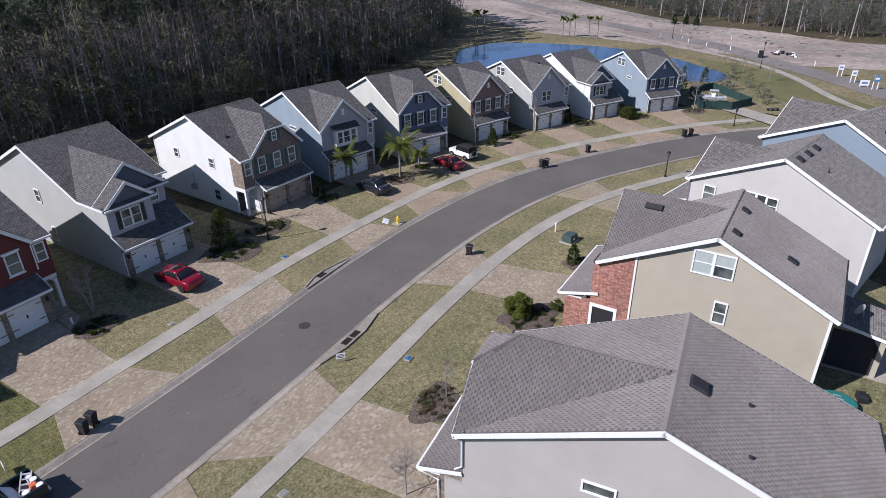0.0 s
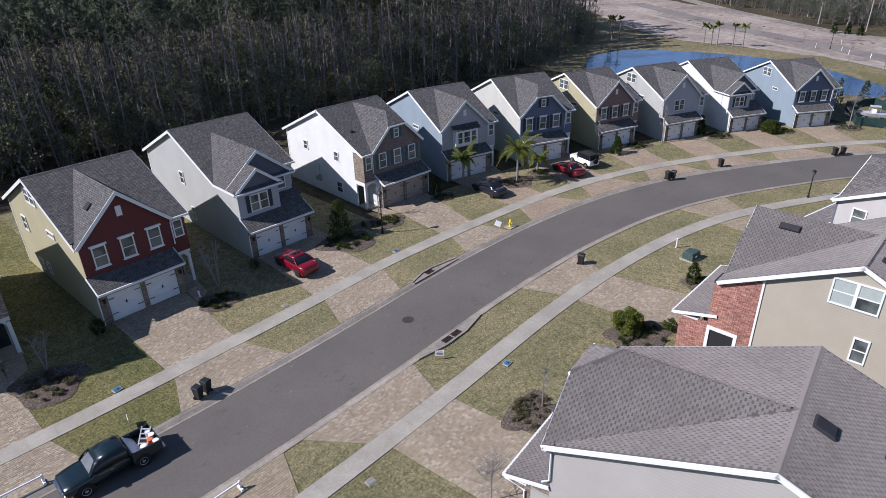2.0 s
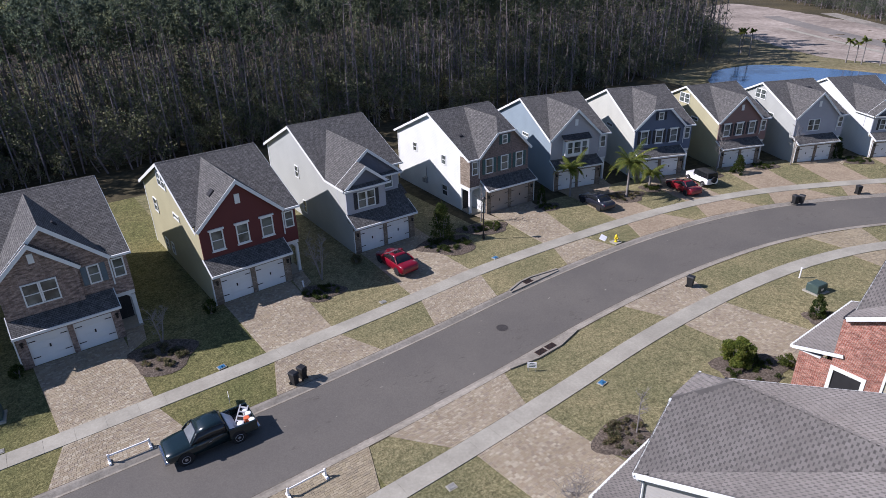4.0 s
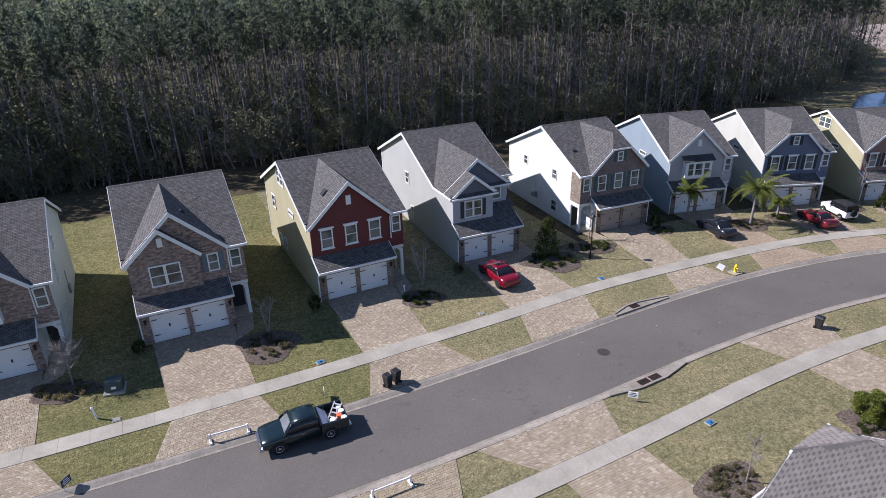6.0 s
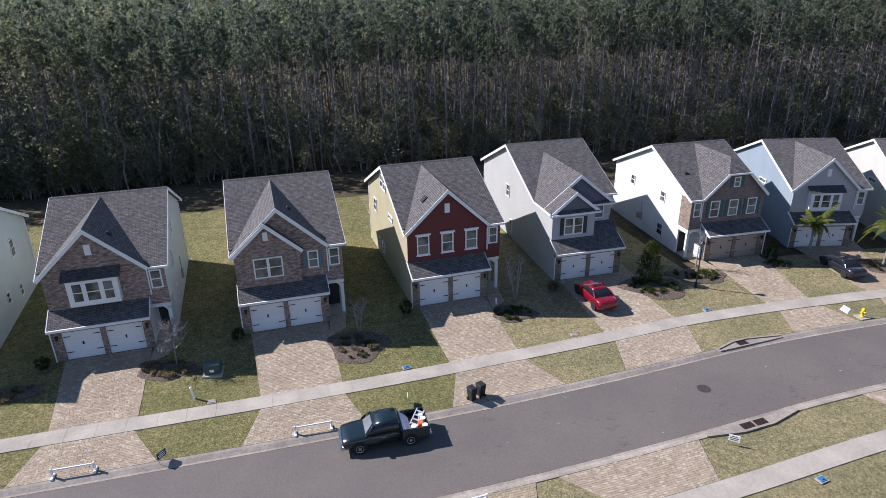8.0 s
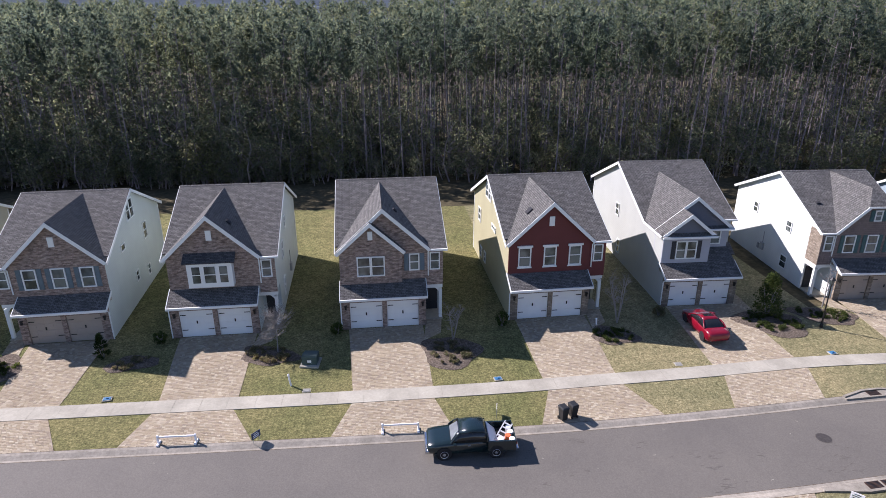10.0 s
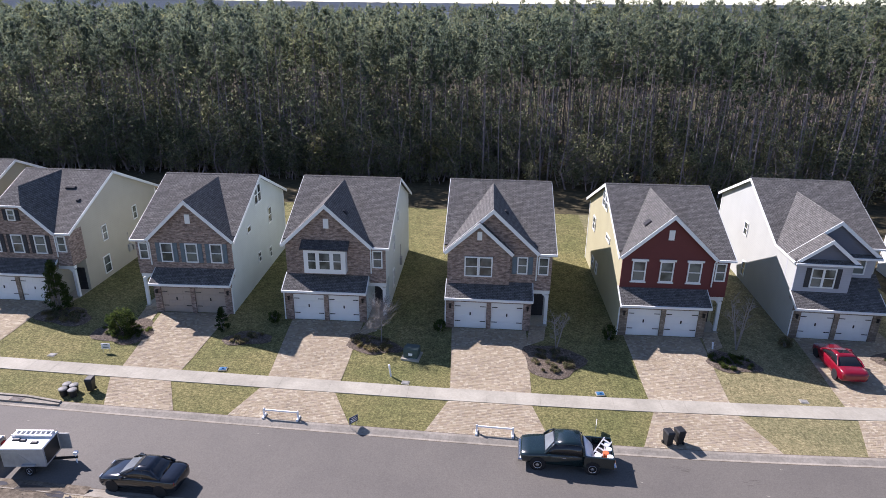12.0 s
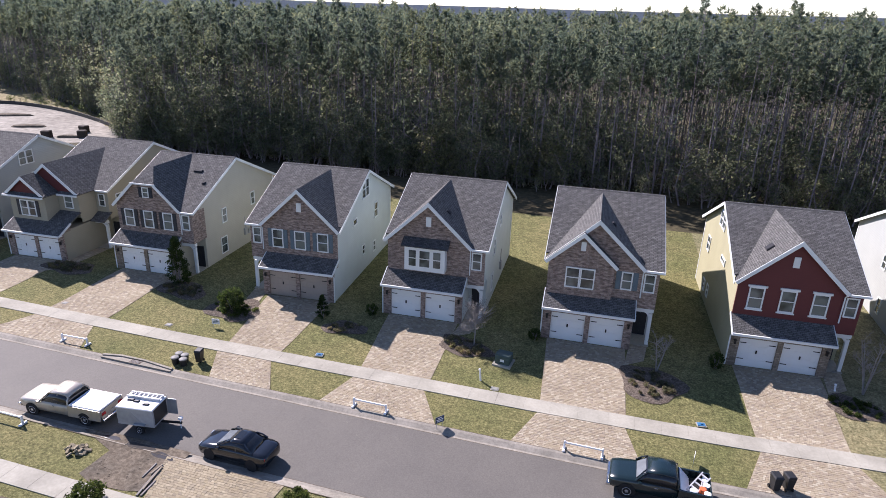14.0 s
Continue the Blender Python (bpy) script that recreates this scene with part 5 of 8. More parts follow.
# ---- small things along the street ----
BLACK_PLASTIC = plain("black_plastic", (0.018, 0.019, 0.02), 0.5, 0, 0.4, 0.2, 3)
BLUE_PLASTIC = plain("blue_plastic", (0.03, 0.14, 0.27), 0.45, 0, 0.4, 0.1, 3)
GREEN_METAL = plain("green_enamel", (0.045, 0.075, 0.065), 0.6, 0, 0.4, 0.15, 2)
YELLOW = plain("yellow_enamel", (0.75, 0.55, 0.02), 0.45, 0, 0.4, 0.1, 3)
GREY_LID = plain("grey_lid", (0.22, 0.22, 0.20), 0.7, 0, 0.3, 0.2, 4)
CAN_LID = plain("can_lid", (0.15, 0.15, 0.14), 0.6, 0, 0.3, 0.2, 4)
RUST = plain("rusty_iron", (0.085, 0.05, 0.035), 0.8, 0.2, 0.3, 0.35, 6)
MIRROR_WHITE = plain("white_enamel", (0.8, 0.8, 0.79), 0.4, 0, 0.4, 0.03, 2)


def wheelie_bin(x, y, deg, z=None):
    root = thing("wheeled_bin", "black plastic wheeled bin with a closed lid", "bin", "bins by the kerb", "", pose(x, y, lie(x, y) + 0.03 if z is None else z, 0, 0, deg))
    root.scale = (0.8, 0.8, 0.92)
    b = Mesh().hull([(-0.21, -0.24, 0.08), (0.21, -0.24, 0.08), (0.21, 0.24, 0.08), (-0.21, 0.24, 0.08)], [(-0.28, -0.32, 0.95), (0.28, -0.32, 0.95), (0.28, 0.34, 0.95), (-0.28, 0.34, 0.95)])
    part("body", b, [BLACK_PLASTIC], root)
    l = Mesh().hull([(-0.3, -0.36, 0.95), (0.3, -0.36, 0.95), (0.3, 0.36, 0.95), (-0.3, 0.36, 0.95)], [(-0.24, -0.28, 1.05), (0.24, -0.28, 1.05), (0.24, 0.32, 1.05), (-0.24, 0.32, 1.05)])
    part("lid", l, [BLACK_PLASTIC], root)
    for sx in (-1, 1):
        part("wheel", Mesh().tube([(sx * 0.2, 0.26, 0.11), (sx * 0.27, 0.26, 0.11)], [0.11, 0.11], 12), [IRON], root)
    part("handle", Mesh().tube([(-0.22, 0.4, 0.93), (0.22, 0.4, 0.93)], [0.02, 0.02], 6), [BLACK_PLASTIC], root)


for x, y, deg in ((9.45, 30.75, 20), (10.1, 31.0, -160), (-26.0, 31.3, 10), (39.65, 23.7, 15), (62.4, 27.95, -20), (70.05, 25.45, -30), (82.65, 17.3, -40), (83.5, 16.7, -45), (62.95, 27.6, 10)):
    wheelie_bin(x, y, deg)
for x, y in ((-27.4, 30.6), (-27.0, 31.1), (-26.75, 30.6), (-27.5, 31.15)):
    root = thing("round_bin", "round black can with a dull grey lid", "bin", "round cans by the kerb", "", pose(x, y, 0.03))
    part("can", Mesh().turned([(0.2, 0), (0.24, 0.42), (0.26, 0.44)], n=16), [BLACK_PLASTIC], root)
    part("lid", Mesh().turned([(0.27, 0.44), (0.27, 0.48), (0.2, 0.52), (0.05, 0.54)], n=16), [CAN_LID], root)


def barrier(x, y, deg, w=2.1):
    root = thing("barrier", "low white rail on two blocks across a drive", "barrier", "white rails at the kerb", "", pose(x, y, 0.03, 0, 0, deg))
    part("rail", Mesh().box(-w / 2, -0.03, 0.43, w / 2, 0.03, 0.52), [MIRROR_WHITE], root)
    for sx in (-1, 1):
        f = Mesh().box(sx * w / 2 - 0.05, -0.05, 0.0, sx * w / 2 + 0.05, 0.05, 0.58, 0, 0.02)
        part("post", f, [MIRROR_WHITE], root)
        part("foot", Mesh().box(sx * w / 2 - 0.07, -0.26, 0.0, sx * w / 2 + 0.07, 0.26, 0.1, 0, 0.02), [MIRROR_WHITE], root)


for x, y, deg in ((-0.35, 30.35, 0), (-13.1, 30.2, 0), (-35.7, 30.5, 2), (-32.1, 22.25, 0), (6.7, 22.45, 3)):
    barrier(x, y, deg)


def cover(x, y, w, d, mat, label, name="access_cover", z=0.05, deg=0, tray=False):
    ob = thing(name, label, "cover", "", "", pose(x, y, lie(x, y) + z - 0.02, 0, 0, deg))
    part("lid", Mesh().box(-w / 2, -d / 2, -0.05, w / 2, d / 2, 0.03, 0, 0.015), [mat], ob)
    part("collar", Mesh().box(-w / 2 - 0.05, -d / 2 - 0.05, -0.06, w / 2 + 0.05, d / 2 + 0.05, 0.0), [CONCRETE], ob)
    if tray:
        part("knob", Mesh().box(-0.06, -0.06, 0.03, 0.06, 0.06, 0.09), [mat], ob)


for x, y in ((6.2, 35.35), (-18.9, 34.85), (25.1, 19.4), (30.6, 36.9)):
    cover(x, y, 0.46, 0.34, BLUE_PLASTIC, "bright blue plastic meter lid in the grass", "meter_lid", 0.1, 10, True)
for x, y in ((19.0, 36.3), (-6.4, 34.95), (12.7, 18.1), (-41.5, 35.2), (-31.5, 35.0)):
    cover(x, y, 0.42, 0.32, GREY_LID, "pale concrete meter box lid in the grass")

mh = thing("manhole", "round iron manhole cover in the asphalt", "manhole", "", "", pose(24.2, 28.1, -0.098))
part("rim", Mesh().turned([(0.46, 0.0), (0.46, 0.006), (0.43, 0.008)], n=28), [STAIN], mh)
part("cover", Mesh().turned([(0.42, 0.006), (0.42, 0.014), (0.40, 0.016)], n=28), [plain("worn_iron", (0.055, 0.05, 0.046), 0.7, 0.2, 0.3, 0.25, 6)], mh)


def inlet(s, sgn, label, back, grates):
    """A storm inlet: the kerb swings back round a concrete pad with dark grates in it."""
    p, t = on_street(s, sgn * 3.35), TAN[int(s)]
    root = thing("storm_drain", label, "drain", "", "structure", pose(p[0], p[1], 0, 0, 0, math.degrees(math.atan2(t[1], t[0])) + (0 if sgn > 0 else 180)))
    out = [(back[0][0], -0.02), (back[-1][0], -0.02)] + back[::-1]
    part("apron", Mesh().hull([(x, y, -0.1) for x, y in out], [(x, y, 0.036) for x, y in out]), [KERB], root)
    for (ax, ay), (bx, by) in zip(back, back[1:]):
        part("kerb_stone", Mesh().beam((ax, ay, 0.11), (bx, by, 0.11), 0.16, 0.2), [KERB], root)
    for x, y in grates:
        part("frame", Mesh().box(x - 0.42, y - 0.26, -0.1, x + 0.42, y + 0.26, 0.042), [RUST], root)
        for k in range(6):
            yy = y - 0.22 + k * 0.08
            part("bar", Mesh().box(x - 0.38, yy, 0.042, x + 0.38, yy + 0.035, 0.055), [IRON], root)


inlet(street_at(24.8, 24.4)[0], -1, "concrete storm inlet with two rusty grates", [(-3.4, 0.22), (-1.1, 0.68), (1.1, 0.68), (3.4, 0.22)], [(-0.48, 0.3), (0.48, 0.3)])
inlet(street_at(29.9, 32.0)[0], 1, "concrete kerb inlet with a dark grate", [(-1.9, 0.22), (-0.3, 0.66), (0.9, 0.68), (3.6, 0.22)], [(0.3, 0.36)])
inlet(street_at(-30.2, 30.0)[0], 1, "stained concrete kerb inlet with a dark grate", [(-2.6, 0.22), (-1.3, 0.5), (0.6, 0.5), (3.0, 0.22)], [(0.1, 0.28)])

hyd = thing("fire_hydrant", "yellow fire hydrant on a small concrete pad", "hydrant", "", "", pose(41.3, 32.75, 0.02))
part("pad", Mesh().box(-0.4, -0.4, -0.1, 0.4, 0.4, 0.05), [CONCRETE], hyd)
part("barrel", Mesh().turned([(0.15, 0.05), (0.15, 0.1), (0.11, 0.12), (0.11, 0.55), (0.14, 0.57), (0.14, 0.62), (0.1, 0.72), (0.04, 0.78)], n=14), [YELLOW], hyd)
for d in ((0.2, 0), (-0.2, 0), (0, -0.22)):
    part("nozzle", Mesh().tube([(0, 0, 0.45), (d[0], d[1], 0.45)], [0.06, 0.065], 10), [YELLOW], hyd)


def street_lamp(x, y, label, h=3.6):
    root = thing("street_lamp", label, "street lamp", "street lamps", "", pose(x, y, lie(x, y)))
    part("post", Mesh().turned([(0.12, -0.1), (0.12, 0.25), (0.07, 0.35), (0.055, 1.2), (0.045, h)], n=12), [IRON], root)
    part("lantern", Mesh().turned([(0.05, h), (0.12, h + 0.05), (0.2, h + 0.42)], n=8), [GLASS], root)
    part("cap", Mesh().turned([(0.24, h + 0.42), (0.2, h + 0.48), (0.05, h + 0.62)], n=8), [IRON], root)


street_lamp(32.1, 40.5, "black lamp post beside the lawn")
street_lamp(67.0, 15.05, "black lamp post on the far curve", 2.4)
street_lamp(91.0, 12.9, "black lamp post by the side path", 2.0)


def cabinet(x, y, label, w=1.0, d=0.9, h=0.75):
    root = thing("transformer_box", label, "utility box", "", "", pose(x, y, lie(x, y), 0, 0, -6))
    part("pad", Mesh().box(-w / 2 - 0.15, -d / 2 - 0.2, -0.15, w / 2 + 0.15, d / 2 + 0.15, 0.1), [CONCRETE], root)
    part("case", Mesh().box(-w / 2, -d / 2, 0.1, w / 2, d / 2, h, 0, 0.05), [GREEN_METAL], root)
    part("hood", Mesh().hull([(-w / 2 - 0.02, -d / 2 - 0.03, h - 0.25), (w / 2 + 0.02, -d / 2 - 0.03, h - 0.25), (w / 2 + 0.02, 0.1, h - 0.25), (-w / 2 - 0.02, 0.1, h - 0.25)], [(-w / 2 - 0.02, -d / 2 + 0.05, h + 0.02), (w / 2 + 0.02, -d / 2 + 0.05, h + 0.02), (w / 2 + 0.02, 0.1, h + 0.03), (-w / 2 - 0.02, 0.1, h + 0.03)]), [GREEN_METAL], root)
    part("notice", Mesh().box(-0.14, -d / 2 - 0.012, 0.3, 0.14, -d / 2, 0.5), [MIRROR_WHITE], root, "white warning plate")


cabinet(-6.5, 38.2, "dark green electrical box on a pad in the lawn")
cabinet(46.6, 17.5, "green electrical box in the lawn by the brick house", 1.1, 0.95, 0.75)


def marker(x, y, h, label, mat=MIRROR_WHITE):
    root = thing("marker_post", label, "post", "", "", pose(x, y, lie(x, y), 4, -6, 0))
    part("pipe", Mesh().tube([(0, 0, -0.1), (0, 0, h)], [0.06, 0.06], 10), [mat], root)
    part("cap", Mesh().turned([(0.08, h), (0.08, h + 0.06), (0.03, h + 0.1)], n=10), [mat], root)


marker(-7.5, 35.6, 0.85, "white plastic pipe leaning in the grass")
marker(47.8, 19.4, 0.9, "white marker post beside the walk")
marker(14.9, 42.0, 0.5, "white spigot post in the bed")


def yard_sign(x, y, deg, face, label):
    root = thing("yard_sign", label, "sign", "", "", pose(x, y, 0.0, 0, 0, deg))
    for sx in (-0.22, 0.22):
        part("stake", Mesh().box(sx - 0.01, -0.01, -0.1, sx + 0.01, 0.01, 0.35), [plain_grey], root)
    part("board", Mesh().box(-0.3, -0.012, 0.3, 0.3, 0.012, 0.72), [face], root)
    for k, w in enumerate((0.4, 0.46, 0.3)):
        part("line", Mesh().box(-w / 2, -0.016, 0.38 + k * 0.11, w / 2, -0.012, 0.43 + k * 0.11), [GREEN_METAL if face is MIRROR_WHITE else MIRROR_WHITE], root)


SIGN_DARK = plain("navy_board", (0.03, 0.045, 0.09), 0.5)
yard_sign(22.4, 22.9, -42, MIRROR_WHITE, "small white sale board on stakes in the verge")
yard_sign(-8.6, 30.0, 50, SIGN_DARK, "small dark blue board leaning in the verge")
yard_sign(5.5, 31.4, 80, MIRROR_WHITE, "small white board on stakes behind the pickup")
yard_sign(-27.98, 35.87, 10, MIRROR_WHITE, "small white board on stakes in the lawn")
lying = thing("fallen_sign", "white board lying on the verge by the hydrant", "sign", "", "", pose(41.0, 34.0, 0.06, 18, 0, 30))
part("board", Mesh().box(-0.5, -0.3, 0, 0.5, 0.3, 0.06, 0, 0.02), [MIRROR_WHITE], lying)
part("stand", Mesh().box(-0.45, -0.28, -0.12, 0.45, -0.2, 0), [plain_grey], lying)

pile = thing("rubble_pile", "small pile of broken pavers and timber on the grass", "rubble", "", "", pose(-26.4, 21.4, 0.0))
prnd = random.Random(8)
for k in range(26):
    a = prnd.uniform(0, 6.28)
    r = 0.7 * prnd.random() ** 0.6
    m = Mesh().box(-0.14, -0.1, -0.04, 0.14, 0.1, 0.04, 0, 0.015).moved(pose(r * math.cos(a), r * math.sin(a) * 0.7, 0.05 + max(0, 0.3 - r * 0.4) * prnd.random(), prnd.uniform(-30, 30), prnd.uniform(-30, 30), prnd.uniform(0, 180)))
    part("broken_paver", m, [PAVER_GREY], pile)
for k, (x, y, deg, l) in enumerate(((-21.15, 21.0, 98, 1.7), (-21.4, 21.6, 84, 0.8))):
    solid("timber_board", Mesh().box(-l / 2, -0.045, 0.03, l / 2, 0.045, 0.08), [plain("grey_timber", (0.2, 0.17, 0.13), 0.9)], "weathered timber edging board on the earth", "board", m=pose(x, y, 0.03, 0, 0, deg))

# paved paths from the drives to the porches
for n, (kind, gx_, gy_, deg, flip, *_, size, wins) in enumerate(ROW):
    x0, y0 = lot_origin(gx_, gy_, deg, flip, size)
    m = pose(x0, y0, 0, 0, 0, deg)
    back = 3.0 if kind == "bay" else 0.0

    def at(lx, ly):
        v = m @ Vector(((W - lx if flip else lx) * size, ly * size, 0))
        return np.array((v.x, v.y))

    quads = [[at(5.95, -2.3), at(7.3, -1.3), at(7.6, 0.9 + back), at(6.38, 0.9 + back)], [at(4.9, -3.0), at(7.3, -1.3), at(5.95, -2.3), at(5.75, -0.3)]]
    if flip:
        quads = [q[::-1] for q in quads]
    drive("front_path", quads[:1], "short paved path curving to the porch", PAVER, 70 + n)

# behind the brick house: covered patio, hot tub, dish
R2 = near_houses[1]
lan = Mesh().slab([(-0.3, 18.6, 2.7), (-0.3, 14.7, 3.4), (3.3, 14.7, 3.4), (3.3, 18.6, 2.7)][::-1], 0.14)
patio_roof = R2.put("patio_roof", lan, SHINGLE_PALE, None, "shingled roof over the back patio")
R2.put("fascia", Mesh().beam((-0.3, 18.62, 2.71), (3.35, 18.62, 2.71), 0.1, 0.2), WHITE, patio_roof)
R2.put("fascia", Mesh().beam((3.32, 18.6, 2.71), (3.32, 14.8, 3.41), 0.06, 0.2), WHITE, patio_roof)
R2.put("patio_post", Mesh().box(2.95, 17.3, -0.2, 3.25, 17.6, 2.75), SID["tan"])
R2.put("patio_screen", Mesh().box(3.12, 14.75, 0.06, 3.16, 17.3, 2.8), VENT, None, "dark insect screen of the patio")
R2.put("patio_floor", Mesh().box(-0.2, 14.7, -0.3, 3.4, 18.8, 0.06), CONCRETE)
dish = Mesh().turned([(0.03, 0.0), (0.25, 0.05), (0.4, 0.14), (0.42, 0.16)], n=20).moved(pose(1.9, 16.0, 3.75, 55, 10, 0))
dp = R2.put("satellite_dish", dish, plain_grey, None, "pale grey satellite dish on the patio roof")
R2.put("mast", Mesh().tube([(1.9, 16.2, 3.05), (1.9, 16.1, 3.75)], [0.03, 0.03], 6), plain_grey, dp)
tub = thing("hot_tub", "oval teal hot tub cover on the back lawn", "hot tub", "", "", pose(34.9, -4.4, 0.1, 0, 0, -83))
TEAL = plain("teal_vinyl", (0.02, 0.17, 0.15), 0.4, 0, 0.4, 0.08, 2)
sk = Mesh().turned([(1.0, -0.3), (1.02, 0.6), (0.98, 0.62)], n=30)
sk.v = [(x * 1.05, y * 0.8, z) for x, y, z in sk.v]
part("skirt", sk, [TEAL], tub)
cv = Mesh().turned([(1.05, 0.56), (1.06, 0.68), (0.9, 0.76), (0.3, 0.8)], n=30)
cv.v = [(x * 1.05, y * 0.8, z) for x, y, z in cv.v]
part("cover", cv, [TEAL], tub)
for x, y, w in ((0.1, 0.0, 0.55), (0.05, 0.3, 0.4)):
    part("label_bar", Mesh().box(x - w / 2, y - 0.06, 0.795, x + w / 2, y + 0.06, 0.806), [plain_grey], tub)
solid("step_stool", Mesh().box(-0.35, -0.25, 0, 0.35, 0.25, 0.5, 0, 0.06), [BLACK_PLASTIC], "dark plastic step beside the hot tub", "step", m=pose(36.5, -5.7, 0.15, 0, 0, 20))

# fittings on the near roofs
R1, R3 = near_houses[0], near_houses[2]
for h in near_houses[:2]:
    h.spout([(-0.36, 0.8, EAVE - 0.08), (-0.3, 0.95, EAVE - 0.22), (-0.07, 1.12, EAVE - 0.45), (-0.07, 1.12, 3.95), (-0.12, 0.8, 3.72)])


def near_roof_vent(h, x, y, w, l, cross=None):
    """A low vent on the main roof, or on a slope of the front gable when cross is given (its height and lean)."""
    if cross:
        h.roof_vent(x, y, cross[0], w, l, 0, radians(cross[1]))
        return
    front = y < h.ry
    z = RIDGE - abs(y - h.ry) * h.main
    h.roof_vent(x, y, z, w, l, math.atan(h.main) * (1 if front else -1))


near_roof_vent(R1, 3.25, 9.99, 0.75, 0.8)
for x, y in ((3.88, 12.0), (0.94, 12.09)):
    near_roof_vent(R1, x, y, 0.14, 0.14)
near_roof_vent(R2, 2.58, 8.3, 0.5, 0.5)
near_roof_vent(R2, 6.16, 8.35, 0.5, 0.5)
near_roof_vent(R2, 4.9, 11.55, 0.5, 0.6)
for x in (3.06, 4.87, 6.66):
    near_roof_vent(R3, x, 8.62, 0.6, 0.6)

# the brick part of the tan house's side, with an arched porch opening
bk = Mesh()
bk.box(W + 0.0, 0.6, 2.65, W + 0.05, 3.2, EAVE - 0.2)
rake = [(0.8, EAVE - 0.2), (3.2, EAVE - 0.2), (3.2, EAVE - 0.2 + 2.4 * R2.main)]
bk.hull([(W, y, z) for y, z in rake], [(W + 0.05, y, z) for y, z in rake])
bk.box(W - 0.25, -1.15, -0.3, W + 0.05, 0.6, 2.7)
bk.box(W + 0.0, 0.6, -0.3, W + 0.05, 0.72, 2.65).box(W + 0.0, 2.4, -0.3, W + 0.05, 3.2, 2.65)
R2.put("brick_side", bk, BRICK_RED, None, "red brick return on the side wall")
R2.put("corner_board", Mesh().box(W, 3.2, -0.3, W + 0.07, 3.32, EAVE - 0.15 + 2.4 * R2.main), WHITE)
arch_trim = Mesh().box(W + 0.0, 0.62, -0.2, W + 0.09, 0.82, 2.4).box(W + 0.0, 2.28, -0.2, W + 0.09, 2.48, 2.4).box(W + 0.0, 0.62, 2.4, W + 0.09, 2.48, 2.65)
R2.put("porch_arch", arch_trim, WHITE, None, "white trim round the side porch opening")
# Flat black panel on the wall stands in for the porch's inner shade.
R2.put("porch_shade", Mesh().box(W + 0.0, 0.82, -0.2, W + 0.02, 2.28, 2.4), SHUTTER_BLACK, None, "black panel standing in for the shade in the side porch")

# stone return on the white house's side, and vents on the roofs along the row
row_houses[8].put("stone_side", Mesh().box(W, 1.0, 2.9, W + 0.04, 2.7, EAVE - 0.05), STONE, None, "tan stone return on the side wall")
row_houses[8].put("porch_arch", Mesh().box(W, 1.0, 0, W + 0.06, 1.25, 2.9).box(W, 2.5, 0, W + 0.06, 2.75, 2.9).box(W, 1.25, 2.5, W + 0.06, 2.5, 2.9), WHITE, None, "white side arch of the porch")


def gable_vent(n, side, up, y, w=0.5):
    """A low vent on a slope of the front gable: side -1 or 1, up 0 to 1 from eave to peak."""
    h = row_houses[n]
    k = (9.27 - EAVE) / 3.55
    x = 3.25 + side * 3.55 * (1 - up)
    h.roof_vent(x, y, EAVE + k * 3.55 * up, w, w, 0, side * math.atan(k))


row_houses[2].put("brick_return", Mesh().box(W, 1.0, 2.95, W + 0.03, 2.9, EAVE - 0.12), BRICK, None, "brown brick returned round the corner")
gable_vent(6, -1, 0.62, 2.6, 0.6)
gable_vent(4, 1, 0.66, 2.4, 0.4)
gable_vent(5, 1, 0.72, 3.0, 0.35)
gable_vent(3, 1, 0.55, 2.8, 0.4)
near_roof_vent(row_houses[8], 3.2, 6.2, 0.9, 0.4)
near_roof_vent(row_houses[8], 6.6, 4.2, 0.4, 0.3)
near_roof_vent(row_houses[12], 5.6, 6.5, 1.2, 0.4)
near_roof_vent(row_houses[2], 5.4, 6.0, 0.9, 0.3)
near_roof_vent(row_houses[2], 6.9, 4.5, 0.3, 0.3)
near_roof_vent(R2, 3.95, 3.03, 0.4, 1.15, (8.72, 44.2))

# ---- woods ----


def stem(rnd, height, r0, lean=0.4, sides=5, bends=3):
    """A tapered trunk of triangles."""
    t = np.linspace(0, 1, bends + 1)
    off = np.cumsum(np.r_[np.zeros((1, 2)), rnd.normal(size=(bends, 2)) * lean / bends], 0)
    ring = []
    for k, q in enumerate(t):
        a = np.arange(sides) * 2 * math.pi / sides
        r = r0 * (1 - 0.8 * q)
        ring.append(np.stack([off[k, 0] + r * np.cos(a), off[k, 1] + r * np.sin(a), np.full(sides, height * q)], 1))
    tri = []
    for k in range(bends):
        for i in range(sides):
            j = (i + 1) % sides
            tri += [(ring[k][i], ring[k][j], ring[k + 1][j]), (ring[k][i], ring[k + 1][j], ring[k + 1][i])]
    return np.array(tri), off, t


def needles(rnd, centre, radius, n, size):
    """A loose tuft of long narrow needle bunches."""
    d = rnd.normal(size=(n, 3))
    d /= np.linalg.norm(d, axis=1)[:, None]
    c = np.asarray(centre) + d * (radius * rnd.random((n, 1)) ** 0.6)
    a = d + rnd.normal(size=(n, 3)) * 0.5 + [0, 0, 0.35]
    a /= np.linalg.norm(a, axis=1)[:, None]
    b = np.cross(a, rnd.normal(size=(n, 3)))
    b /= np.linalg.norm(b, axis=1)[:, None]
    s = size * rnd.uniform(0.6, 1.4, (n, 1))
    return np.stack([c + a * s * 1.5, c - a * s * 0.7 + b * s * 0.4, c - a * s * 0.7 - b * s * 0.4], 1)


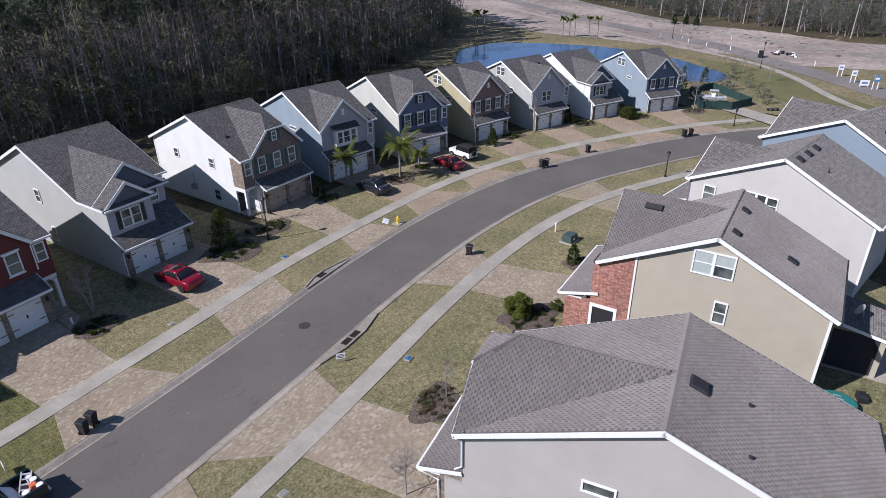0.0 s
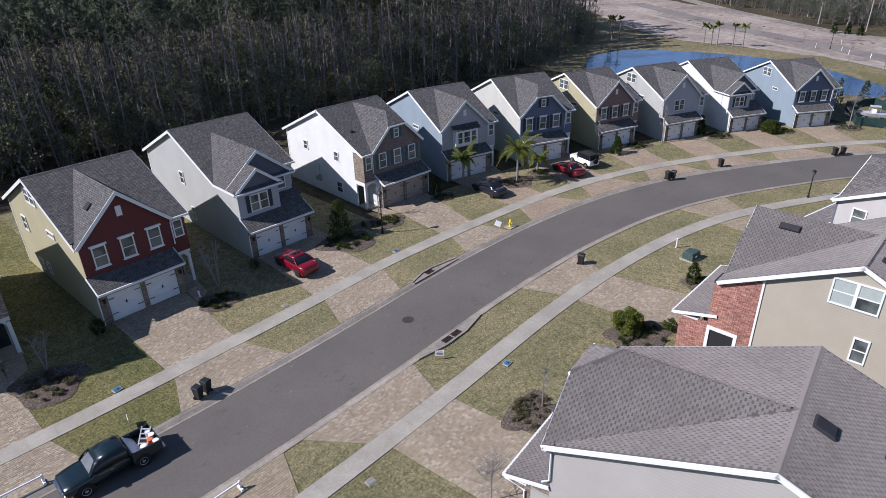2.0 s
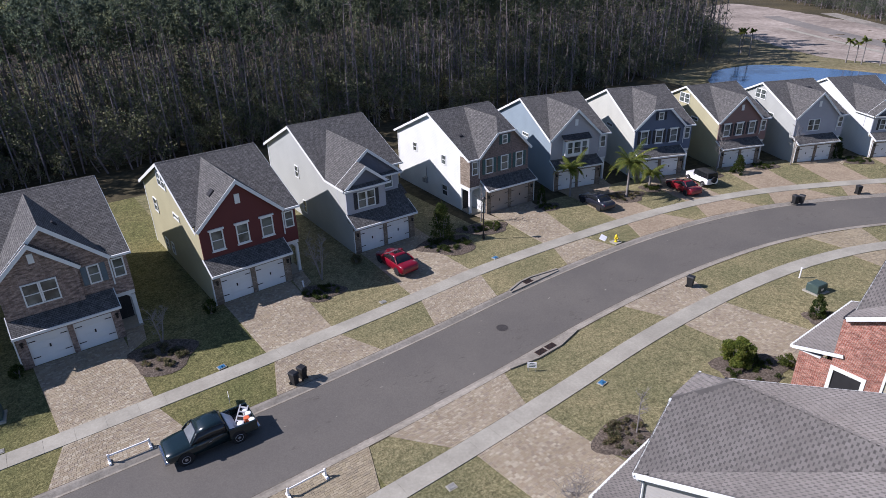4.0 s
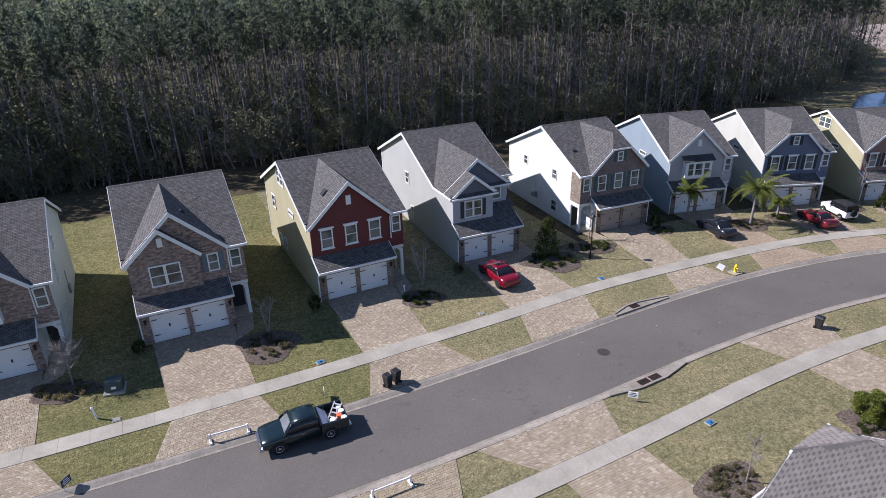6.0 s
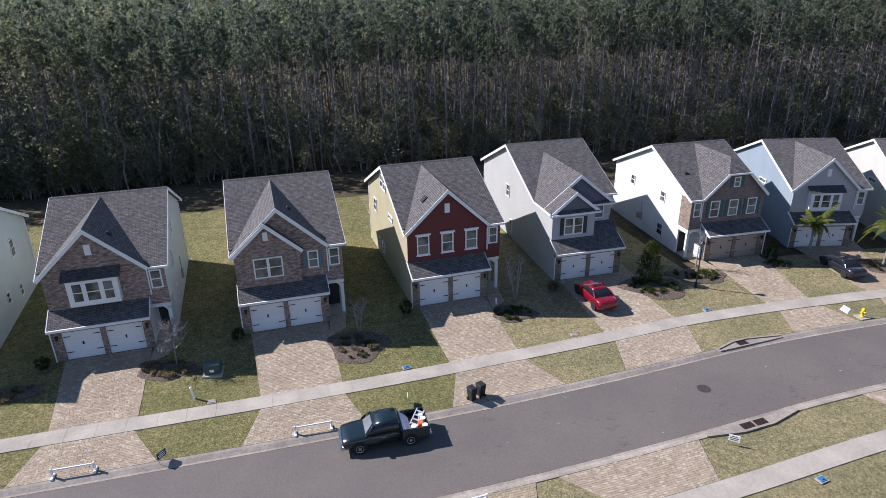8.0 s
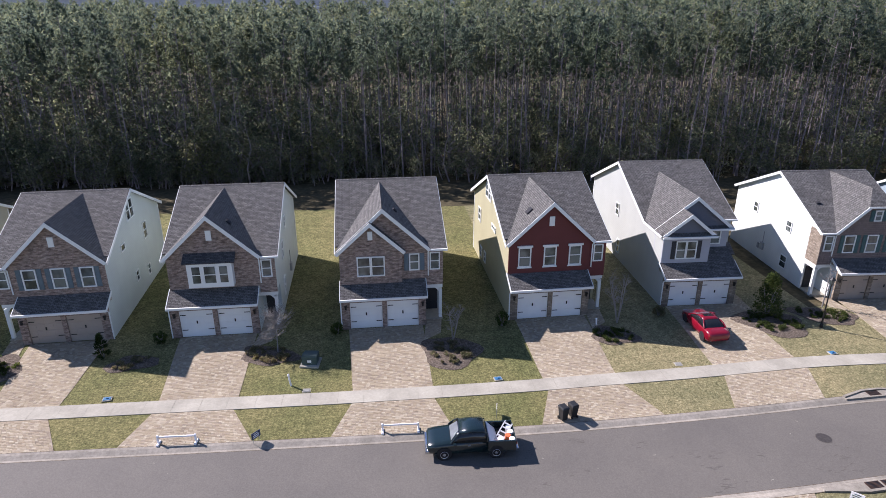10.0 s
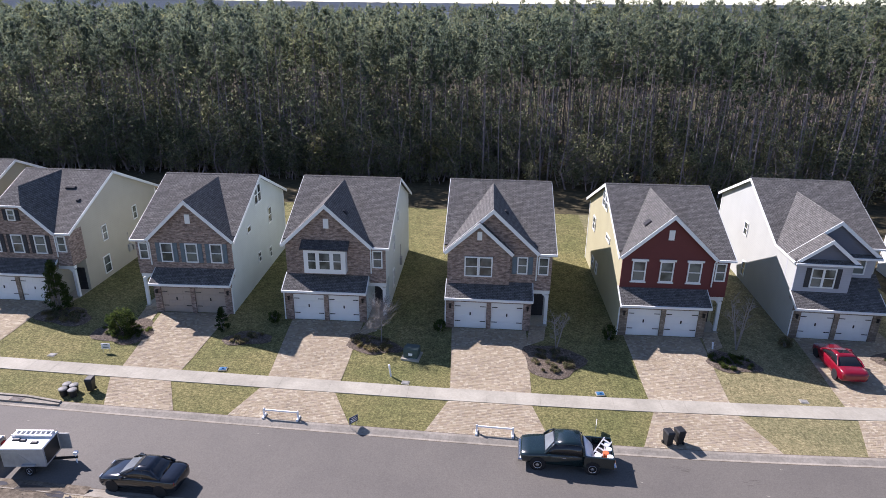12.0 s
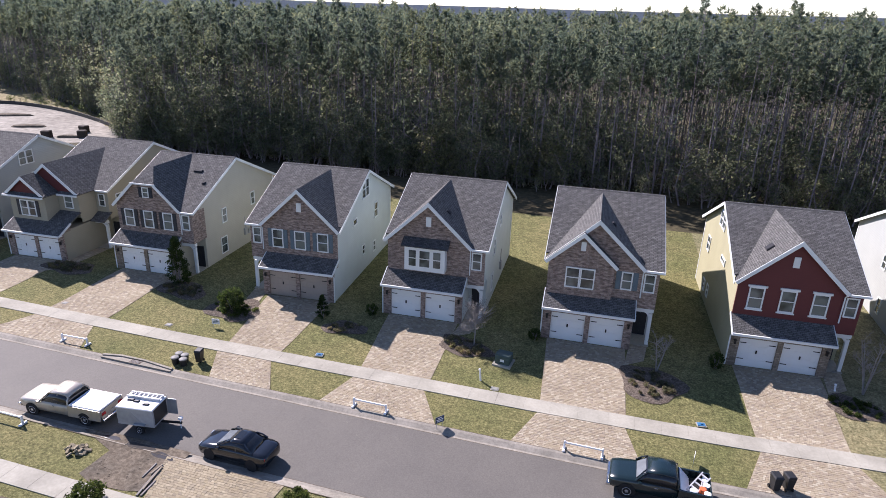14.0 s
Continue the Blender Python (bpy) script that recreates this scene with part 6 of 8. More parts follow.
def pine(seed, height, clumps, per, size, puff=0.27):
    """A slim plantation pine: bare stem, dead stubs, narrow open crown."""
    rnd = np.random.default_rng(seed)
    trunk, off, t = stem(rnd, height, 0.07 + 0.0018 * height, 0.5)
    wood, leaf = [trunk], []
    lo = rnd.uniform(0.68, 0.82)
    for k in range(clumps):
        q = lo + (1 - lo) * ((k + rnd.random()) / clumps)
        wide = 1.55 * (1 - (q - lo) / (1 - lo)) ** 0.6 + 0.35
        ang, r = rnd.uniform(0, 2 * math.pi), wide * rnd.uniform(0.25, 1.0)
        base = np.array([np.interp(q, t, off[:, 0]), np.interp(q, t, off[:, 1]), height * q])
        tip = base + np.array([math.cos(ang) * r, math.sin(ang) * r, 0.35 * r])
        leaf.append(needles(rnd, tip, puff * rnd.uniform(0.75, 1.25), per, size))
        if k % 2 == 0:
            s = np.array([0, 0, 0.035])
            wood.append(np.array([(base - s, base + s, tip)]))
    for k in range(clumps // 5):
        q = rnd.uniform(0.3, lo)
        a, r = rnd.uniform(0, 2 * math.pi), rnd.uniform(0.3, 1.1)
        leaf.append(needles(rnd, (np.interp(q, t, off[:, 0]) + r * math.cos(a), np.interp(q, t, off[:, 1]) + r * math.sin(a), height * q), 0.5, per // 2, size))
    for k in range(12):
        q = rnd.uniform(0.2, lo)
        base = np.array([np.interp(q, t, off[:, 0]), np.interp(q, t, off[:, 1]), height * q])
        ang, r = rnd.uniform(0, 2 * math.pi), rnd.uniform(0.5, 1.5)
        tip = base + np.array([math.cos(ang) * r, math.sin(ang) * r, -0.1])
        wood.append(np.array([(base - [0, 0, 0.03], base + [0, 0, 0.03], tip)]))
    return np.concatenate(wood), np.concatenate(leaf)


def broadleaf(seed, height, clumps, per, size):
    """A scraggy understorey tree."""
    rnd = np.random.default_rng(seed)
    trunk, off, t = stem(rnd, height * 0.8, 0.09, 0.9)
    leaf, wood = [], [trunk]
    for k in range(clumps):
        q = rnd.uniform(0.2, 1.0)
        ang, r = rnd.uniform(0, 2 * math.pi), height * 0.28 * rnd.random() ** 0.5
        tip = np.array([math.cos(ang) * r, math.sin(ang) * r, height * q])
        base = np.array([0, 0, height * q * 0.7])
        leaf.append(tufts(rnd, tip, 0.7, per, size, 0.8))
        wood.append(np.array([(base - [0, 0, 0.03], base + [0, 0, 0.03], tip)]))
    return np.concatenate(wood), np.concatenate(leaf)


def scatter(templates, spots, rnd, lo=0.9, hi=1.1):
    """Copies of the templates laid down at the spots, as arrays of wood and leaf triangles."""
    wood, leaf = [], []
    for x, y, z in spots:
        w, l = templates[rnd.integers(len(templates))]
        a, s = rnd.uniform(0, 2 * math.pi), rnd.uniform(lo, hi)
        m = np.array([[math.cos(a), -math.sin(a), 0], [math.sin(a), math.cos(a), 0], [0, 0, 1]]) * s
        wood.append(w @ m.T + [x, y, z])
        leaf.append(l @ m.T + [x, y, z])
    return np.concatenate(wood), np.concatenate(leaf)


def woods(name, label, templates, spots, seed, leafmat, lo=0.9, hi=1.1):
    rnd = np.random.default_rng(seed)
    w, l = scatter(templates, spots, rnd, lo, hi)
    me = triangles(name, np.concatenate([w, l]), np.r_[np.zeros(len(w)), np.ones(len(l))], [BARK, leafmat])
    return tagged(new(name, me), label, "woods", kind="stuff")


def forest_edge(x):
    """Where the woods begin behind the gardens."""
    pts = [(-230, 150), (-150, 125), (-125, 116), (-100, 104), (-88, 92), (-78, 84), (-40, 84), (0, 84.5), (40, 82), (70, 79), (100, 78), (130, 84), (165, 104), (230, 150)]
    return float(np.interp(x, [p[0] for p in pts], [p[1] for p in pts]))


frnd = np.random.default_rng(11)
FINE = [pine(100 + k, frnd.uniform(16.5, 21.0), 44, 24, 0.15) for k in range(10)]
COARSE = [pine(200 + k, frnd.uniform(16.0, 20.8), 34, 13, 0.235, 0.33) for k in range(10)]
FAR = [pine(300 + k, frnd.uniform(16.0, 20.0), 20, 7, 0.36, 0.42) for k in range(8)]
BUSHY = [broadleaf(400 + k, frnd.uniform(3.0, 7.5), 28, 15, 0.13) for k in range(8)]

edge_meshes = []
for k, (w, l) in enumerate(FINE):
    edge_meshes.append((triangles("trunk", w, np.zeros(len(w)), [BARK]), triangles("crown", l, np.zeros(len(l)), [PINE])))
count = 0
rest = []
for row in range(8):
    x = -190.0 + row * 0.7
    while x < 150:
        px_, py_ = x + frnd.normal() * 0.6, forest_edge(x) + 1.2 + row * 3.2 + frnd.normal() * 0.9
        if row < 3 and count < 290 and -75 < px_ < 120:
            root = thing("pine_tree", "slim pine with a bare trunk and small open crown", "tree", "pines at the edge of the woods", "", pose(px_, py_, 0.1, frnd.normal() * 1.2, frnd.normal() * 1.2, frnd.uniform(0, 360)))
            root.scale = (1, 1, frnd.uniform(0.88, 1.14) * (1.09 if px_ > 0 else 1.03))
            t_me, c_me = edge_meshes[frnd.integers(len(edge_meshes))]
            part("trunk", t_me, None, root)
            part("crown", c_me, None, root)
            count += 1
        else:
            rest.append((px_, py_, 0.1))
        x += frnd.uniform(1.15, 2.5) * (1.5 if row < 2 else 1.0)
woods("pine_woods", "dense stand of slim dark pines behind the houses", COARSE, rest, 5, PINE, 0.82, 1.15)
deep = []
for k in range(1300):
    x = frnd.uniform(-200, 170)
    deep.append((x, forest_edge(x) + 26 + 34 * frnd.random(), 0.1))
for k in range(2700):
    x = frnd.uniform(-260, 330)
    y = forest_edge(x) + 55 + 300 * frnd.random() ** 1.3
    if abs(x) < 0.85 * y + 60:
        deep.append((x, y, 0.1 + min(max((x + 60) * 0.03, 0.0), 4.0) * min(max((y - 100) / 60, 0.0), 1.0)))
woods("deep_woods", "pine crowns stretching away to the horizon", FAR, deep, 6, PINE, 0.82, 1.22)
under = []
for k in range(1250):
    x = frnd.uniform(-190, 150)
    under.append((x, forest_edge(x) - 0.5 + 26 * frnd.random() ** 1.4, 0.0))
middle = []
for k in range(480):
    x = frnd.uniform(-190, 150)
    middle.append((x, forest_edge(x) + 2 + 44 * frnd.random(), 0.0))
for k in range(650):
    x = frnd.uniform(-125, -8)
    under.append((x, forest_edge(x) - 1.5 + 9 * frnd.random(), 0.0))
for k in range(620):
    x = frnd.uniform(-125, -5)
    if frnd.random() < 0.35 + 0.65 * min(max((-15 - x) / 35, 0.0), 1.0):
        middle.append((x, forest_edge(x) + 0.5 + 16 * frnd.random() ** 1.3, 0.0))
woods("understorey", "scraggy young trees under the pines", BUSHY, middle, 8, SHRUB, 1.4, 2.2)
woods("undergrowth", "tangled grey-green undergrowth along the edge of the woods", BUSHY, under, 7, SHRUB, 0.5, 1.6)

# the far woods as low uneven banks
bank = Mesh()
for k, (dist, h0) in enumerate(((520, 17), (760, 19), (1150, 22), (1800, 26), (2900, 32))):
    pts = [(math.sin(a) * dist, math.cos(a) * dist, h0 + 7.5 * math.exp(-((a - 0.35) / 0.3) ** 2) + 1.6 * noise.noise((a * 30 * (k + 1), k, 0)) + 0.8 * noise.noise((a * 160, k, 3))) for a in np.linspace(-1.25, 2.3, 420)]
    for p, q in zip(pts, pts[1:]):
        bank.face([(p[0], p[1], -1), (p[0], p[1], p[2]), (q[0], q[1], q[2]), (q[0], q[1], -1)])
        bank.face([(p[0], p[1], p[2]), (p[0] * 1.12, p[1] * 1.12, p[2] - 0.5), (q[0] * 1.12, q[1] * 1.12, q[2] - 0.5), (q[0], q[1], q[2])])
# Blue-grey tone and a faint emission stand in for haze over these banks.
HAZED_WOOD = ground_mix("hazed_far_woods", [(0.3, (0.14, 0.165, 0.185)), (0.5, (0.19, 0.215, 0.235)), (0.72, (0.25, 0.275, 0.295))], 0.3, (0.7, 0.75, 0.8), (1.1, 1.1, 1.1), 0.01, 0.95, 0.8, 1.0)
_fb = HAZED_WOOD.node_tree.nodes["Principled BSDF"]
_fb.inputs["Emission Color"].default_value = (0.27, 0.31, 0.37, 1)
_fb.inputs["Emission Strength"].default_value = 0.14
solid("backdrop", bank, [HAZED_WOOD], "line of distant woods on the horizon, haze painted into colour and glow", "woods", kind="structure")

# ---- pond, building site and fields beyond the bend ----


def sheet(name, pts, z, mat, label, category, kind="structure", wob=0.0, seed=1):
    """A flat patch of ground with a smooth, slightly uneven outline."""
    line = spline(pts + [pts[0]], 1.5)
    m = Mesh()
    out = [(p.x + wob * noise.noise((p.x * 0.3, p.y * 0.3, seed)), p.y + wob * noise.noise((p.y * 0.3, p.x * 0.3, seed + 5)), z) for p in line[:-1]]
    m.face(out)
    return solid(name, m, [mat], label, category, kind=kind)


def ribbon(name, pts, w, z, mat, label, category):
    m, line = Mesh(), spline(pts, 2.0)
    for p, q in zip(line, line[1:]):
        d = (q - p).normalized()
        n = Vector((-d.y, d.x, 0)) * w / 2
        m.face([(*(p - n).xy, z), (*(q - n).xy, z), (*(q + n).xy, z), (*(p + n).xy, z)])
    return solid(name, m, [mat], label, category, kind="structure")


sheet("earth_patch", [(-27.6, 23.15), (-24.4, 23.3), (-20.6, 23.35), (-20.2, 22.75), (-20.75, 21.6), (-20.7, 19.85), (-22.4, 19.8), (-24.9, 19.82), (-24.6, 21.2), (-25.3, 22.3)], 0.02, DUG, "bare dug earth beside the kerb", "ground", wob=0.22, seed=81)
for x, y, rx, ry, rot, seed in ((-23.6, 22.85, 0.9, 0.22, 4, 83), (-21.9, 22.6, 0.75, 0.2, -6, 84), (-25.6, 22.95, 0.7, 0.14, 3, 86)):
    blob("puddle", x, y, rx, ry, rot, WET, "wet muddy puddle in the dug earth", "puddle", seed, 0.028, 0.002)
prnd = random.Random(87)
clods = Mesh()
for k in range(90):
    x, y, r = prnd.uniform(-24.6, -20.9), prnd.uniform(19.9, 22.6), prnd.uniform(0.015, 0.035)
    n0 = len(clods.v)
    clods.turned([(r, -0.02), (r * 0.8, 0.45 * r), (r * 0.25, 0.7 * r)], n=6)
    clods.moved(pose(x, y, 0.02, 0, 0, prnd.uniform(0, 360)) @ Matrix.Diagonal((1.5, 0.8, 1, 1)), n0)
tagged(solid("earth_clods", clods, [DUG], "loose clods of dug earth", "earth"), kind="stuff")
for ax, ay, bx, by, w in ((-21.35, 21.95, -21.05, 19.75, 0.1), (-21.75, 22.0, -21.7, 20.9, 0.07), (-20.9, 20.9, -20.85, 19.8, 0.08)):
    lath = thing("timber_board", "weathered timber board lying on the dug earth", "board", "boards on the dug earth", "", pose(0, 0, 0.05))
    part("board", Mesh().beam((ax, ay, 0.02), (bx, by, 0.02), w, 0.05), [TWIG], lath)

WATER, _wnt, _wb = shader("pond_water", (0.025, 0.07, 0.15), 0.12, 0, 0.5)
bump(_wnt, _wb, noisy(_wnt, 1.4, 3), 0.12, 0.05)
FIELD = ground_mix("dry_field", [(0.3, (0.10, 0.09, 0.05)), (0.5, (0.18, 0.16, 0.095)), (0.72, (0.28, 0.25, 0.16))], 1.5, (0.78, 0.82, 0.7), (1.12, 1.05, 1.0), 0.07)
SITE = ground_mix("graded_earth", [(0.3, (0.20, 0.17, 0.14)), (0.5, (0.31, 0.27, 0.23)), (0.75, (0.44, 0.40, 0.35))], 0.6, (0.68, 0.66, 0.64), (1.12, 1.1, 1.08), 0.06)

sheet("field", [(98, 18), (100, 60), (106, 84), (135, 96), (175, 110), (176, 70), (160, 30), (150, -10), (120, -30), (104, -20)], 0.16, FIELD, "dry winter grass round the pond", "field", wob=1.0)
sheet("meadow", [(104, 4), (112, 14), (121, 20), (134, 29), (131, 18), (118, 4), (108, -4)], 0.175, GREEN, "mown green slope between path and pond", "grass", wob=0.4)
sheet("graded_site", [(167, 101), (149, 73), (147, 52), (142, 24), (138, 10), (150, -25), (180, -40), (170, 0), (176, 22), (184, 50), (214, 96), (240, 150), (205, 140)], 0.18, SITE, "bare graded earth of a building site", "earth", wob=1.5, seed=3)
sheet("pond_bank", [(110.5, 73), (116.5, 76), (125, 76), (132, 73), (137, 61), (138.8, 47), (134.5, 33), (128, 25), (123, 19.6), (116, 19.2), (112.5, 25), (108.5, 38), (103.5, 52), (102.5, 63), (105.5, 70)], 0.19, SCRUB, "muddy grass bank round the pond", "bank", wob=0.6)
sheet("pond_water", [(112, 72), (116.6, 74.5), (124, 74.5), (130.5, 71.5), (135.5, 60), (137.2, 47), (133, 34), (127, 26), (122.5, 20.8), (117, 20.5), (114, 25), (110, 38), (105, 52), (104, 62), (107, 69)], 0.20, WATER, "still blue pond behind the houses", "pond", wob=0.3)
DUSTY = ground_mix("dusty_asphalt", [(0.3, (0.15, 0.14, 0.125)), (0.5, (0.20, 0.187, 0.168)), (0.7, (0.25, 0.235, 0.21))], 3.0, (0.8, 0.8, 0.8), (1.1, 1.08, 1.05), 0.1)
ribbon("side_road", [(210, 118), (175, 70), (152, 31), (138, 15), (128, 3.5), (117, -7), (108, -18), (103, -32)], 5.6, 0.20, DUSTY, "dusty grey road past the building site", "road")
ribbon("side_path", [(186, 100), (168, 73), (152, 47), (144.5, 34), (140, 25.6), (135.3, 18.8), (130, 13.4), (124, 9), (113, 2.4), (107.5, -2.6), (101, -12)], 1.6, 0.215, CONCRETE, "pale concrete path along the side road", "footpath")
ribbon("site_track", [(230, 110), (200, 75), (172, 35), (158, 10), (150, -20)], 5.0, 0.195, SAND, "pale sandy track across the building site", "track")
ribbon("entry_drive", [(100.5, 16.5), (96, 9.0), (92.4, 4.0)], 3.6, 0.215, CONCRETE, "pale concrete drive to the fenced yard", "driveway")

# debris and spoil on the site
spoil = Mesh()
srnd = random.Random(12)
for k in range(60):
    t = srnd.random()
    x, y = 150 + 30 * srnd.random() + 20 * t, 5 + 85 * t
    a, r = srnd.uniform(0, 3.14), srnd.uniform(0.2, 0.7)
    spoil.moved(pose(0, 0, 0))
    n0 = len(spoil.v)
    spoil.turned([(r, 0), (r * 0.7, 0.18 * r), (r * 0.2, 0.32 * r)], n=7)
    spoil.moved(pose(x, y, 0.15, 0, 0, srnd.uniform(0, 360)) @ Matrix.Diagonal((1.8, 0.7, 1, 1)), n0)
tagged(solid("spoil_heaps", spoil, [DIRT], "low dark heaps of spoil scattered on the site", "earth"), kind="stuff")


def pole(x, y, h, label):
    root = thing("utility_pole", label, "pole", "utility poles", "", pose(x, y, 0.15))
    part("shaft", Mesh().tube([(0, 0, -0.2), (0, 0, h)], [0.15, 0.11], 8), [CONCRETE], root)
    part("crossarm", Mesh().box(-1.2, -0.08, h - 0.9, 1.2, 0.08, h - 0.72), [TWIG], root)


for x, y, h in ((176.6, 20, 8.8), (184.6, 41, 9.5), (191.8, 54, 5.5), (175, 5.4, 7.5), (187, 30.8, 5.0), (179.5, 17, 6.0)):
    pole(x, y, h, "tall pale utility pole before the far woods")

far_spots, scrub_spots = [], []
lrnd = np.random.default_rng(21)
for k in range(400):
    y = lrnd.uniform(-70, 175)
    edge = np.interp(y, [-70, -1, 20, 52, 97, 130, 175], [168, 176, 182, 192, 224, 250, 280])
    far_spots.append((edge + 4 + 70 * lrnd.random() ** 1.4, y, 0.1))
for k in range(420):
    y = lrnd.uniform(-60, 150)
    edge = np.interp(y, [-70, -1, 20, 52, 97, 130, 175], [168, 176, 182, 192, 224, 250, 280])
    scrub_spots.append((edge + 14 * lrnd.random(), y, 0.1))
woods("far_pines", "line of pines beyond the building site", COARSE[:4], far_spots, 22, PINE, 0.8, 1.1)
woods("far_scrub", "scrub along the foot of the far pines", BUSHY, scrub_spots, 23, SHRUB, 0.5, 1.7)
reeds = [(x, y, 0.1) for x, y in ((112, 20), (110.6, 24), (113, 29), (120, 19.2), (124, 20), (109, 40), (118, 77), (126, 77.5), (104, 76), (108, 80), (112, 79), (100, 70), (96, 66))]
woods("pond_scrub", "rough shrubs on the banks of the pond", BUSHY, reeds, 24, SHRUB, 0.25, 0.6)

for k, (x, y, h) in enumerate(((144, 62.6, 4.2), (144.3, 59.7, 4.6), (145.8, 56.8, 4.4), (145.2, 61.4, 3.8), (137, 82.5, 5), (138.2, 80.6, 5.2), (139.5, 83.4, 4.8), (146.5, 54.9, 4.5))):
    palm(x, y, h, "newly planted palm beside the pond", 90 + k, 9, 1.1)
for k, (x, y) in enumerate(((150.5, 44), (143, 33), (136.5, 25.5), (131.0, 23.2), (127, 18.8), (120.5, 13.4))):
    bare_tree(x, y, 3.6, "bare roadside sapling by the pond path", 110 + k, 0.35, 12)
for k, (x, y, r, h) in enumerate(((106.8, 24.4, 0.8, 4.0), (110.7, 21.9, 0.8, 3.4))):
    shrub(x, y, r, h, SHRUB, "young grey-green evergreen beside the fence", 120 + k, 500, 0.16, True)
for k, (x, y) in enumerate(((110.8, 17.6), (114.5, 15.6), (112.6, 19.0), (104.6, 11.2), (108.2, 12.6))):
    shrub(x, y, 0.8, 2.4, SHRUB, "thin grey-green young tree beside the fence", 130 + k, 190, 0.13)

# fenced yard with a boat
FENCE = plain("green_mesh", (0.022, 0.05, 0.046), 0.7, 0, 0.2, 0.15, 1)
fence = thing("mesh_fence", "dark green screened fence round a small yard", "fence", "", "", pose(0, 0, 0.15))
corners = [(97.2, 19.2), (98.6, 14.9), (102.8, 13.0), (109.8, 20.2), (105.0, 22.6)]
for (ax, ay), (bx, by) in zip(corners, corners[1:] + corners[:1]):
    part("screen", Mesh().beam((ax, ay, 1.2), (bx, by, 1.2), 0.04, 1.15), [FENCE], fence)
    n = max(2, int(math.hypot(bx - ax, by - ay) / 2.4))
    for k in range(n):
        x, y = ax + (bx - ax) * k / n, ay + (by - ay) * k / n
        part("post", Mesh().tube([(x, y, -0.2), (x, y, 1.3)], [0.05, 0.05], 6), [FENCE], fence)
BOAT_GREY = plain("boat_gelcoat", (0.42, 0.43, 0.43), 0.4)
boat = thing("boat", "white open boat with a canopy frame on blocks", "boat", "", "", pose(100.7, 18.2, 0.75, 0, 0, -72))
hull = Mesh()
st = [(-2.6, 0.05, 0.75), (-2.0, 0.55, 0.3), (-1.0, 0.85, 0.05), (1.0, 0.9, 0.0), (2.3, 0.85, 0.05)]
rings = [[(x, -w, 0.85), (x, -w * 0.8, z + 0.25), (x, 0, z), (x, w * 0.8, z + 0.25), (x, w, 0.85)] for x, w, z in st]
for r0, r1 in zip(rings, rings[1:]):
    for i in range(4):
        hull.face([r0[i], r1[i], r1[i + 1], r0[i + 1]])
    hull.face([r0[0], r0[4], r1[4], r1[0]])
hull.face(rings[-1])
boat.scale = (0.85, 0.85, 0.7)
part("hull", hull, [BOAT_GREY], boat)
part("console", Mesh().box(-0.3, -0.3, 0.85, 0.4, 0.3, 1.6, 0, 0.08), [MIRROR_WHITE], boat)
for x, y in ((-0.6, -0.6), (-0.6, 0.6), (0.9, -0.6), (0.9, 0.6)):
    part("canopy_leg", Mesh().tube([(x, y, 0.85), (x * 0.9, y * 0.9, 2.1)], [0.03, 0.03], 6), [plain_grey], boat)
part("canopy", Mesh().box(-0.6, -0.6, 2.1, 0.9, 0.6, 2.16, 0, 0.03), [BOAT_GREY], boat)
for x in (-1.2, 1.4):
    part("block", Mesh().box(x - 0.2, -0.5, -0.65, x + 0.2, 0.5, 0.12), [TWIG], boat)
SIGN_BLUE = plain("blue_board", (0.10, 0.22, 0.36), 0.5)


def board(x, y, w, h, up, mat, label, deg=-60):
    root = thing("sign_board", label, "sign", "boards by the side road", "", pose(x, y, 0.15, 0, 0, deg))
    for sx in (-0.4, 0.4):
        part("post", Mesh().box(sx * w - 0.05, -0.05, -0.2, sx * w + 0.05, 0.05, up + h), [MIRROR_WHITE], root)
    part("board", Mesh().box(-w / 2, -0.08, up, w / 2, -0.05, up + h), [mat], root)
    part("bar", Mesh().box(-w * 0.3, -0.1, up + h * 0.35, w * 0.3, -0.08, up + h * 0.65), [SIGN_BLUE if mat is MIRROR_WHITE else MIRROR_WHITE], root)


board(131, 3.8, 0.9, 0.9, 1.2, MIRROR_WHITE, "white board with a blue bar on posts")
board(126.9, 1.5, 0.9, 0.9, 1.2, MIRROR_WHITE, "white board with a blue bar beside the road")
board(123.4, -1.9, 1.0, 1.0, 1.3, SIGN_BLUE, "blue board with a white bar beside the road")
board(124.6, -0.3, 1.5, 0.9, 0.25, MIRROR_WHITE, "wide low white board beside the road")
toilet = thing("roadside_bin", "dark lidded waste bin at the roadside", "bin", "", "", pose(141.9, 18.6, 0.18, 0, 0, 20))
toilet.scale = (0.7, 0.7, 0.6)
part("body", Mesh().box(-0.6, -0.6, 0, 0.6, 0.6, 2.1, 0, 0.05), [BLACK_PLASTIC], toilet)
part("roof", Mesh().hull([(-0.65, -0.65, 2.1), (0.65, -0.65, 2.1), (0.65, 0.65, 2.1), (-0.65, 0.65, 2.1)], [(-0.4, -0.4, 2.3), (0.4, -0.4, 2.3), (0.4, 0.4, 2.3), (-0.4, 0.4, 2.3)]), [BLACK_PLASTIC], toilet)

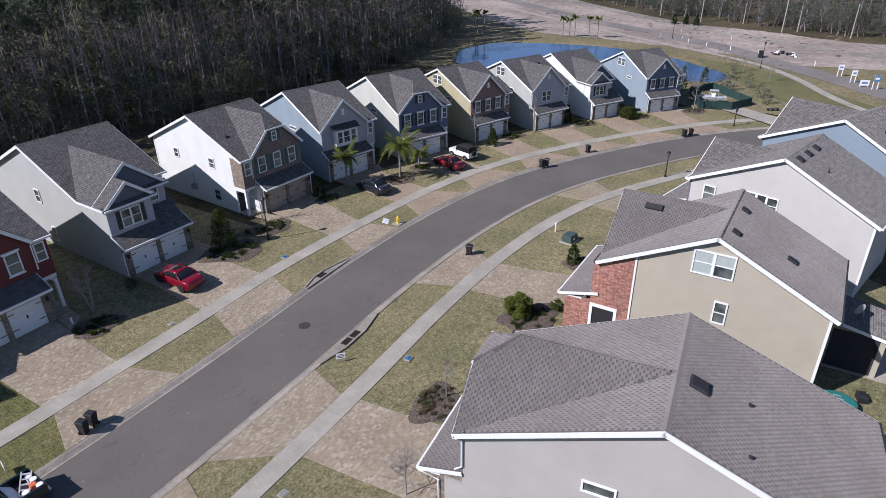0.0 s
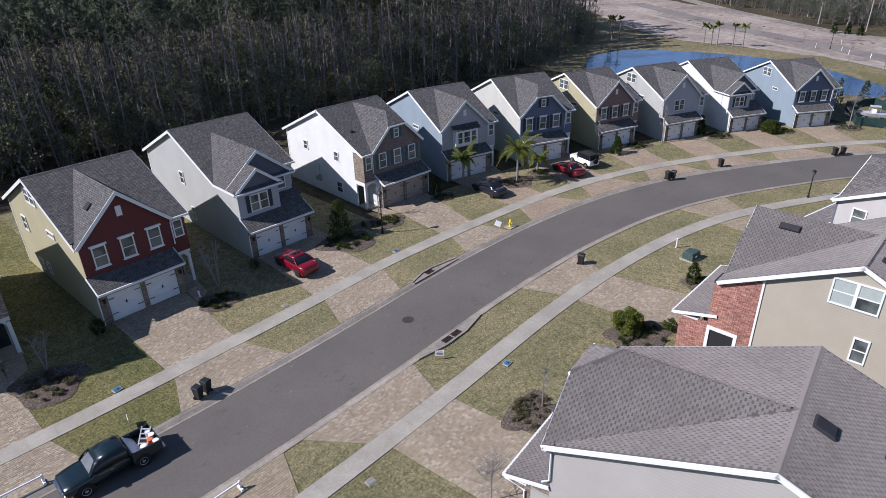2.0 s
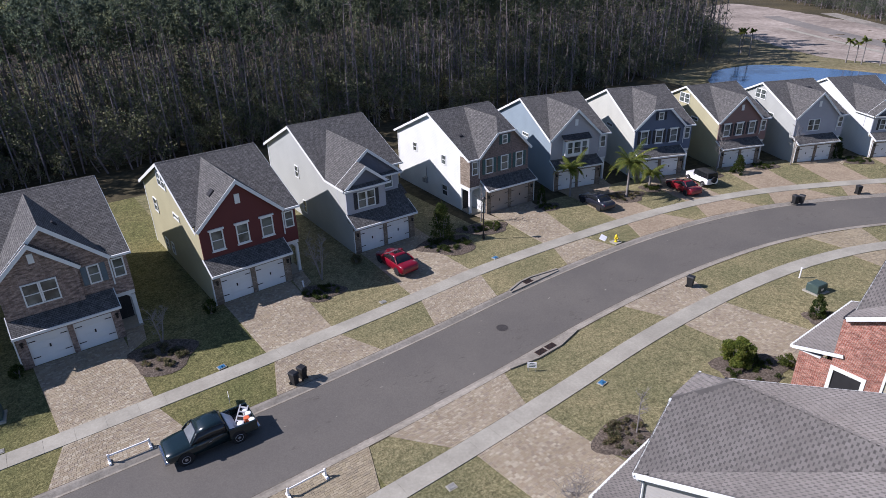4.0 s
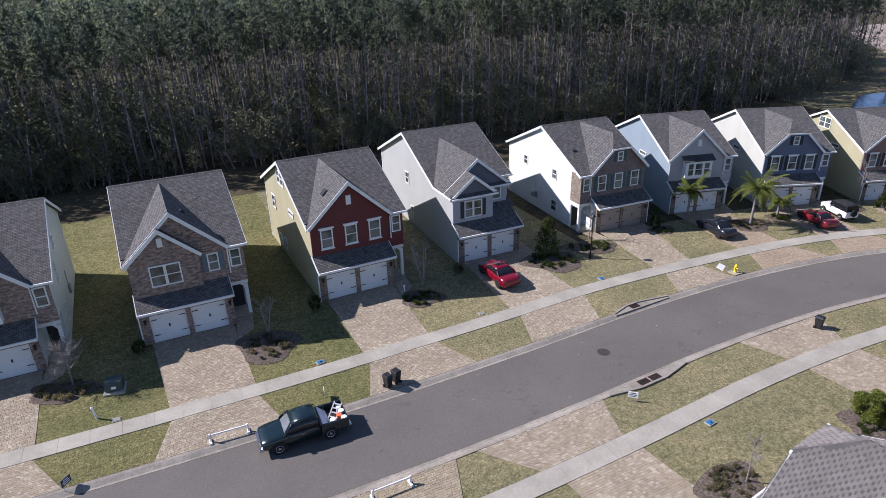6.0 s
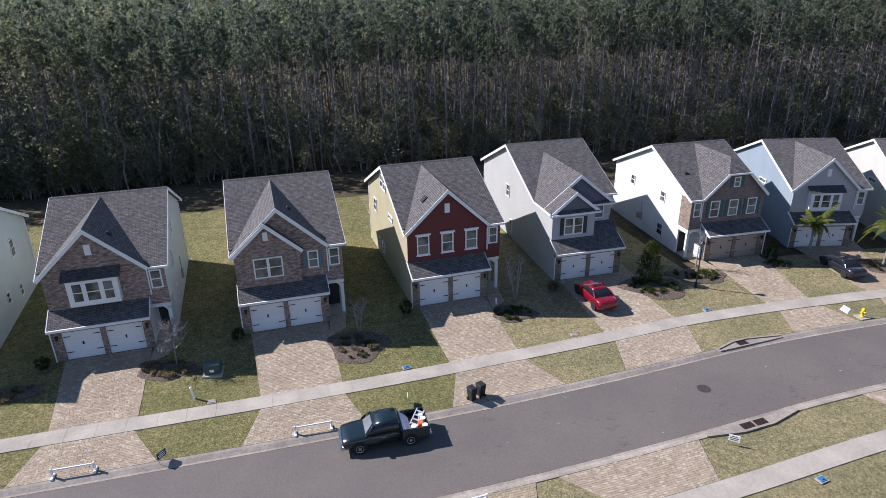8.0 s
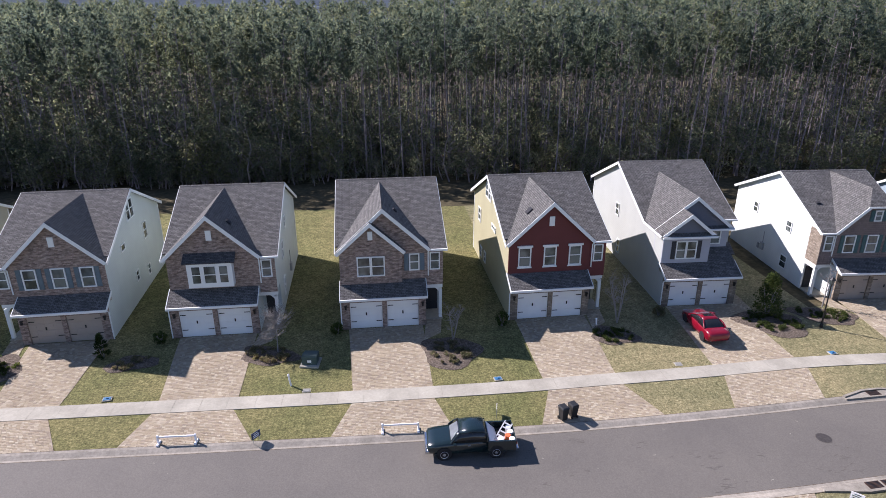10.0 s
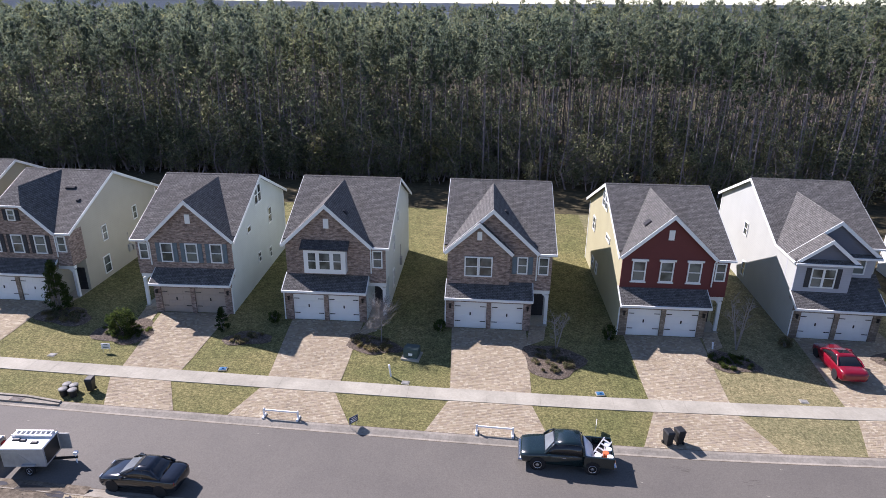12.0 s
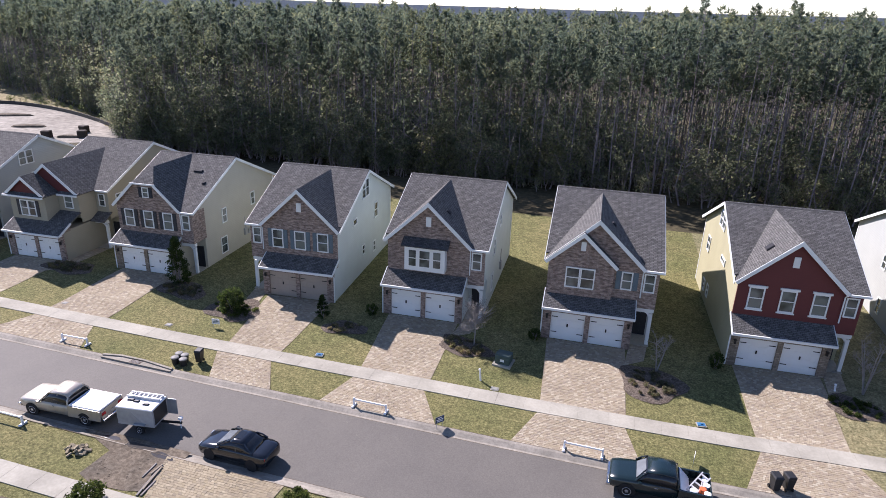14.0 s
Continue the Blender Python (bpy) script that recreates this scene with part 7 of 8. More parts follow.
# small things along the side road and on the site
for k, (x, y) in enumerate(((155.4, 42.9), (154.2, 37.5), (151.2, 35.3), (149.0, 30.8), (146.9, 25.4), (145.4, 19.6), (138.6, 8.5), (160.2, 28.0), (163.5, 40.2))):
    st = thing("survey_stake", "white survey stake on the building site", "stake", "survey stakes", "", pose(x, y, 0.18, 3, -4 + k, 20 * k))
    part("lath", Mesh().box(-0.06, -0.03, -0.2, 0.06, 0.03, 0.9, 0, 0.02), [MIRROR_WHITE], st)
for k, (x, y) in enumerate(((178.0, 46.2), (178.6, 43.3), (178.0, 40.5))):
    shrub(x, y, 0.7, 2.6, LEAF, "small dark conifer before the far woods", 170 + k, 700, 0.2, True)
heap = thing("debris_heap", "heap of dark debris with pale scraps on the site", "rubble", "", "", pose(147.2, 14.8, 0.18))
hr = random.Random(31)
for k in range(18):
    m = Mesh().box(-0.5, -0.2, -0.1, 0.5, 0.2, 0.1, 0, 0.04).moved(pose(hr.uniform(-1.6, 1.6), hr.uniform(-2.6, 2.6), hr.uniform(0.05, 0.4), hr.uniform(-25, 25), hr.uniform(-25, 25), hr.uniform(0, 180)))
    part("scrap", m, [BLACK_PLASTIC if k % 4 else MIRROR_WHITE], heap)
street_lamp(155.3, 40.0, "dark lamp post beside the side road", 4.2)
street_lamp(131.2, 16.7, "dark lamp post at the pond path", 4.2)
bench = thing("picnic_bench", "dark wooden bench on the grass by the yard", "bench", "", "", pose(101.4, 9.7, lie(101.4, 9.7), 0, 0, -55))
part("seat", Mesh().box(-0.9, -0.2, 0.4, 0.9, 0.2, 0.47, 0, 0.02), [BLACK_PLASTIC], bench)
for x in (-0.7, 0.0, 0.7):
    part("leg", Mesh().box(x - 0.06, -0.18, -0.1, x + 0.06, 0.18, 0.4), [BLACK_PLASTIC], bench)
wires = thing("power_line", "thin power cables strung between the far poles", "cable")
for dz, dy in ((8.3, -0.9), (8.3, 0.9), (7.2, 0.0)):
    pts = []
    for (ax, ay), (bx, by) in zip([(172, -30), (175.5, 5), (176.6, 20), (184.6, 41), (194, 70)], [(175.5, 5), (176.6, 20), (184.6, 41), (194, 70), (206, 110)]):
        for k in range(6):
            t = k / 6
            pts.append((ax + (bx - ax) * t + dy, ay + (by - ay) * t, dz - 1.6 * t * (1 - t)))
    part("cable", Mesh().tube(pts, [0.025] * len(pts), 4), [IRON], wires)

# cleared sand beyond the row's other end
edge = [(-84, 88), (-87.1, 91.5), (-95.7, 96.8), (-108.6, 102.8), (-119.7, 106.3), (-129.2, 107.7), (-136.3, 106.7), (-160, 104)]
sheet("cleared_sand", edge + [(-165, 85), (-130, 78), (-100, 78), (-88, 82)], 0.17, SAND, "pale cleared sand beyond the end house", "sand", wob=0.8, seed=9)
sheet("rough_grass", [(-84, 90), (-95, 99), (-108, 106), (-120, 112), (-135, 120), (-162, 132), (-168, 100), (-160, 102), (-136, 105), (-119, 105), (-108, 102), (-95, 96), (-87, 90)], 0.15, SCRUB, "tall yellow-green weeds between the sand and the woods", "grass", wob=0.8, seed=10)
silt = Mesh()
line = spline(edge, 2.0)
for p, q in zip(line, line[1:]):
    silt.beam((p.x, p.y, 0.85), (q.x, q.y, 0.85), 0.05, 0.8)
solid("silt_fence", silt, [BLACK_PLASTIC], "low black fabric silt fence round the sand", "fence")
weeds = []
for k in range(150):
    p = line[lrnd.integers(len(line))]
    weeds.append((p.x + lrnd.normal() * 0.8 - 1.0, p.y + 1.0 + 7 * lrnd.random(), 0.1))
woods("weeds", "scrubby weeds behind the silt fence", BUSHY, weeds, 25, HEDGE, 0.12, 0.35)
for k, (x, y, rx, ry) in enumerate(((-119.2, 96.6, 4.2, 1.1), (-106.0, 89.4, 3.0, 1.1), (-92.3, 85.0, 1.9, 0.7))):
    blob("spoil_patch", x, y, rx, ry, 25, DUG, "dark dug patch in the pale sand", "earth", 140 + k, 0.0, 0.4)
CRATE = plain("dark_crate", (0.045, 0.036, 0.03), 0.85, 0, 0.2, 0.3, 2)
for k, (x, y, deg) in enumerate(((-95.3, 83.4, 15), (-90.4, 86.0, 30), (-93.6, 89.6, -5))):
    box = thing("dark_crate", "dark brown box-shaped container standing on the sand", "container", "dark containers on the sand", "", pose(x, y, 0.18, 0, 0, deg))
    box.scale = (0.8, 0.8, 0.8)
    part("body", Mesh().box(-0.85, -0.7, -0.1, 0.85, 0.7, 1.35, 0, 0.06), [CRATE], box)
    part("lid", Mesh().hull([(-0.9, -0.75, 1.35), (0.9, -0.75, 1.35), (0.9, 0.75, 1.35), (-0.9, 0.75, 1.35)], [(-0.7, -0.55, 1.5), (0.7, -0.55, 1.5), (0.7, 0.55, 1.5), (-0.7, 0.55, 1.5)]), [CRATE], box)

# ---- vehicles ----
TYRE = plain("tyre_rubber", (0.02, 0.02, 0.021), 0.85, 0, 0.2, 0.2, 6)
ALLOY = plain("wheel_alloy", (0.5, 0.5, 0.52), 0.3, 0.9, 0.5, 0.1, 6)
CHROME = plain("bright_metal", (0.6, 0.6, 0.6), 0.2, 1.0, 0.5, 0.05, 4)
LAMP_CLEAR = plain("lamp_lens", (0.38, 0.4, 0.41), 0.12, 0, 0.6, 0.03, 4)
LAMP_RED = plain("red_lens", (0.35, 0.01, 0.01), 0.15, 0, 0.6, 0.05, 4)
# Reflected sky and pale dashboard are painted as this base colour.
WINDSHIELD_SKY = plain("windshield_painted_sky", (0.14, 0.155, 0.165), 0.08, 0, 0.6, 0.2, 2.0)
CAR_GLASS, _, _ = shader("car_glass", (0.012, 0.014, 0.016), 0.04, 0, 0.6)


def paint(name, colour, rough=0.22):
    mt, nt, b = shader(name, colour, rough, 0.0, 0.5)
    f = noisy(nt, 2.0, 5)
    nt.links.new(ramp(nt, f, [(0.35, scaled(colour, 0.88)), (0.7, scaled(colour, 1.1))]), b.inputs["Base Color"])
    b.inputs["Coat Weight"].default_value = 0.35
    b.inputs["Coat Roughness"].default_value = 0.06
    return mt


def ring(x, hw, z0, z1):
    """A rounded section of a car's body at x: half width, underside and top."""
    h = z1 - z0
    half = [(hw * 0.80, z0), (hw * 0.96, z0 + 0.06), (hw, z0 + 0.35 * h), (hw, z0 + 0.6 * h), (hw * 0.965, z0 + 0.86 * h), (hw * 0.88, z1 - 0.02), (hw * 0.6, z1)]
    return [(x, y, z) for y, z in half] + [(x, -y, z) for y, z in reversed(half)]


def loft(rings):
    m, n = Mesh(), len(rings[0])
    m.v = [p for r in rings for p in r]
    for k in range(len(rings) - 1):
        for i in range(n):
            j = (i + 1) % n
            m.f.append((k * n + i, k * n + j, (k + 1) * n + j, (k + 1) * n + i))
    m.f += [tuple(range(n))[::-1], tuple((len(rings) - 1) * n + i for i in range(n))]
    m.f = [tuple(reversed(f)) for f in m.f]
    m.m = [0] * len(m.f)
    return m


def wheel(root, x, y, r=0.33, w=0.22, rim=ALLOY):
    s = 1 if y > 0 else -1
    t = Mesh()
    prof = [(r * 0.62, -w / 2), (r * 0.92, -w / 2), (r, -w * 0.3), (r, w * 0.3), (r * 0.92, w / 2), (r * 0.62, w / 2)]
    t.turned(prof, n=24).moved(pose(x, y, r, 90, 0, 0))
    wob = part("wheel", t, [TYRE], root, "black tyre", None, False)
    d = Mesh().turned([(r * 0.64, 0), (r * 0.6, 0.02), (r * 0.5, 0.0), (r * 0.16, 0.015), (r * 0.1, 0.03)], n=20).moved(pose(x, y + s * (w / 2 - 0.01), r, -90 * s, 0, 0))
    part("rim", d, [rim], wob, "metal wheel rim")
    sp = Mesh()
    for k in range(5):
        sp.moved(pose(0, 0, 0))
        n0 = len(sp.v)
        sp.box(r * 0.22, -0.025, 0.0, r * 0.52, 0.025, 0.012).moved(pose(x, y + s * (w / 2 + 0.004), r, -90 * s, 0, 0) @ pose(0, 0, 0, 0, 0, 72 * k), n0)
    part("spokes", sp, [TYRE], wob, "dark gaps between the spokes")


def arch(root, x, y, r):
    s = 1 if y > 0 else -1
    part("wheel_arch", Mesh().turned([(r, 0), (r, 0.02)], n=22).moved(pose(x, y, r * 0.92, -90 * s, 0, 0)), [TYRE], root, "dark wheel arch")


def glasshouse(root, pts, hb, ht, mat, split=()):
    """Windows and roof: pts are the side outline (front-low, front-top, rear-top, rear-low)."""
    (x0, z0), (x1, z1), (x2, z2), (x3, z3) = pts
    low = [(x0, -hb * 0.92, z0), (x3, -hb * 0.95, z3), (x3, hb * 0.95, z3), (x0, hb * 0.92, z0)]
    top = [(x1, -ht, z1), (x2, -ht, z2), (x2, ht, z2), (x1, ht, z1)]
    part("glass", Mesh().hull(low, top), [CAR_GLASS], root, "dark car windows")
    rf = Mesh().hull([(x1 - 0.04, -ht - 0.03, z1 - 0.03), (x2 + 0.04, -ht - 0.03, z2 - 0.03), (x2 + 0.04, ht + 0.03, z2 - 0.03), (x1 - 0.04, ht + 0.03, z1 - 0.03)],
                     [(x1 + 0.08, -ht + 0.12, z1 + 0.05), (x2 - 0.08, -ht + 0.12, z2 + 0.05), (x2 - 0.08, ht - 0.12, z2 + 0.05), (x1 + 0.08, ht - 0.12, z1 + 0.05)])
    part("roof", rf, [mat], root)
    for s in (-1, 1):
        part("pillar", Mesh().tube([(x0, s * hb * 0.925, z0), (x1, s * (ht + 0.01), z1)], [0.045, 0.04], 6), [mat], root)
        part("pillar", Mesh().tube([(x3, s * hb * 0.955, z3), (x2, s * (ht + 0.01), z2)], [0.07, 0.06], 6), [mat], root)
        for xs in split:
            part("pillar", Mesh().tube([(xs, s * hb * 0.95, (z0 + z3) / 2 - 0.02), (xs - 0.02, s * (ht + 0.012), z1)], [0.035, 0.03], 6), [mat], root)


def cabin(root, stations, hb, mat, split=()):
    """A rounded cabin: stations of (x, waist, top, half width at the top, roofed or not)."""
    glass, top = [], []
    for x, zb, zt, ht, roofed in stations:
        g = [(hb, zb - 0.02), (hb * 0.5 + ht * 0.5 + 0.03, zb * 0.5 + zt * 0.5), (ht, zt - 0.05), (ht * 0.7, zt - 0.01), (ht * 0.3, zt)]
        glass.append([(x, y, z) for y, z in g] + [(x, -y, z) for y, z in reversed(g)])
        if roofed:
            r = [(ht + 0.03, zt - 0.1), (ht + 0.025, zt - 0.04), (ht * 0.74, zt + 0.012), (ht * 0.3, zt + 0.022)]
            top.append([(x, y, z) for y, z in r] + [(x, -y, z) for y, z in reversed(r)])
    part("glass", loft(glass), [CAR_GLASS], root, "dark car windows", None, True)
    part("roof", loft(top), [mat], root, "", None, True)
    # Thin pale plate over the dark glass; the reflection lies in its colour.
    (xa, za, _, ya, _), (xb, _, zb_, yb, _) = stations[0], [q for q in stations if q[4]][0]
    n_ = Vector((za - zb_, 0, xb - xa)).normalized() * 0.024
    lean = [Vector((xa + 0.05, -ya * 0.86, za + 0.05)), Vector((xa + 0.05, ya * 0.86, za + 0.05)), Vector((xb - 0.05, yb * 0.66, zb_ - 0.05)), Vector((xb - 0.05, -yb * 0.66, zb_ - 0.05))]
    part("windshield", Mesh().hull([tuple(q - n_) for q in lean], [tuple(q + n_) for q in lean]), [WINDSHIELD_SKY], root, "windshield plate, its sky reflection painted as a pale colour")
    low0, top0 = stations[0], [q for q in stations if q[4]][0]
    low1, top1 = stations[-1], [q for q in stations if q[4]][-1]
    for s in (-1, 1):
        for a, b in ((low0, top0), (low1, top1)):
            mid = ((a[0] + b[0]) / 2, s * (hb + b[3] + 0.06) / 2, (a[1] + b[2]) / 2 + 0.02)
            part("pillar", Mesh().tube([(a[0], s * hb, a[1]), mid, (b[0], s * (b[3] + 0.01), b[2] - 0.04)], [0.05, 0.045, 0.045], 6), [mat], root)
        for xs in split:
            part("pillar", Mesh().tube([(xs, s * (hb + 0.005), 0.95), (xs - 0.02, s * (top0[3] + 0.02), top0[2] - 0.05)], [0.035, 0.03], 6), [mat], root)


def trimmings(root, nose, tail, hw, zl, mat, plate=True):
    for s in (-1, 1):
        part("headlight", Mesh().box(nose - 0.0, s * hw * 0.62 - 0.16, zl, nose + 0.1, s * hw * 0.62 + 0.15, zl + 0.1, 0, 0.03), [LAMP_CLEAR], root, "clear headlight")
        part("tail_light", Mesh().box(tail - 0.1, s * hw * 0.72 - 0.14, zl + 0.12, tail + 0.015, s * hw * 0.72 + 0.14, zl + 0.28, 0, 0.03), [LAMP_RED], root, "red tail light")
        part("wing_mirror", Mesh().box(-0.1, s * (hw + 0.09) - 0.09, 0, 0.08, s * (hw + 0.09) + 0.09, 0.14, 0, 0.03).moved(pose(nose + 1.55, 0, zl + 0.33)), [mat], root)
    if plate:
        part("plate", Mesh().box(tail, -0.16, zl, tail + 0.02, 0.16, zl + 0.12), [plain_grey], root, "plain number plate bar")


def sedan(label, m, mat, size=1.0, rim=ALLOY, tall=1.0):
    root = thing("car", label, "car", "parked cars", "", m)
    root.scale = (size, size, size * tall)
    body = loft([ring(-2.30, 0.58, 0.40, 0.58), ring(-2.24, 0.76, 0.26, 0.66), ring(-2.05, 0.86, 0.2, 0.74), ring(-1.5, 0.9, 0.19, 0.84), ring(-0.85, 0.91, 0.19, 0.94), ring(0.0, 0.91, 0.19, 0.98), ring(1.2, 0.91, 0.19, 1.0), ring(1.75, 0.90, 0.2, 1.01), ring(2.1, 0.85, 0.26, 0.98), ring(2.24, 0.76, 0.34, 0.9), ring(2.3, 0.6, 0.45, 0.78)])
    part("body", body, [mat], root, "", None, True)
    cabin(root, [(-1.05, 0.93, 0.94, 0.74, 0), (-0.62, 0.95, 1.13, 0.68, 0), (-0.2, 0.97, 1.34, 0.62, 1), (0.1, 0.98, 1.40, 0.60, 1), (0.5, 0.98, 1.41, 0.60, 1), (0.82, 0.98, 1.38, 0.60, 1), (1.1, 0.99, 1.22, 0.64, 0), (1.42, 1.0, 1.02, 0.72, 0)], 0.82, mat, (0.36,))
    part("sunroof", Mesh().box(0.0, -0.36, 1.40, 0.42, 0.36, 1.436, 0, 0.01), [CAR_GLASS], root, "dark glass sunroof")
    trimmings(root, -2.26, 2.2, 0.88, 0.6, mat)
    part("grille", Mesh().box(-2.31, -0.35, 0.42, -2.25, 0.35, 0.56), [TYRE], root, "dark grille")
    for x in (-1.42, 1.38):
        for y in (-0.80, 0.80):
            arch(root, x, y * 1.125, 0.37)
            wheel(root, x, y * 0.98, 0.325, 0.22, rim)
    return root


def suv(label, m, body_mat, top_mat):
    root = thing("car", label, "car", "parked cars", "", m)
    body = loft([ring(-1.95, 0.62, 0.45, 0.85), ring(-1.85, 0.7, 0.4, 1.0), ring(-0.7, 0.8, 0.38, 1.08), ring(0.2, 0.82, 0.38, 1.1), ring(1.85, 0.82, 0.38, 1.1), ring(1.95, 0.78, 0.42, 1.05)])
    part("body", body, [body_mat], root)
    glasshouse(root, [(-0.6, 1.08), (-0.35, 1.72), (1.75, 1.72), (1.88, 1.08)], 0.76, 0.68, top_mat, (0.35, 1.0))
    trimmings(root, -1.95, 1.92, 0.78, 0.75, body_mat)
    part("spare_wheel", Mesh().turned([(0.2, -0.1), (0.36, -0.08), (0.36, 0.08), (0.2, 0.1)], n=18).moved(pose(2.05, 0.1, 0.95, 0, 90, 0)), [TYRE], root, "black spare wheel")
    for x in (-1.25, 1.25):
        for y in (-0.78, 0.78):
            wheel(root, x, y, 0.37, 0.24)
    return root


def pickup(label, m, mat, length=5.4, cab0=-1.25, cab1=0.6):
    """A pickup: hood, cab, open or covered load bed."""
    root = thing("pickup_truck", label, "pickup", "parked pickups", "", m)
    L = length / 2
    body = loft([ring(-L, 0.72, 0.5, 0.82), ring(-L + 0.1, 0.86, 0.38, 0.94), ring(-L + 0.5, 0.91, 0.36, 1.0), ring(cab0 - 0.15, 0.92, 0.36, 1.07), ring(cab0 + 0.3, 0.93, 0.36, 1.09), ring(cab1, 0.93, 0.36, 1.09)])
    part("body", body, [mat], root, "", None, True)
    mid = (cab0 + cab1) / 2 + 0.2
    cabin(root, [(cab0, 1.06, 1.07, 0.76, 0), (cab0 + 0.26, 1.07, 1.33, 0.70, 0), (cab0 + 0.52, 1.08, 1.62, 0.65, 1), (mid, 1.08, 1.69, 0.64, 1), (cab1 - 0.2, 1.08, 1.66, 0.65, 1), (cab1 - 0.04, 1.08, 1.5, 0.67, 1), (cab1, 1.08, 1.1, 0.76, 0)], 0.85, mat, (mid,))
    for s in (-1, 1):
        part("door_handle", Mesh().box(mid - 0.28, s * 0.93 - 0.02, 0.9, mid - 0.12, s * 0.93 + 0.02, 0.94, 0, 0.01), [CHROME], root, "chrome door handle")
    bd = Mesh().box(cab1 + 0.03, -0.88, 0.5, L - 0.05, 0.88, 0.66)
    part("load_floor", bd, [TYRE], root)
    for s in (-1, 1):
        sd = Mesh().hull([(cab1 + 0.03, s * 0.9 - 0.05, 0.42), (L - 0.05, s * 0.9 - 0.05, 0.46), (L - 0.05, s * 0.9 + 0.04, 0.46), (cab1 + 0.03, s * 0.9 + 0.04, 0.42)], [(cab1 + 0.03, s * 0.87 - 0.05, 1.1), (L - 0.05, s * 0.87 - 0.05, 1.1), (L - 0.05, s * 0.87 + 0.05, 1.1), (cab1 + 0.03, s * 0.87 + 0.05, 1.1)])
        part("bed_side", sd, [mat], root)
    part("tailgate", Mesh().box(L - 0.1, -0.82, 0.5, L - 0.03, 0.82, 1.08, 0, 0.02), [mat], root)
    part("front_wall", Mesh().box(cab1 + 0.03, -0.82, 0.6, cab1 + 0.09, 0.82, 1.08), [mat], root)
    part("bumper", Mesh().box(-L - 0.1, -0.86, 0.42, -L + 0.12, 0.86, 0.6, 0, 0.04), [CHROME], root, "chrome front bumper")
    part("bumper", Mesh().box(L - 0.04, -0.84, 0.42, L + 0.12, 0.84, 0.56, 0, 0.04), [CHROME], root, "chrome rear bumper")
    part("grille", Mesh().box(-L - 0.03, -0.5, 0.64, -L + 0.08, 0.5, 0.84), [CHROME], root, "bright grille")
    trimmings(root, -L - 0.01, L, 0.9, 0.66, mat)
    for x in (-L + 0.95, L - 1.15):
        for y in (-0.8, 0.8):
            arch(root, x, y * 1.155, 0.43)
            wheel(root, x, y * 1.03, 0.37, 0.25)
    return root


GREEN_PAINT = paint("dark_green_paint", (0.006, 0.016, 0.018))
CREAM_PAINT = paint("cream_paint", (0.40, 0.36, 0.30), 0.36)
CREAM_PAINT.node_tree.nodes["Principled BSDF"].inputs["Metallic"].default_value = 0.45
BLACK_PAINT = paint("black_paint", (0.008, 0.01, 0.014), 0.12)
RED_PAINT = paint("bright_red_paint", (0.17, 0.004, 0.014))
WINE_PAINT = paint("wine_red_paint", (0.17, 0.012, 0.018))
GREY_PAINT = paint("dark_grey_paint", (0.014, 0.016, 0.024))
WHITE_PAINT = paint("white_paint", (0.75, 0.75, 0.74))
ROAD_Z = -0.10

pickup("dark green pickup with ladder and buckets in the bed", pose(3.6, 28.72, ROAD_Z), GREEN_PAINT, 5.0, -1.2, 0.85)
# its load
mk = lambda x, y, z, a=0, b=0, c=0: pose(3.6 + x, 28.72 + y, ROAD_Z + z, a, b, c)
solid("white_panel", Mesh().box(-0.03, -0.8, 0, 0.03, 0.8, 0.72, 0, 0.01), [MIRROR_WHITE], "white board leaning in the bed against the cab", "board", m=mk(1.46, 0, 0.66, 0, -46, 0))
ALUM = plain("aluminium", (0.6, 0.6, 0.59), 0.45, 0.2)
lad = thing("step_ladder", "pale aluminium step ladder lying in the truck bed", "ladder", "", "", mk(1.85, 0.0, 1.0, 12, -16, 55))
for y in (-0.22, 0.22):
    part("rail", Mesh().box(-0.75, y - 0.03, -0.03, 0.75, y + 0.03, 0.03), [ALUM], lad)
for k in range(5):
    part("rung", Mesh().box(-0.6 + k * 0.3 - 0.04, -0.2, -0.02, -0.6 + k * 0.3 + 0.04, 0.2, 0.02), [ALUM], lad)
ORANGE = plain("orange_plastic", (0.65, 0.14, 0.05), 0.5)
for x, y, mt, lb in ((2.05, -0.35, ORANGE, "orange plastic bucket in the truck bed"), (2.25, -0.02, MIRROR_WHITE, "white plastic bucket in the truck bed"), (2.2, 0.4, MIRROR_WHITE, "white plastic bucket with a dark rim"), (1.6, -0.6, MIRROR_WHITE, "white bucket beside the ladder"), (2.25, -0.65, MIRROR_WHITE, "white bucket by the tailgate")):
    bk = thing("bucket", lb, "bucket", "buckets in the truck bed", "", mk(x, y, 0.66))
    part("pail", Mesh().turned([(0.13, 0), (0.16, 0.36), (0.17, 0.38)], n=16), [mt], bk)
    part("lid", Mesh().turned([(0.17, 0.38), (0.17, 0.41), (0.13, 0.42)], n=16), [mt], bk)
part("aerial", Mesh().tube([(-0.85, 0.9, 1.0), (-0.8, 0.92, 1.9)], [0.012, 0.006], 5), [IRON], bpy.data.objects["pickup_truck"])

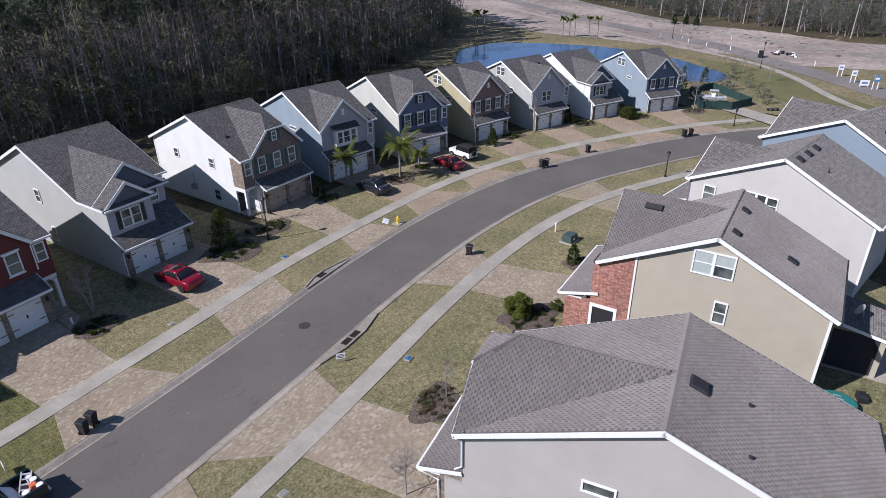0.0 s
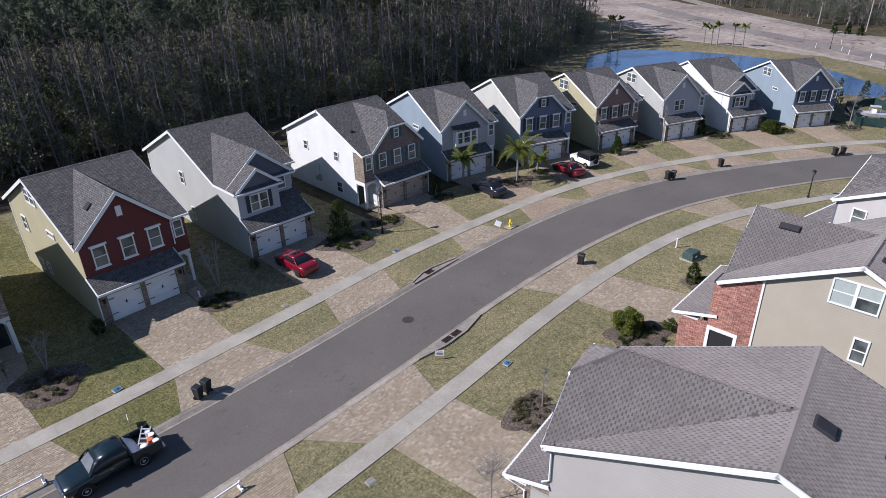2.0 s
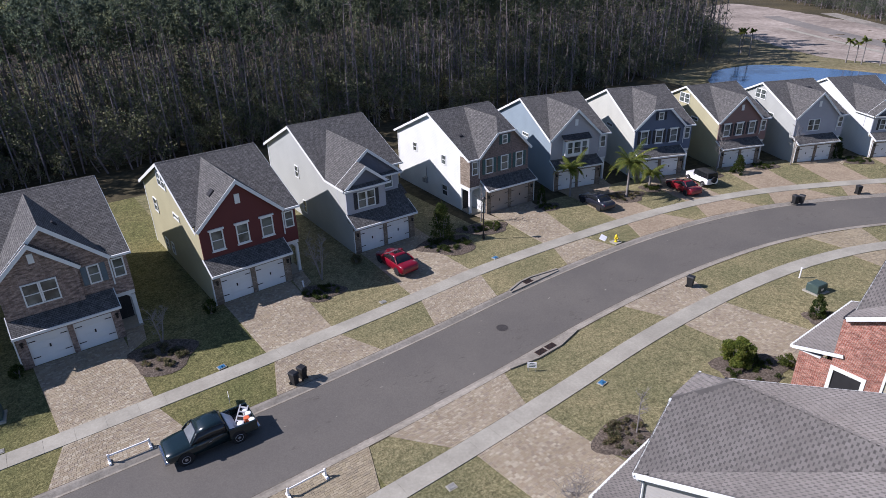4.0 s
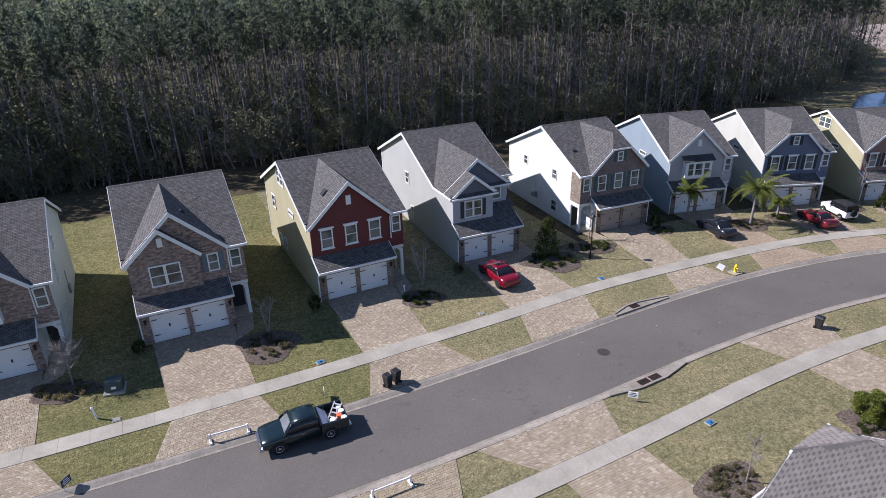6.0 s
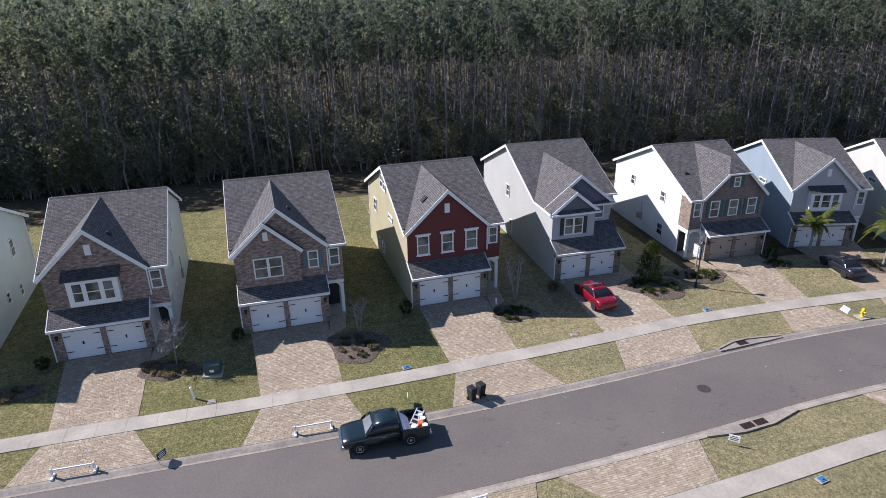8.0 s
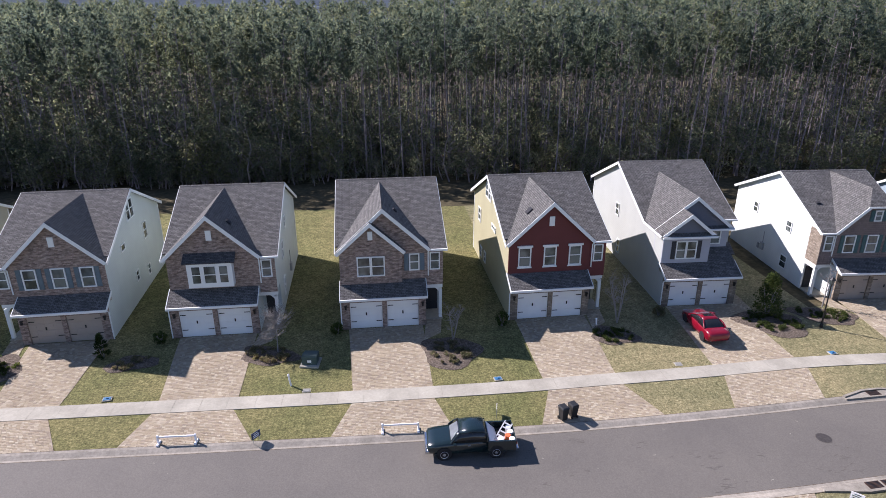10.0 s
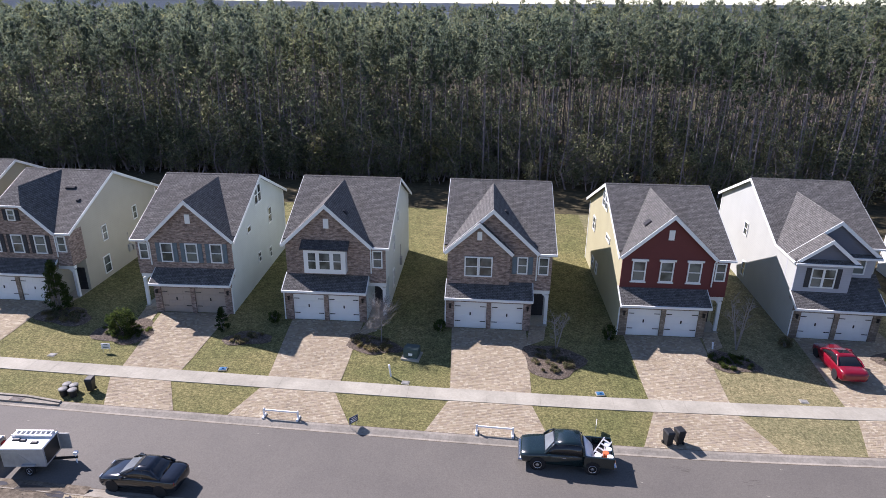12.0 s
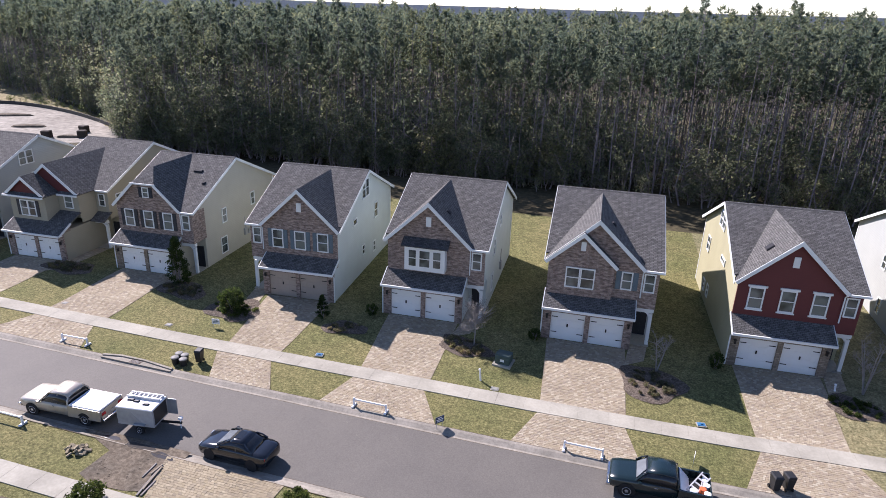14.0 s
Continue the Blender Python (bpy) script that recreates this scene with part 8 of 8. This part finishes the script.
sedan("black sedan parked against the kerb", pose(-18.1, 24.1, ROAD_Z, 0, 0, -1.5), BLACK_PAINT, 0.93, ALLOY, 1.08)
cream = pickup("cream pickup with a white bed cover and a trailer", pose(-29.6, 24.3, ROAD_Z, 0, 0, 3), CREAM_PAINT, length=5.7)
part("bed_cover", Mesh().box(0.7, -0.86, 1.1, 2.78, 0.86, 1.17, 0, 0.03), [MIRROR_WHITE], cream, "white hard bed cover")
tr = thing("box_trailer", "small box trailer, white roof and grey metal sides", "trailer", "", "", pose(-24.75, 24.62, ROAD_Z, 0, 0, 8))
tr.scale = (0.88, 1.0, 1.04)
part("box", Mesh().box(-1.25, -0.72, 0.45, 1.25, 0.72, 1.5), [plain("trailer_side", (0.36, 0.36, 0.355), 0.5, 0.1)], tr)
part("roof", Mesh().box(-1.28, -0.75, 1.5, 1.28, 0.75, 1.56, 0, 0.03), [WHITE_PAINT], tr)
part("side_stripe", Mesh().hull([(-1.2, -0.735, 0.6), (0.5, -0.735, 0.6), (0.5, -0.72, 0.6), (-1.2, -0.72, 0.6)], [(-1.2, -0.735, 1.3), (-0.3, -0.735, 1.3), (-0.3, -0.72, 1.3), (-1.2, -0.72, 1.3)]), [plain_grey], tr)
# Box end is closed; a black plate stands in for the shaded inside.
part("front_opening_shade", Mesh().box(1.25, -0.6, 0.55, 1.27, 0.6, 1.45), [BLACK_PLASTIC], tr, "black plate standing in for the shade inside the open end")
part("end_door", Mesh().box(1.28, 0.66, 0.5, 1.95, 0.71, 1.46).moved(pose(0, 0, 0)), [plain_grey], tr, "open dark door")
part("drawbar", Mesh().beam((1.2, 0, 0.45), (2.6, 0.1, 0.45), 0.1, 0.1), [IRON], tr)
part("jack", Mesh().tube([(2.5, 0.1, 0.03), (2.5, 0.1, 0.72)], [0.04, 0.04], 8).box(2.42, 0.02, 0.6, 2.66, 0.18, 0.74), [MIRROR_WHITE], tr, "white tongue jack")
part("axle", Mesh().tube([(0.3, -0.75, 0.28), (0.3, 0.75, 0.28)], [0.04, 0.04], 6), [IRON], tr)
for y in (-0.8, 0.8):
    wheel(tr, 0.3, y, 0.28, 0.16)
    part("mudguard", Mesh().box(-0.1, y - 0.1, 0.58, 0.7, y + 0.1, 0.64, 0, 0.02), [plain_grey], tr)
rl = thing("roof_ladder", "pale aluminium ladder lying on the trailer", "ladder", "", "", pose(-24.77, 25.02, ROAD_Z + 1.72, 0, 0, 7))
rl.scale = (0.88, 1.0, 1.0)
for y in (-0.2, 0.2):
    part("rail", Mesh().box(-1.15, y - 0.035, -0.1, 1.15, y + 0.035, 0.06), [ALUM], rl)
for k in range(8):
    part("rung", Mesh().box(-1.05 + k * 0.3 - 0.03, -0.2, -0.02, -1.05 + k * 0.3 + 0.03, 0.2, 0.02), [ALUM], rl)
for x, y, c in ((-0.75, -0.1, 0.2), (-0.35, -0.12, 0.16), (0.35, -0.2, 0.18)):
    solid("tool_bundle", Mesh().box(-c, -0.09, 0, c, 0.09, 0.14, 0, 0.04), [BLACK_PLASTIC], "small dark bundle strapped on the trailer roof", "tools", m=pose(-24.6 + x, 24.62 + y, ROAD_Z + 1.56, 0, 0, 8))

drive_z = lambda x, y: lie(x, y) + 0.03
sedan("bright red sedan parked before the garage", pose(22.85, 40.6, drive_z(23.5, 41) - 0.02, 1.0, 0, -89), RED_PAINT, 1.0)
sedan("dark grey sedan parked on a drive", pose(46.35, 39.9, drive_z(46, 40) - 0.02, 0, 0, -97), GREY_PAINT, 0.92)
sedan("wine red sedan parked on a drive", pose(56.9, 37.2, drive_z(57, 37) - 0.02, 0, 0, -104), WINE_PAINT, 0.93)
jeep = suv("white off-road car with a black soft roof", pose(60.3, 37.5, drive_z(60, 38) - 0.02, 0, 0, -104), WHITE_PAINT, BLACK_PLASTIC)
jeep.scale = (0.92, 0.92, 0.92)

# ---- shingles of the two nearest roofs ----


def inside(poly, u, v):
    hit, n = False, len(poly)
    for i in range(n):
        (a, b), (c, d) = poly[i], poly[(i + 1) % n]
        if (b > v) != (d > v) and u < (c - a) * (v - b) / (d - b) + a:
            hit = not hit
    return hit


TAB_W, TAB_GAP = 0.185, 0.065


def shingle_tabs(corners, rnd, skip=None, course=0.14):
    """Raised tabs over a roof face given by its corners, counter-clockwise from outside, the first two along the eave."""
    p = [Vector(q) for q in corners]
    o = p[0]
    nrm = (p[1] - p[0]).cross(p[2] - p[0]).normalized()
    ux = Vector((-nrm.y, nrm.x, 0)).normalized()
    vx = nrm.cross(ux)
    flat = [((q - o).dot(ux), (q - o).dot(vx)) for q in p]
    us, vs = [q[0] for q in flat], [q[1] for q in flat]
    out, v, row = [], min(vs), 0
    while v < max(vs) - 0.03:
        u = min(us) - (TAB_W + TAB_GAP) * (0.5 * (row % 2) + rnd.uniform(0.0, 0.03)) - 0.05
        row += 1
        start = u
        for k in range(int((max(us) - start) / (TAB_W + TAB_GAP)) + 1):
            u = start + k * (TAB_W + TAB_GAP) + rnd.uniform(-0.008, 0.008)
            w = TAB_W * rnd.uniform(0.88, 1.1)
            box = [(u, v - 0.015), (u + w, v - 0.015), (u + w, v + course * 0.96), (u, v + course * 0.96)]
            mid = o + ux * (u + w / 2) + vx * (v + course / 2)
            if all(inside(flat, u + w / 2 + (a - u - w / 2) * 0.88, min(max(v + course / 2 + (b - v - course / 2) * 0.85, min(vs) + 0.001), max(vs) - 0.001)) for a, b in box) and not (skip and skip(mid)):
                q = [o + ux * a + vx * b for a, b in box]
                top = [q[0] + nrm * 0.011, q[1] + nrm * 0.011, q[2] + nrm * 0.006, q[3] + nrm * 0.006]
                out.append((q, top))
        v += course
    return out


def tab_mesh(mesh, q, top):
    n = len(mesh.v)
    mesh.v += [tuple(a) for a in q] + [tuple(a) for a in top]
    mesh.f += [(n + 4, n + 5, n + 6, n + 7)] + [(n + i, n + (i + 1) % 4, n + 4 + (i + 1) % 4, n + 4 + i) for i in range(4)]
    mesh.m += [0] * 5


def shingled(h, seed, single, clip=1.15, peak=9.4):
    rnd = random.Random(seed)
    x0, x1, ridge, front = -0.3, W + 0.3, h.ry, 0.75
    back = 2 * ridge - front
    c, foot, half = 3.25, EAVE, 3.55
    k = (peak - foot) / half
    cw, ya, top = clip / k, 0.7, peak - clip
    ymain = lambda z: front + (z - EAVE) / h.main
    yb, yf = ymain(peak) + 0.1, max(ymain(foot) + 0.05, ya + 0.4)
    yc = ya + cw * 1.5
    under = lambda p: p.y > ya and abs(p.x - c) < half and peak - k * abs(p.x - c) > p.z + 0.02
    tabs = shingle_tabs([(x0, front, EAVE), (x1, front, EAVE), (x1, ridge, RIDGE), (x0, ridge, RIDGE)], rnd, under)
    tabs += shingle_tabs([(x1, back, EAVE), (x0, back, EAVE), (x0, ridge, RIDGE), (x1, ridge, RIDGE)], rnd)
    left, right = ([(c - cw, ya, top)], [(c + cw, ya, top)]) if clip else ([], [])
    tabs += shingle_tabs([(-0.3, yf, foot), (-0.3, ya, foot)] + left + [(c, yc, peak), (c, yb, peak)], rnd)
    tabs += shingle_tabs([(6.8, ya, foot), (6.8, yf, foot), (c, yb, peak), (c, yc, peak)] + right, rnd)
    if clip:
        tabs += shingle_tabs([(c - cw, ya, top), (c + cw, ya, top), (c, yc, peak)], rnd)
    yp, zp, xp = h.pent
    tabs += shingle_tabs([(-0.06, yp, zp), (xp, yp, zp), (xp, 1.1, 3.56), (-0.06, 1.1, 3.56)], rnd)
    roof = [o for o in h.root.children if o.name.split(".")[0] == "roof"][0]
    many = Mesh()
    for n, (q, t) in enumerate(tabs):
        if n < single:
            m = Mesh()
            tab_mesh(m, q, t)
            h.put("shingle", m, TAB, roof)
        else:
            tab_mesh(many, q, t)
    tagged(h.put("shingles", many, TAB, roof), kind="stuff")


shingled(R1, 1, 280)
shingled(R2, 2, 150, 0.0, 9.3)
